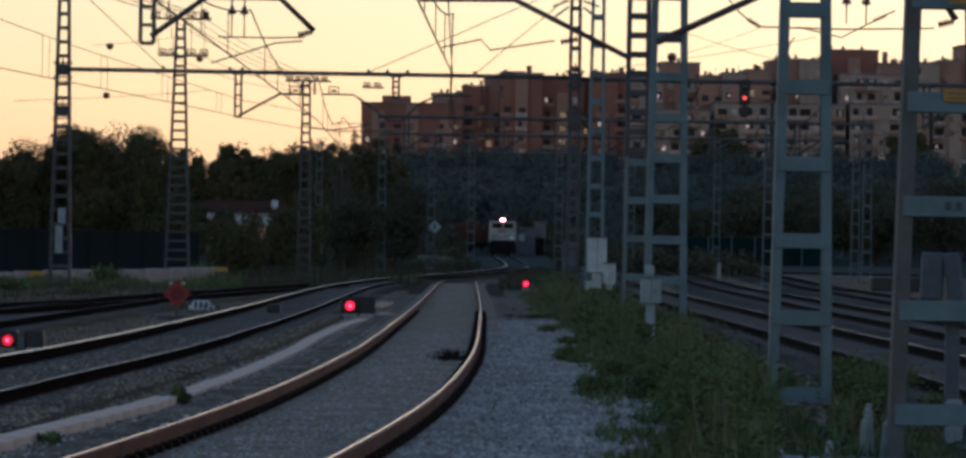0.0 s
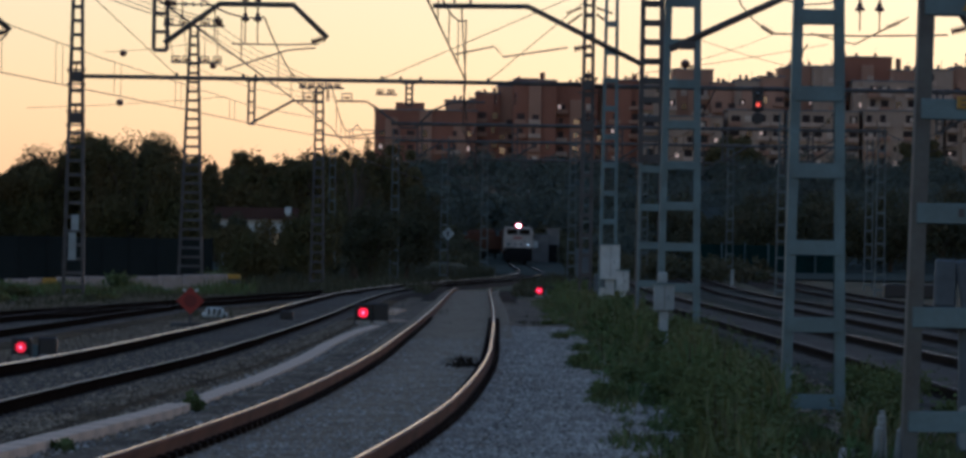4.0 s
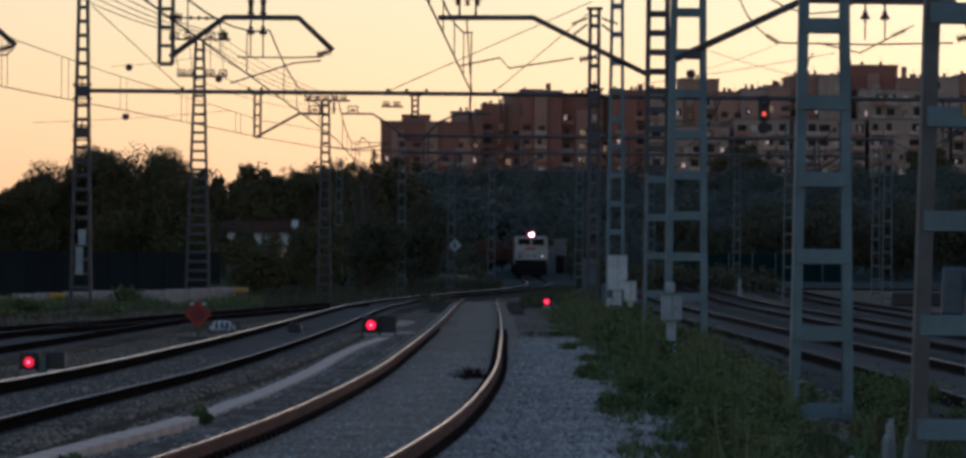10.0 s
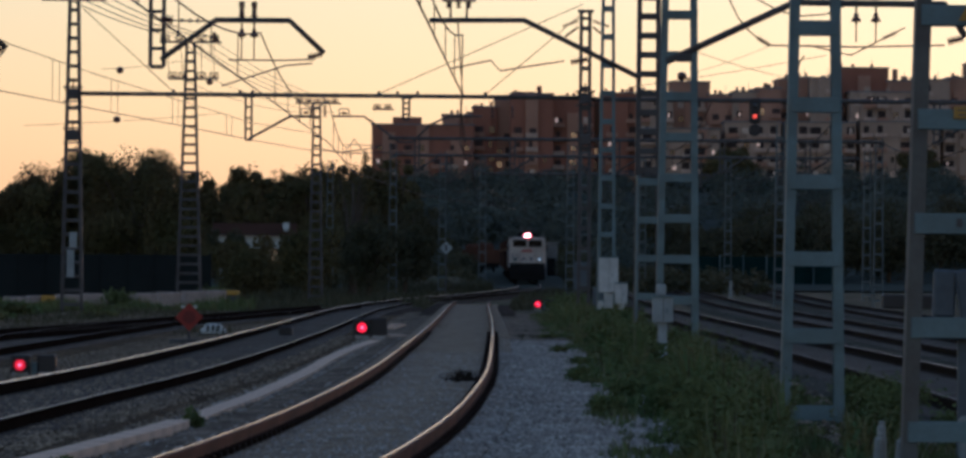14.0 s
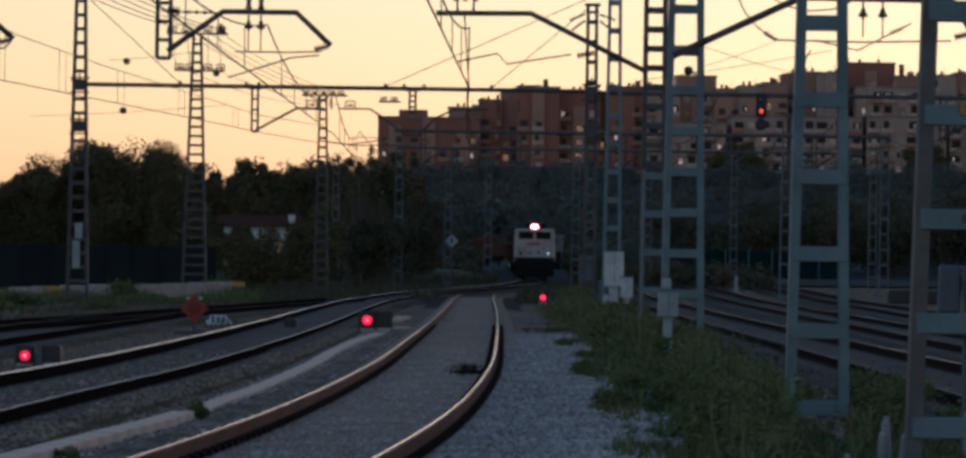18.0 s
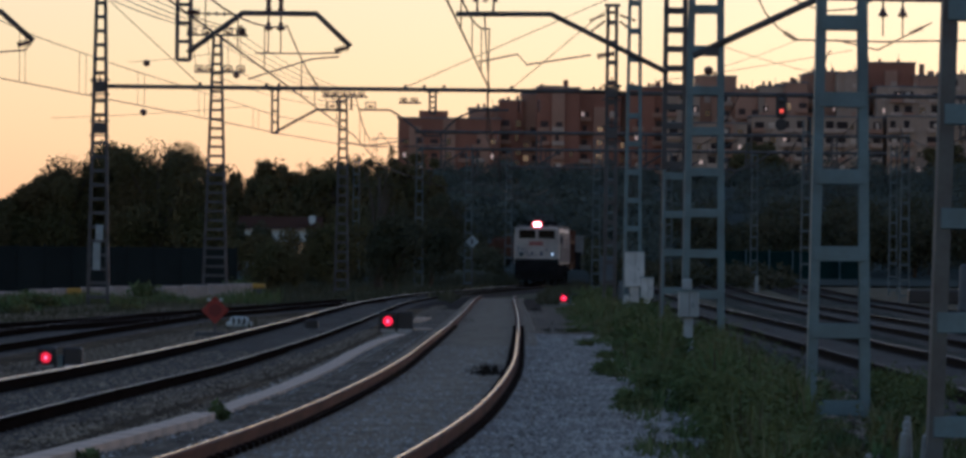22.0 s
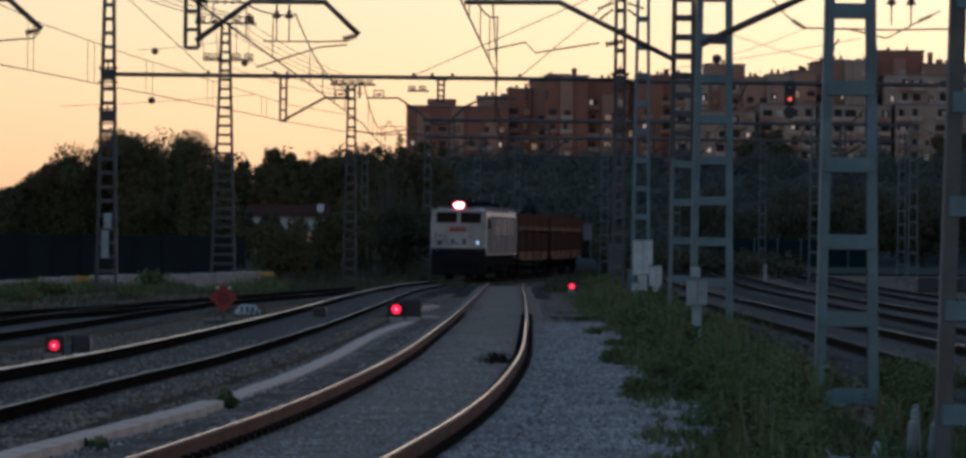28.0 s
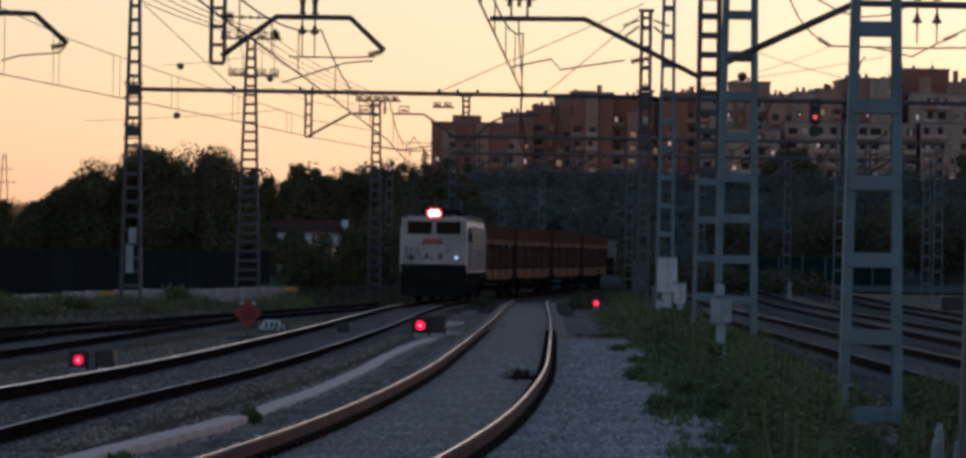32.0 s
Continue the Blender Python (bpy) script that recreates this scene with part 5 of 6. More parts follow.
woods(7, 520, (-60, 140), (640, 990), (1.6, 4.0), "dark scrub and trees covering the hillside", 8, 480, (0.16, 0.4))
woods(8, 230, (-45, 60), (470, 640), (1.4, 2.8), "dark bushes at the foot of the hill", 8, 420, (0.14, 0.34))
woods(11, 420, (-14, 24), (330, 560), (0.5, 1.1), "low dark scrub on both sides of the far track", 3.4, 110, (0.14, 0.3))
woods(12, 420, (-20, 34), (560, 790), (0.8, 1.7), "dark scrub on both sides of the distant track", 2.6, 110, (0.2, 0.45))
woods(10, 90, (-10, 40), (800, 850), (2.0, 3.6), "trees where the line bends out of sight")
woods(9, 130, (-12, 125), (985, 1028), (1.4, 2.6), "trees along the foot of the apartment blocks")


def weeds(n, spots, height, seed, name, label, mat, wide=(0.012, 0.03)):
    """Blades and stalks: narrow bent strips."""
    rng = np.random.default_rng(seed)
    x, y, scale = spots(rng, n)
    h = rng.uniform(*height, n) * scale
    a = rng.uniform(0, 6.28, n)
    lean = rng.uniform(0.05, 0.5, n) * h
    w = rng.uniform(*wide, n)
    z0 = np.array([grade(v) for v in y]) - 0.1
    tx, ty = np.cos(a), np.sin(a)
    px, py = -ty, tx
    base = np.stack([x, y, z0], 1)
    side = np.stack([px * w, py * w, 0 * w], 1)
    mid = base + np.stack([tx * lean * 0.35, ty * lean * 0.35, h * 0.6], 1)
    top = base + np.stack([tx * lean, ty * lean, h], 1)
    q = np.stack([base - side, base + side, mid + side * 0.8, mid - side * 0.8, top], 1)
    g = Geo()
    g.v = q.reshape(-1, 3).tolist()
    k = 5 * np.arange(n)
    g.f = [f for j in k.tolist() for f in ((j, j + 1, j + 2, j + 3), (j + 3, j + 2, j + 4))]
    return tagged(part(name, g, mat), label, "weeds", kind="stuff")


EDGE = line([(1.65, 36), (1.95, 43.4), (2.25, 50.8), (2.7, 66.4), (2.95, 83), (3.62, 111.5), (4.1, 168), (4.75, 210)], 30, 215, 4)


def verge(rng, n):
    y = 33 + 165 * rng.random(n) ** 1.7
    e = np.array([EDGE(v) + 0.06 + 0.36 * noise.noise((v * 0.13, 3.0, 9)) + 0.3 * noise.noise((v * 0.45, 1.0, 4)) for v in y])
    far = np.array([LINES["east_one"][0](v) for v in y]) - 1.9
    u = rng.random(n) * 1.22 - 0.22
    x = e + (far - e) * u
    clump = np.array([noise.noise((a * 0.8, b * 0.25, 5)) for a, b in zip(x, y)])
    # Weeds kept low on the camera's sightlines to mast foot, slabs and cabinet.
    sight_gap = np.where((y < 56.5) & (x > 0.074 * y) & (x < 0.086 * y), 0.3, 1.0) * np.where((y < 41) & (x > 2.9), 0.3, 1.0)
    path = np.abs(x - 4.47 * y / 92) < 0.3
    sight_gap *= np.where((y < 94) & path, np.clip(1.25 * (1 - y / 94), 0.08, 1), 1.0)
    far_low = sight_gap * np.where(u > 0.5, np.clip(1.9 - 1.9 * u, 0.2, 1), 1.0)
    scale = np.clip(0.65 + 1.0 * clump, 0.35, 1.4) * np.where(u < 0, np.clip(0.42 + 1.7 * u, 0.04, 0.42) * np.clip(0.7 + 1.6 * clump, 0.05, 1), np.clip(u / 0.2, 0.42, 1)) * far_low
    return x, y, scale


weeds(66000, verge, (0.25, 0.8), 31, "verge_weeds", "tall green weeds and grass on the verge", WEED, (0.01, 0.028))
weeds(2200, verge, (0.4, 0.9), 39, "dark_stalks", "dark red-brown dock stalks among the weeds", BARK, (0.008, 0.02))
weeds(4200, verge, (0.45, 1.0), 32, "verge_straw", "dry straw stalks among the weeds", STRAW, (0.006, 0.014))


def sprigs(n, spots, height, seed, name, label, mat, leaves=18, size=(0.02, 0.05)):
    """Tall thin weeds: a bent stem with small leaves all along it."""
    rng = np.random.default_rng(seed)
    x, y, scale = spots(rng, n)
    keep = scale > 0.35
    x, y, scale = x[keep], y[keep], scale[keep]
    n = len(x)
    h = rng.uniform(*height, n) * np.clip(scale, 0.5, 1.1)
    a = rng.uniform(0, 6.28, n)
    lean = rng.uniform(0.05, 0.35, n) * h
    foot = np.stack([x, y, np.array([grade(v) for v in y]) - 0.1], 1)
    g = Geo()
    t = rng.random((n, leaves)) ** 0.7
    c = foot[:, None] + np.stack([np.cos(a)[:, None] * lean[:, None] * t ** 1.6, np.sin(a)[:, None] * lean[:, None] * t ** 1.6, h[:, None] * t], 2)
    spread = (0.03 + 0.13 * (1 - t)) * h[:, None]
    b = rng.uniform(0, 6.28, (n, leaves))
    out = np.stack([np.cos(b), np.sin(b), rng.uniform(-0.2, 0.5, (n, leaves))], 2)
    c = c + out * spread[:, :, None]
    s = rng.uniform(*size, (n, leaves))[:, :, None]
    side = np.stack([-np.sin(b), np.cos(b), rng.uniform(-0.5, 0.5, (n, leaves))], 2)
    q = np.stack([c - out * s, c + side * s * 0.4, c + out * s, c - side * s * 0.4], 2).reshape(-1, 3)
    st = np.stack([foot, foot + np.stack([0.006 + 0 * x, 0 * x, 0 * x], 1), foot + np.stack([np.cos(a) * lean, np.sin(a) * lean, h], 1)], 1).reshape(-1, 3)
    g.v = q.tolist() + st.tolist()
    m = n * leaves
    g.f = np.arange(4 * m).reshape(-1, 4).tolist() + (4 * m + np.arange(3 * n).reshape(-1, 3)).tolist()
    return tagged(part(name, g, mat), label, "weeds", kind="stuff")


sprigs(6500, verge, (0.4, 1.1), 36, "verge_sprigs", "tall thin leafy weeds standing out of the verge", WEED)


def left_bank(rng, n):
    y = rng.uniform(125, 240, n)
    x = rng.uniform(-26, -5.0, n)
    b = np.array([LINES["branch"][0](v) for v in y])
    return np.where(np.abs(x - b) < 2.0, x - 4.5, x), y, np.clip(0.45 + np.array([noise.noise((p * 0.45, q * 0.1, 21)) for p, q in zip(x, y)]), 0.08, 1)


weeds(22000, left_bank, (0.08, 0.5), 33, "bank_grass", "dull grass on the bank by the barrier blocks", LEAF_DARK, (0.008, 0.022))


def barrier_foot(rng, n):
    x = rng.uniform(-22.5, -7.5, n)
    y = 200 + (x + 22) * 1.6 - 1.0 - 14 * rng.random(n)
    clump = np.array([noise.noise((p * 0.5, q * 0.12, 77)) for p, q in zip(x, y)])
    return x, y, np.clip(0.55 + 1.1 * clump, 0.08, 1.2)


weeds(9000, barrier_foot, (0.2, 0.7), 43, "barrier_weeds", "green weed clumps at the foot of the barrier", WEED, (0.015, 0.04))


def track_grass(rng, n):
    y = 105 + 130 * rng.random(n)
    x = rng.uniform(-9.5, 3.0, n)
    for key in ("main", "siding", "branch"):
        c = np.interp(y, np.arange(100, 240), [LINES[key][0](min(v, 213 if key == "branch" else v)) for v in range(100, 240)])
        near = np.abs(np.abs(x - c) - GAUGE / 2) < 0.12
        x = np.where(near, x + 0.3, x)
    clump = np.array([noise.noise((a * 0.9, b * 0.1, 41)) for a, b in zip(x, y)])
    return x, y, np.clip(0.2 + 1.3 * clump, 0.03, 1.0)


weeds(16000, track_grass, (0.06, 0.22), 35, "track_grass", "thin dull grass between the tracks", LEAF_DARK, (0.01, 0.03))


def mid_scrub(rng, n):
    y = rng.uniform(226, 330, n)
    x = rng.uniform(-13, 9, n)
    for key in ("main", "siding"):
        c = np.interp(y, np.arange(220, 340), [LINES[key][0](v) for v in range(220, 340)])
        x = np.where(np.abs(x - c) < 1.9, c + np.sign(x - c) * (1.9 + rng.random(n) * 1.5), x)
    clump = np.array([noise.noise((a * 0.5, b * 0.12, 11)) for a, b in zip(x, y)])
    return x, y, np.clip(0.5 + 1.0 * clump, 0.1, 1.2)


weeds(16000, mid_scrub, (0.2, 0.75), 34, "line_side_scrub", "dark low scrub beside the points", LEAF_DARK, (0.02, 0.05))


def bush(x, y, h, s, seed, label, mat=WEED, leaves=900, size=(0.05, 0.11)):
    z = grade(y) - 0.1
    rng = random.Random(seed)
    t = thing("bush", pose(x, y, z), label, "bush", "verge bushes")
    lobes, stems = [], Geo()
    for i in range(7):
        a = rng.uniform(0, 6.28)
        r = s * rng.uniform(0.1, 0.6)
        p = (math.cos(a) * r, math.sin(a) * r, h * rng.uniform(0.35, 0.8))
        lobes.append((*p, s * rng.uniform(0.22, 0.45), h * rng.uniform(0.16, 0.34)))
        stems.tube([(0, 0, 0), (p[0] * 0.6, p[1] * 0.6, p[2] * 0.6), p], [0.014, 0.01, 0.004], 5)
    part("stalk", stems, BARK, t)
    part("foliage", leaf_cloud(lobes, leaves, size, seed, 1.5), mat, t)
    return t


def verge_bushes(first, spots):
    for i, (x, y, h, s) in enumerate(spots):
        bush(x, y, h, s, first + i, "leafy green weed clump on the gravel's edge", WEED, 2800 if y < 80 else 3000, (0.014, 0.036) if y < 80 else (0.04, 0.09))


verge_bushes(200, ((2.75, 45, 0.68, 0.55), (3.1, 52, 0.6, 0.65), (3.4, 56, 0.55, 0.75), (3.45, 62, 0.46, 0.7), (3.6, 68, 0.4, 0.7), (3.75, 76, 0.36, 0.7), (4.0, 84, 0.3, 0.8), (4.25, 95, 0.5, 0.8), (4.5, 101, 0.62, 0.7), (4.4, 118, 0.55, 0.7), (5.0, 132, 0.55, 0.8), (5.5, 160, 0.5, 0.9), (5.8, 185, 0.5, 0.9), (6.0, 205, 0.6, 1.0)))
verge_bushes(214, ((6.5, 225, 0.8, 1.2), (5.6, 62, 0.5, 0.5), (2.15, 57, 0.28, 0.25), (2.65, 63, 0.36, 0.3), (2.35, 74.5, 0.3, 0.3), (3.75, 92, 0.3, 0.4), (4.15, 112, 0.35, 0.5), (5.3, 143, 0.7, 0.6), (6.1, 145, 0.7, 0.6), (5.2, 98, 0.6, 0.5), (2.55, 43, 0.7, 0.5), (2.75, 48.5, 0.64, 0.5), (3.05, 57, 0.52, 0.55)))
verge_bushes(228, ((3.6, 62, 0.46, 0.6), (3.35, 66, 0.42, 0.5), (3.5, 58.5, 0.52, 0.6), (3.6, 72, 0.36, 0.5), (2.4, 40, 0.66, 0.45), (3.9, 90, 0.45, 0.6), (4.4, 104, 0.5, 0.6), (4.35, 47.5, 0.5, 0.4), (4.75, 50, 0.5, 0.45), (5.2, 54, 0.55, 0.5), (5.0, 47, 0.42, 0.4), (4.95, 57.5, 0.5, 0.4), (4.3, 74, 0.4, 0.6)))
for i, (x, y, h, s) in enumerate(((-2.4, 51.6, 0.2, 0.13), (-2.98, 40.8, 0.16, 0.1), (-13, 210, 0.8, 1.0), (-21, 190, 0.5, 0.9), (-13.7, 157, 0.42, 0.9), (-15.2, 184, 0.5, 1.1), (-16.6, 172, 0.35, 0.8), (-11.6, 176, 0.3, 0.7), (-9.5, 226, 1.0, 1.0))):
    bush(x, y, h, s, 240 + i, "small weed tuft by the concrete", WEED, 700, (0.03, 0.07) if y < 100 else (0.06, 0.12))
for i, (x, y, s) in enumerate(((2.55, 73.6, 0.35), (2.2, 60.5, 0.16), (2.85, 89, 0.25), (2.9, 103, 0.3), (3.2, 126, 0.3))):
    bush(x, y, 0.22, s, 260 + i, "low creeping weed spreading over the gravel", WEED, 500, (0.02, 0.05))
twigs = Geo()
for i in range(170):
    a = random.uniform(0, 6.28)
    p = Vector((0.63 + random.gauss(0, 0.12), 74 + random.gauss(0, 0.45), 0.01))
    up = random.uniform(0.02, 0.17) if i % 3 else random.uniform(0.0, 0.04)
    twigs.tube([p, p + Vector((math.cos(a) * 0.05, math.sin(a) * 0.1, up * 0.7)), p + Vector((math.cos(a) * 0.09, math.sin(a) * 0.2, up))], [0.009, 0.006, 0.002], 4)
tagged(part("twig_heap", twigs, TWIG), "dark heap of dry twigs between the rails", "twigs", kind="stuff")


# low stony mound between the diamond sign and the far curve
mound = Geo()
MX, MY = 25, 13
mound.v = [(0.6 + 4.6 * u, 333 + 9 * w, lie(1, 333) - 0.15 + 1.2 * max(0, 1 - (u * u + w * w)) ** 0.8 * (1 + 0.25 * noise.noise((u * 4, w * 5, 2)))) for w in np.linspace(-1, 1, MY) for u in np.linspace(-1, 1, MX)]
mound.f = [(j * MX + i, j * MX + i + 1, (j + 1) * MX + i + 1, (j + 1) * MX + i) for j in range(MY - 1) for i in range(MX - 1)]
tagged(part("stony_mound", mound, EARTH, smooth=True), "low stony mound with thin grass beside the line", "mound", kind="structure")


def on_mound(rng, n):
    return rng.uniform(-3.4, 4.6, n), rng.uniform(324, 332, n), np.full(n, 1.0)


weeds(4200, on_mound, (0.4, 1.15), 38, "mound_grass", "thin grass on the stony mound", LEAF_DARK, (0.012, 0.03))


# ---- buildings ----
WIN = Geo().box((0, 0, 0), (1.3, 0.12, 1.5), ch=0.02).mesh("window", PANE)
WIN_BLIND = Geo().box((0, 0, 0), (1.35, 0.14, 1.5), ch=0.02).mesh("window_with_blind", BLIND)
WIN_LIT = Geo().box((0, 0, 0), (0.85, 0.14, 1.05), ch=0.02).mesh("glowing_window", LIT)
WIN_DARK = Geo().box((0, 0, 0), (1.25, 0.12, 1.45), ch=0.02).mesh("dark_window", GLASS)
# Thin dark blocks stand in for shaded recesses in the facade.
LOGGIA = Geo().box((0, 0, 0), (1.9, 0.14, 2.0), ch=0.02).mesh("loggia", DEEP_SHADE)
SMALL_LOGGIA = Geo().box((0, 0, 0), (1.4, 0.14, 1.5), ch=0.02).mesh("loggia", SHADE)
SILL = Geo().box((0, -0.5, 0), (2.5, 1.0, 0.95), ch=0.03).mesh("balcony", PALE_RENDER)
SILL_RED = Geo().box((0, -0.5, 0), (2.5, 1.0, 0.95), ch=0.03).mesh("brick_balcony", BRICK_BROWN)


def apartment(x0, x1, y, base, top, wall, label, seed, deep=14, pent=None, stack=None, turn=0, every=2.9, bare=1):
    rng = random.Random(seed)
    t = thing("apartment_building", pose((x0 + x1) / 2, y, base, 0, 0, turn), label, "building", "apartment blocks")
    w, h = x1 - x0, top - base
    part("wall", Geo().box((0, deep / 2, h / 2), (w, deep, h), ch=0.08), wall, t)
    part("roof", Geo().box((0, deep / 2, h + 0.15), (w + 0.4, deep + 0.4, 0.3), ch=0.06), ROOF_GREY, t)
    if pent:
        a, b, hz = pent
        part("penthouse", Geo().box(((a + b) / 2 - (x0 + x1) / 2, deep / 2, h + 0.3 + hz / 2), (b - a, deep * 0.6, hz), ch=0.05), wall, t)
    for sx, hz in (stack or ()):
        part("chimney", Geo().box((sx - (x0 + x1) / 2, deep / 2, h + hz / 2), (1.1, 1.1, hz), ch=0.08), wall, t)
    bays = max(1, int(w / 6.5))
    for i in range(bays):
        x = -w / 2 + w * (i + 0.5) / bays
        hb = h - rng.choice((0.0, 1.6, 3.2))
        part("bay", Geo().box((x, -0.35, hb / 2), (2.7, 0.9, hb), ch=0.05), rng.choice((wall, BRICK_BROWN, wall) if wall is not RENDERED else (wall, wall, BRICK_BROWN)), t)
    for i in range(rng.randint(2, 4)):
        x = rng.uniform(-0.45, 0.45) * w
        part("roof_vent", Geo().box((x, deep * 0.3, h + 0.6), (0.6, 0.6, rng.uniform(0.8, 1.6)), ch=0.06), wall, t)
    part("aerial", Geo().tube([(w * 0.2, deep * 0.4, h), (w * 0.2, deep * 0.4, h + 2.2)], 0.05, 5), DARK_STEEL, t)
    floors = int(h / 3.0)
    if wall is RENDERED:
        bare, every = 0, 2.45
    n = max(2, int(w / every))
    for f in range(max(0, floors - 8), floors - bare):
        z = h - 1.9 - 3.0 * (floors - 1 - f)
        for i in range(n):
            x = -w / 2 + w * (i + 0.5) / n
            out = any(abs(x + w / 2 - w * (b + 0.5) / bays) < 1.5 for b in range(bays))
            yy = -0.8 if out else 0.0
            r = rng.random()
            if rng.random() < 0.16:
                continue
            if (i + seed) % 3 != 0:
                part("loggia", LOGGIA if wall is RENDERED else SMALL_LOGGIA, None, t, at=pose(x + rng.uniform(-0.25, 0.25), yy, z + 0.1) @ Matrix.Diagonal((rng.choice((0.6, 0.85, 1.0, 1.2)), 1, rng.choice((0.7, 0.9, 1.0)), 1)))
                if rng.random() < 0.22:
                    part("window", rng.choice((WIN_BLIND, WIN_BLIND, WIN_LIT)), None, t, at=pose(x + rng.uniform(-0.5, 0.5), yy - 0.06, z + 0.15) @ Matrix.Diagonal((rng.choice((0.5, 0.8)), 1, rng.choice((0.6, 0.9)), 1)))
                part("balcony", (SILL if r < 0.7 else SILL_RED) if wall is RENDERED else SILL if r < 0.2 else SILL_RED, None, t, at=pose(x, yy, z - 0.95))
            else:
                wide, tall = rng.choice((0.6, 0.8, 1.0)), rng.choice((0.7, 0.85, 1.0))
                part("window", WIN_BLIND if r < 0.2 else WIN_LIT if r < 0.3 else WIN if r < 0.42 else WIN_DARK, None, t, at=pose(x + rng.uniform(-0.3, 0.3), yy, z + rng.uniform(-0.12, 0.12)) @ Matrix.Diagonal((wide, 1, tall, 1)))
    return t


RED, BROWN, CREAM = BRICK_RED, BRICK_BROWN, RENDERED
apartment(-11.3, 10.5, 1050, 14, 33.1, RED, "red brick apartment block on the hill", 0, pent=(-6.9, -0.7, 1.5), stack=())
apartment(3.74, 11.13, 1062, 14, 35.69, BROWN, "brown brick apartment block stepping up the hill", 1, pent=(8.9, 10.92, 0.6), stack=())
apartment(10.28, 15.52, 1058, 14, 37.27, RED, "red brick apartment block stepping up the hill", 2, pent=None, stack=((11.08, 0.8),))
apartment(15.04, 18.78, 1060, 14, 38.85, BROWN, "narrow brown brick stair tower", 3, pent=None, stack=())
apartment(18.23, 27.45, 1052, 14, 39.97, RED, "tall red brick apartment block", 4, bare=2, pent=(18.54, 23.64, 0.35), stack=((24.55, 2.0),))
apartment(27.15, 36.41, 1056, 14, 39.32, RED, "long red brick apartment block", 5, pent=None, stack=((33.19, 0.5),))
apartment(35.94, 38.56, 1060, 14, 38.85, BROWN, "low brown link between the blocks", 6, pent=None, stack=())
apartment(37.87, 46.29, 1052, 14, 40.27, RED, "red brick apartment block with a chimney", 7, pent=None, stack=((44.38, 1.7),))
apartment(45.6, 53.0, 1050, 14, 40.4, CREAM, "cream rendered block with balconies", 8, pent=None, stack=((48.2, 0.9),))
apartment(52.7, 61.15, 1056, 14, 42.94, BROWN, "brown brick block standing higher", 9, pent=None, stack=())
apartment(60.52, 66.33, 1052, 14, 40.07, BROWN, "brown brick block with roof vents", 10, pent=None, stack=((63.72, 0.8), (66.03, 0.8)))
apartment(65.6, 71.0, 1050, 14, 40.7, CREAM, "cream rendered block with a sloping roofline", 11, pent=None, stack=((69.9, 1.0),))
apartment(70.6, 76.0, 1050, 14, 41.5, BROWN, "brown brick block with a sloping roofline", 12, pent=None, stack=((73.7, 1.2),))
apartment(75.77, 79.0, 1058, 14, 43.72, BROWN, "narrow brown brick stair tower", 13, pent=None, stack=((77.49, 0.7),))
apartment(78.04, 83.47, 1056, 14, 44.14, BROWN, "brown apartment block with a flat roof", 14, pent=None, stack=())
apartment(82.2, 88.2, 1050, 14, 43.8, CREAM, "cream rendered block with a shaded loggia", 15, pent=None, stack=((85.5, 0.9),))
apartment(88.91, 99.47, 1056, 14, 46.26, RED, "tall red-brown apartment block", 16, bare=2, pent=None, stack=((94.13, 0.5), (97.96, 0.4)))
apartment(98.98, 105.0, 1054, 14, 43.46, BROWN, "brown brick block with a tall chimney", 17, pent=None, stack=((101.28, 2.9), (103.09, 1.4)))
apartment(90.28, 103.8, 1044, 14, 40.67, CREAM, "cream rendered apartment block", 18, pent=None, stack=())
apartment(105.5, 112.0, 1050, 14, 43.6, CREAM, "pale cream apartment block", 19, pent=None, stack=())
apartment(111.81, 116.82, 1052, 14, 44.18, BROWN, "brown apartment block with a vent", 20, pent=None, stack=((114.32, 0.9),))
apartment(116.86, 130.74, 1056, 14, 47.66, BROWN, "tall brown apartment block at the hill's end", 21, pent=None, stack=())
apartment(45.3, 62.04, 1034, 14, 32.22, CREAM, "low cream block below the brown one", 22, pent=None, stack=())
apartment(63.09, 74.91, 1035, 14, 33.83, CREAM, "lower cream apartment block with balconies", 23, pent=None, stack=())
apartment(75.83, 90.6, 1034, 14, 33.8, CREAM, "low cream block with many balconies", 24, pent=None, stack=())
apartment(91.49, 108.22, 1033, 14, 34.06, CREAM, "low cream block above the trees", 25, pent=None, stack=())
apartment(109.13, 128.27, 1036, 14, 36.23, CREAM, "cream apartment block above the trees", 26, pent=None, stack=())

house = thing("house", pose(-14.5, 420, lie(-14.5, 420)), "low white house with a red-brown tiled roof", "house")
part("wall", Geo().box((0, 3, 2.05), (6.0, 6, 4.1), ch=0.05), WHITE, house)
roof_g = Geo().add([(-3.6, -0.6, 4.05), (3.6, -0.6, 4.05), (3.6, 6.6, 4.05), (-3.6, 6.6, 4.05), (-3.6, 3, 5.1), (3.6, 3, 5.1)], [(0, 1, 5, 4), (2, 3, 4, 5), (0, 4, 3), (1, 2, 5), (0, 3, 2, 1)])
part("roof", roof_g, ROOF_TILE, house, "red-brown tiled roof")
part("gable", Geo().box((2.75, -0.4, 4.75), (0.55, 0.5, 0.75), ch=0.04), WHITE, house, "small pale gable wall")
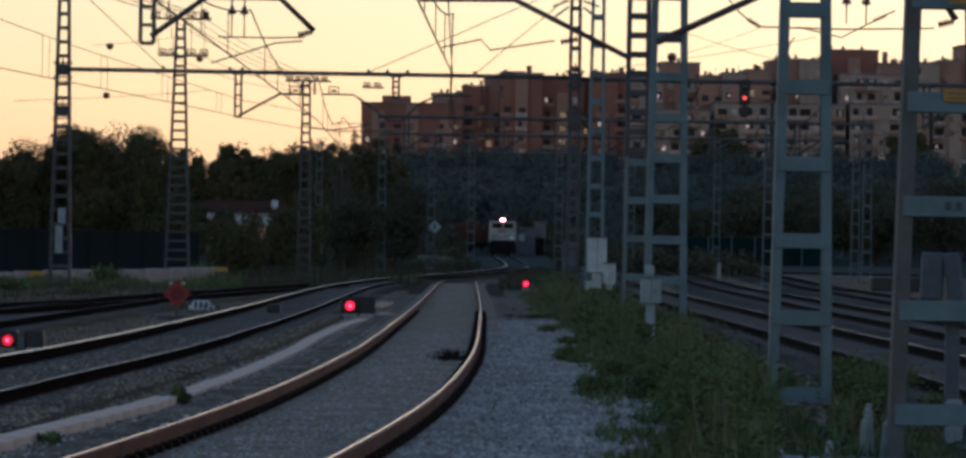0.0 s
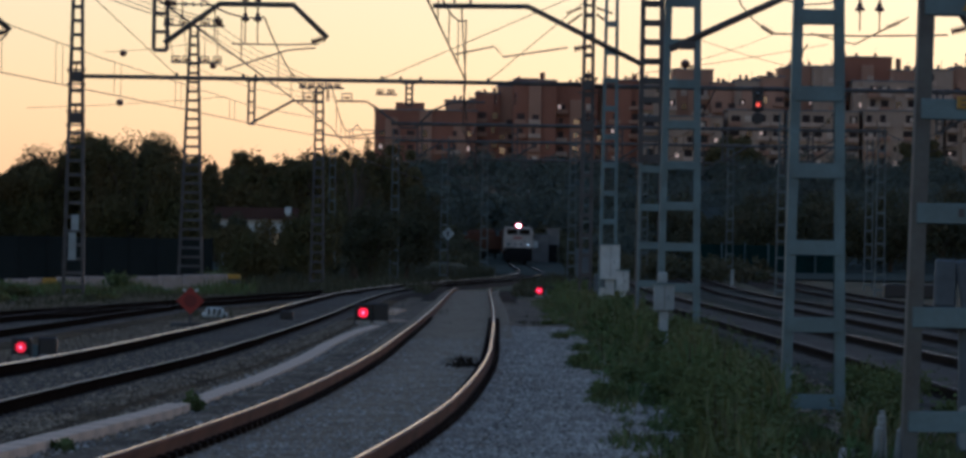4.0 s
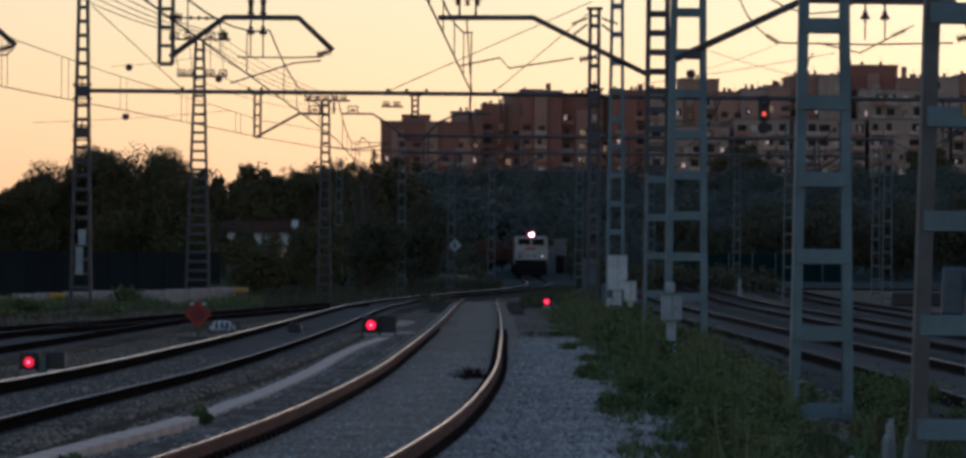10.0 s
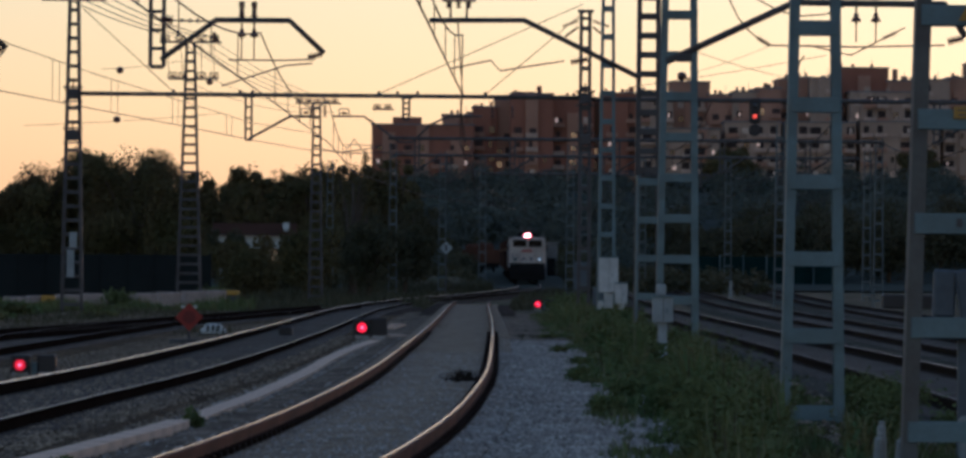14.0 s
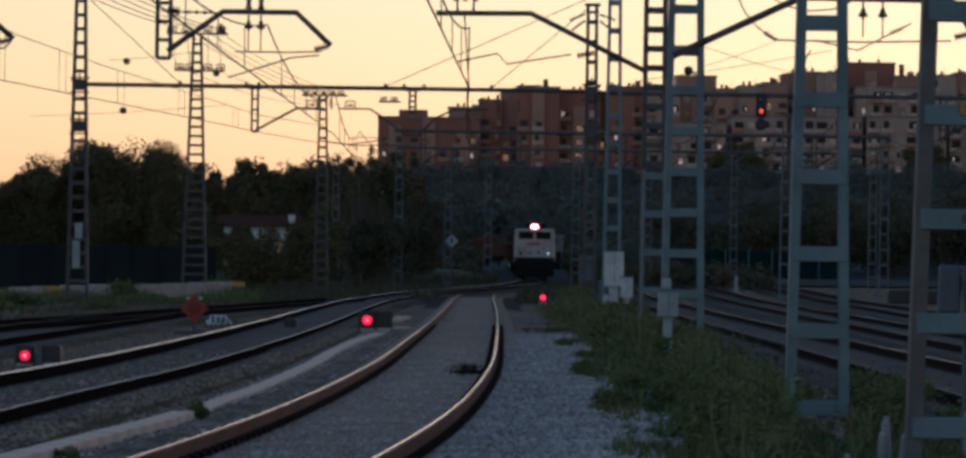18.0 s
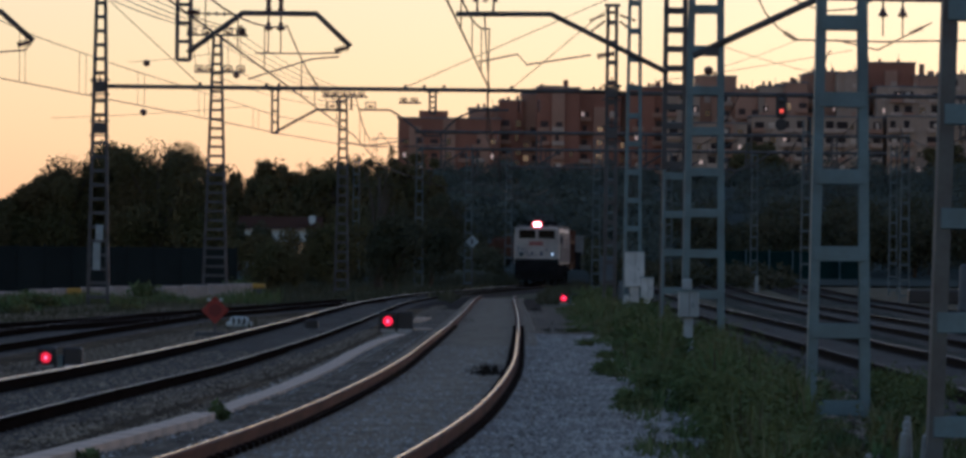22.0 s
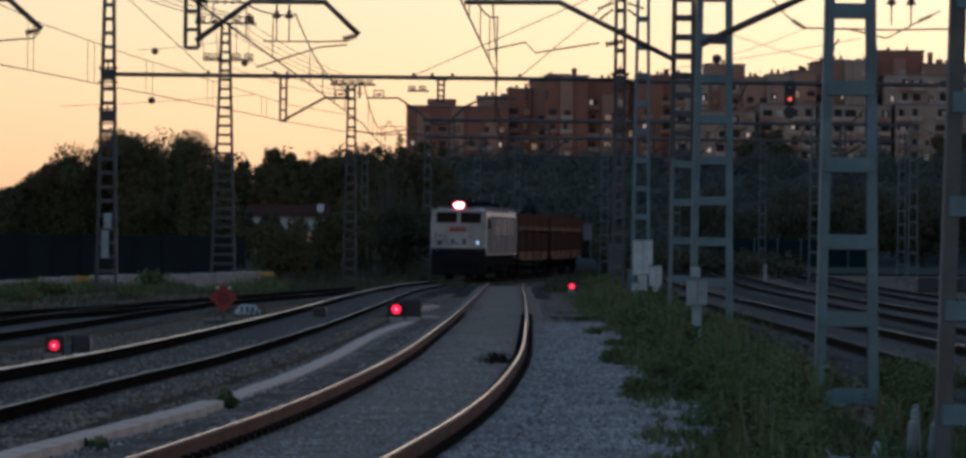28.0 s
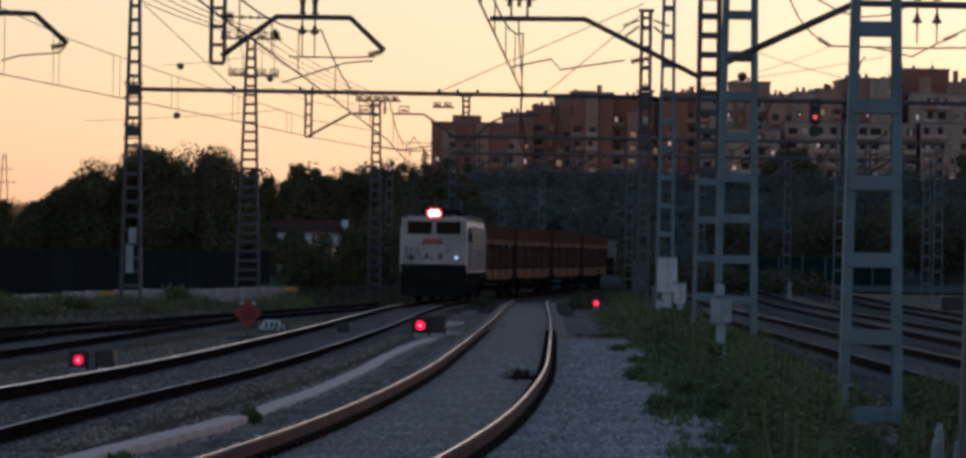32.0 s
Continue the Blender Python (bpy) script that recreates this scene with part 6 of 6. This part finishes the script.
for x in (-1.8, 0.3, 2.0):
    part("window", WIN, None, house, at=pose(x, -0.02, 2.2))

pylon = thing("power_pylon", pose(-37, 380, lie(-37, 380)), "small distant pylon on the skyline", "pylon")
for s in (-1, 1):
    part("leg", Geo().bar((s * 0.6, 0, 0), (s * 0.1, 0, 9.6), 0.08), DARK_STEEL, pylon)
for z, w in ((7.4, 1.8), (8.4, 1.3)):
    part("cross_arm", Geo().bar((-w / 2, 0, z), (w / 2, 0, z), 0.06), DARK_STEEL, pylon)


# ---- the train ----
def section(geo, ys, prof):
    """Body drawn through cross-sections (scale across, scale up, along)."""
    n = len(prof)
    pts = [(u * sx, y, 1.35 + (w - 1.35) * sz) for y, sx, sz in ys for u, w in prof]
    fs = [(i * n + j, i * n + (j + 1) % n, (i + 1) * n + (j + 1) % n, (i + 1) * n + j) for i in range(len(ys) - 1) for j in range(n)]
    fs += [tuple(range(n)), tuple((len(ys) - 1) * n + j for j in range(n))[::-1]]
    return geo.add(pts, fs)


def wheelset(t, y, r=0.52):
    w = part("wheelset", Geo().tube([(-0.85, y, r), (0.85, y, r)], 0.09, 8), LOCO_DARK, t)
    for s in (-1, 1):
        part("wheel", Geo().lathe((s * 0.8, y, r), (s, 0, 0), [(r * 0.98, 0), (r, 0.02), (r * 0.96, 0.13), (r * 0.5, 0.1), (0.12, 0.14)], 18), LOCO_DARK, w)
    return t


def build_loco():
    t = thing("locomotive", pose(0, 556, TOP), "white electric locomotive with a dark underframe and lit headlamp", "locomotive")
    prof = [(-1.5, 1.35), (-1.52, 2.4), (-1.5, 3.4), (-1.38, 3.68), (-1.1, 3.82), (1.1, 3.82), (1.38, 3.68), (1.5, 3.4), (1.52, 2.4), (1.5, 1.35)]
    part("body", section(Geo(), [(0.0, 0.95, 0.985), (0.1, 0.99, 0.998), (0.3, 1, 1), (20.2, 1, 1), (20.4, 0.99, 0.998), (20.5, 0.95, 0.985)], prof), LOCO_WHITE, t, "grubby white body")
    part("apron", Geo().box((0, 0.53, 1.0), (2.92, 1.12, 1.46), ch=0.06), LOCO_DARK, t, "dark buffer beam and apron")
    for y, hz in ((4.1, 0.62), (10.2, 0.7), (16.4, 0.62)):
        part("bogie" if hz < 0.65 else "transformer_case", Geo().box((0, y, hz), (2.3, 5.2, hz), ch=0.08), LOCO_DARK, t)
    part("underframe", Geo().box((0, 10.25, 1.05), (2.7, 18.4, 0.66), ch=0.05), LOCO_DARK, t)
    for s in (-1, 1):
        part("windscreen", Geo().box((s * 0.64, -0.015, 3.33), (1.1, 0.06, 0.56), ch=0.02), CAB_GLASS, t, "dark windscreen pane")
        g = Geo()
        for dz in (-0.31, 0.31):
            g.box((s * 0.64, -0.03, 3.33 + dz), (1.22, 0.05, 0.06))
        for dx in (-0.58, 0.58):
            g.box((s * 0.64 + dx, -0.03, 3.33), (0.06, 0.05, 0.6))
        part("windscreen_frame", g, LOCO_WHITE, t)
        part("marker_lamp", Geo().lathe((s * 1.02, 0.0, 2.0), (0, -1, 0), [(0.16, 0), (0.16, 0.08), (0.13, 0.1)], 14), STEEL, t, "round lamp housing")
        part("marker_lens", Geo().lathe((s * 1.02, -0.1, 2.0), (0, -1, 0), [(0.1, 0), (0.08, 0.02), (0.03, 0.03)], 14), LAMP_PALE if s > 0 else GLASS, t, "pale lit lens" if s > 0 else "unlit lens")
        part("buffer", Geo().lathe((s * 0.95, 0.02, 0.95), (0, -1, 0), [(0.12, 0), (0.12, 0.45), (0.24, 0.46), (0.24, 0.52), (0.1, 0.54)], 16), LOCO_DARK, t)
        part("front_pillar", Geo().box((s * 1.4, -0.0, 2.75), (0.1, 0.1, 2.1), ch=0.03), LOCO_WHITE, t)
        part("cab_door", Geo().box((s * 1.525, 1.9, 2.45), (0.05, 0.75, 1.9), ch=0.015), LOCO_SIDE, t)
        part("door_handrail", Geo().tube([(s * 1.57, 1.45, 1.6), (s * 1.6, 1.45, 1.7), (s * 1.6, 1.45, 2.7), (s * 1.57, 1.45, 2.8)], 0.018, 6), STEEL, t)
        part("cab_side_window", Geo().box((s * 1.525, 0.95, 3.05), (0.06, 0.7, 0.6), ch=0.02), GLASS, t)
        part("mirror", Geo().box((s * 1.6, 0.5, 2.95), (0.16, 0.08, 0.42), ch=0.03), BLACK, t)
        for i in range(6):
            part("side_grille", Geo().box((s * 1.535, 5.0 + i * 2.2, 2.85), (0.05, 1.5, 0.8), ch=0.01), SIDE_PALE if i in (1, 3) else ROOF_GREY, t)
            for k in range(4):
                part("grille_slat", Geo().box((s * 1.562, 5.0 + i * 2.2, 2.58 + 0.18 * k), (0.02, 1.4, 0.05), ch=0.006), LOCO_DARK if i in (1, 3) else LOCO_SIDE, t)
        # Sheets laid over the body so its sides carry painted shade.
        part("side_sheet", Geo().box((s * 1.515, 11.3, 2.42), (0.03, 17.4, 2.04), ch=0.008), LOCO_SIDE, t, "grey side sheeting with dust and shade in its colour")
        part("cab_side_sheet", Geo().box((s * 1.512, 1.35, 2.3), (0.03, 2.3, 1.8), ch=0.008), LOCO_SIDE, t, "grey cab side with dust and shade in its colour")
        part("roof_gutter", Geo().box((s * 1.42, 10.25, 3.7), (0.12, 19.6, 0.07), ch=0.02), LOCO_WHITE, t)
        part("roof_fairing", Geo().box((s * 1.28, 10.3, 3.86), (0.34, 15.4, 0.12), ch=0.05), LOCO_SIDE, t, "grey roof edge fairing")
        part("sand_box", Geo().box((s * 1.2, 5.6, 0.75), (0.4, 1.6, 0.5), ch=0.05), LOCO_DARK, t)
        part("step", Geo().box((s * 1.3, 0.35, 0.55), (0.4, 0.4, 0.06)), LOCO_DARK, t)
        part("handrail", Geo().tube([(s * 1.15, -0.04, 1.55), (s * 1.2, -0.1, 1.7), (s * 1.2, -0.1, 2.35), (s * 1.15, -0.04, 2.5)], 0.018, 6), STEEL, t)
    emblem = Geo().add([(-0.62, -0.02, 2.6), (0.5, -0.02, 2.6), (0.36, -0.02, 2.7), (-0.46, -0.02, 2.7), (-0.62, 0.01, 2.6), (0.5, 0.01, 2.6), (0.36, 0.01, 2.7), (-0.46, 0.01, 2.7)], [(0, 1, 2, 3), (0, 4, 5, 1), (1, 5, 6, 2), (2, 6, 7, 3), (3, 7, 4, 0), (7, 6, 5, 4)])
    for i in range(5):
        emblem.box((-0.42 + 0.18 * i, -0.012, 2.79), (0.13, 0.03, 0.14), pose(0, 0, 0, 0, 12, 0).to_3x3(), 0.006)
    part("emblem", emblem, RED_MARK, t, "plain red emblem of slanted bars over a wedge")
    scrawl = [(-1.25, 2.5), (-1.22, 2.1), (-1.05, 1.85), (-0.85, 2.05), (-0.75, 2.4), (-0.6, 2.0), (-0.45, 1.9)]
    part("spray_paint", Geo().tube([(x, 0.012, z) for x, z in scrawl], 0.035, 5), BLUE_PAINT, t, "loose line of dark spray paint")
    for x, z, w, h in ((-0.32, 2.05, 0.18, 0.26), (0.3, 2.05, 0.2, 0.3), (-0.1, 1.95, 0.1, 0.12), (0.62, 2.3, 0.12, 0.1), (-1.0, 2.35, 0.1, 0.14)):
        part("socket", Geo().box((x, -0.02, z), (w, 0.08, h), ch=0.02), BLUE_PAINT, t)
    part("coupling_hook", Geo().box((0, -0.2, 0.95), (0.14, 0.5, 0.2), ch=0.03), LOCO_DARK, t)
    part("headlamp_case", Geo().box((0, 0.25, 4.0), (0.86, 0.5, 0.46), ch=0.1), LOCO_DARK, t)
    for s in (-1, 1):
        part("headlamp_ring", Geo().lathe((s * 0.12, -0.0, 3.98), (0, -1, 0), [(0.23, 0), (0.23, 0.03), (0.13, 0.035)], 18), LAMP_HALO, t, "glowing red ring standing in for headlamp bloom")
        part("headlamp", Geo().lathe((s * 0.11, -0.036, 3.98), (0, -1, 0), [(0.125, 0), (0.1, 0.03), (0.05, 0.045)], 16), LAMP_HEAD, t, "bright headlamp", smooth=True)
    part("roof_walkway", Geo().box((0, 10.25, 3.86), (1.5, 18.6, 0.14), ch=0.03), DARK_STEEL, t)
    for y in (3.6, 16.6):
        part("pantograph_base", Geo().box((0, y, 4.05), (1.5, 2.0, 0.3), ch=0.04), LOCO_DARK, t)
        arms = Geo()
        up = 1.35 if y > 10 else 0.35
        for s in (-0.45, 0.45):
            arms.tube([(s, y - 0.8, 4.15), (s * 0.8, y + 0.9, 4.15 + up * 0.5), (s * 0.6, y - 0.1, 4.15 + up)], 0.035, 6)
        arms.bar((-0.9, y - 0.1, 4.18 + up), (0.9, y - 0.1, 4.18 + up), 0.07)
        part("pantograph", arms, DARK_STEEL, t)
    for y in (6.5, 9.0, 12.0):
        part("roof_box", Geo().box((0, y, 4.1), (1.3, 1.4, 0.36), ch=0.06), LOCO_DARK, t)
    for y in (2.6, 4.1, 5.6, 14.9, 16.4, 17.9):
        wheelset(t, y, 0.6)
    return t


WAGON_LONG, WAGON_STEP = 23.6, 24.5


def build_wagon():
    t = thing("car_carrier_wagon", pose(0, 600, TOP), "empty red-brown two-deck car carrier wagon", "wagon", "car carrier wagons")
    n = WAGON_LONG
    part("underframe", Geo().box((0, n / 2, 0.92), (2.3, n - 0.4, 0.3), ch=0.04), LOCO_DARK, t)
    part("lower_deck", Geo().box((0, n / 2, 1.12), (2.75, n, 0.1), ch=0.02), DARK_STEEL, t)
    part("upper_deck", Geo().box((0, n / 2, 2.86), (2.75, n, 0.1), ch=0.02), RUST_PANEL, t)
    for s in (-1, 1):
        g = Geo().add([(s * 1.42, 0.4, 1.5), (s * 1.42, n - 0.4, 1.5), (s * 1.42, n - 2.6, 0.98), (s * 1.42, 2.6, 0.98), (s * 1.36, 0.4, 1.5), (s * 1.36, n - 0.4, 1.5), (s * 1.36, n - 2.6, 0.98), (s * 1.36, 2.6, 0.98)], [(0, 1, 2, 3), (7, 6, 5, 4), (0, 4, 5, 1), (1, 5, 6, 2), (2, 6, 7, 3), (3, 7, 4, 0)])
        part("side_sill", g, TAN_PANEL, t, "dusty tan side sill")
        part("deck_edge", Geo().box((s * 1.42, n / 2, 2.86), (0.07, n - 0.6, 0.26), ch=0.015), TAN_PANEL, t, "dusty tan deck edge")
        for k in range(4):
            a = (n - 0.6) / 4
            part("upper_side_panel", Geo().box((s * 1.44, 0.3 + a * (k + 0.5), 3.35), (0.05, a - 0.1, 0.72), ch=0.012), RUST_PANEL, t)
            part("lower_side_grille", Geo().box((s * 1.38, 0.3 + a * (k + 0.5), 2.1), (0.04, a - 0.3, 1.05), ch=0.012), SCREEN, t, "dark brown side screen")
        for k in range(5):
            y = 0.35 + (n - 0.7) * k / 4
            part("post", Geo().box((s * 1.4, y, 2.35), (0.12, 0.3 if k in (0, 4) else 0.16, 2.6), ch=0.02), SCREEN, t)
    for y in (0.15, n - 0.15):
        part("end_ramp", Geo().box((0, y, 1.6), (2.6, 0.08, 0.95), ch=0.02), RUST_PANEL, t)
        part("end_bar", Geo().box((0, y, 3.3), (2.6, 0.08, 0.1), ch=0.02), RUST_PANEL, t)
        for s in (-1, 1):
            part("buffer", Geo().lathe((s * 0.9, y, 0.95), (0, -1 if y < 5 else 1, 0), [(0.1, 0), (0.1, 0.38), (0.2, 0.39), (0.2, 0.43)], 12), LOCO_DARK, t)
    for y in (2.2, 3.9, n - 3.9, n - 2.2):
        wheelset(t, y, 0.46)
    return t


parked = thing("open_wagon", pose(8.75, 650, grade(650) + TOP, 0, 0, 10), "rust-brown open wagon with a dark load parked on a far track", "wagon")
part("floor", Geo().box((0, 6, 1.2), (2.8, 12, 0.2), ch=0.03), LOCO_DARK, parked)
for s in (-1, 1):
    part("side_wall", Geo().box((s * 1.4, 6, 2.1), (0.1, 12, 1.75), ch=0.03), RUST_ORANGE, parked)
    for i in range(9):
        part("rib", Geo().box((s * 1.48, 0.3 + 1.42 * i, 2.1), (0.08, 0.12, 1.7), ch=0.02), RUST_ORANGE, parked)
    part("top_rail", Geo().box((s * 1.42, 6, 3.0), (0.16, 12.1, 0.12), ch=0.03), RUST_ORANGE, parked)
for y in (0.05, 11.95):
    part("end_wall", Geo().box((0, y, 2.1), (2.7, 0.1, 1.75), ch=0.03), RUST_ORANGE, parked)
heap = Geo()
for i in range(5):
    heap.box((random.uniform(-0.3, 0.3), 1.6 + 2.2 * i, 3.0), (1.9, 2.3, random.uniform(1.2, 1.9)), pose(0, 0, 0, 0, random.uniform(-5, 5), random.uniform(-8, 8)).to_3x3(), 0.35)
part("load", heap, RUST_PANEL, parked, "dark red-brown load of scrap")
part("underframe", Geo().box((0, 6, 0.9), (2.5, 11.6, 0.5)), LOCO_DARK, parked)
for y in (2.0, 10.0):
    wheelset(parked, y, 0.46)

hut = thing("relay_hut", pose(14.6, 600, grade(600)), "pale rendered hut with a dark doorway beside the far track", "hut")
part("wall", Geo().box((-0.75, 1.5, 1.6), (2.3, 3.0, 3.2), ch=0.05), HUT_WALL, hut)
part("annexe", Geo().box((1.0, 2.1, 2.0), (1.4, 3.0, 4.0), ch=0.05), HUT_WALL, hut)
part("roof", Geo().box((-0.75, 1.5, 3.3), (2.6, 3.4, 0.2), ch=0.05), ROOF_GREY, hut)
part("annexe_roof", Geo().box((1.0, 2.1, 4.1), (1.7, 3.4, 0.16), ch=0.05), ROOF_GREY, hut)
part("door", Geo().box((0.95, 0.58, 1.1), (1.1, 0.08, 2.2), ch=0.02), LOCO_DARK, hut, "dark open doorway")
for x, z in ((-1.3, 2.2),):
    part("pale_panel", Geo().box((x, -0.02 if x < 0 else 0.58, z), (0.7, 0.05, 0.8), ch=0.01), WHITE, hut, "pale wall panel")
loco = build_loco()
first = build_wagon()
wagons = [first] + [copy_thing(first, pose(0, 600 + WAGON_STEP * i, TOP)) for i in range(1, 8)]
SPEED = 10.5


def on_line(y, length):
    """The pose of a vehicle whose front stands at y on the main track."""
    fx = LINES["main"][0]
    a, b = y + length * 0.18, y + length * 0.82
    s = (fx(b) - fx(a)) / (b - a)
    rise = (grade(b) - grade(a)) / (b - a)
    x = fx(a) - s * (a - y)
    return pose(x, y, grade(a) - rise * (a - y) + TOP, math.degrees(math.atan(rise)), 0, -math.degrees(math.atan(s)))


def motions():
    times = [i * 0.5 for i in range(65)]
    walk(loco, [(t, on_line(556 - SPEED * t, 20.5)) for t in times])
    for i, w in enumerate(wagons):
        walk(w, [(t, on_line(556 - SPEED * t + 21.4 + WAGON_STEP * i, WAGON_LONG)) for t in times])


motions()
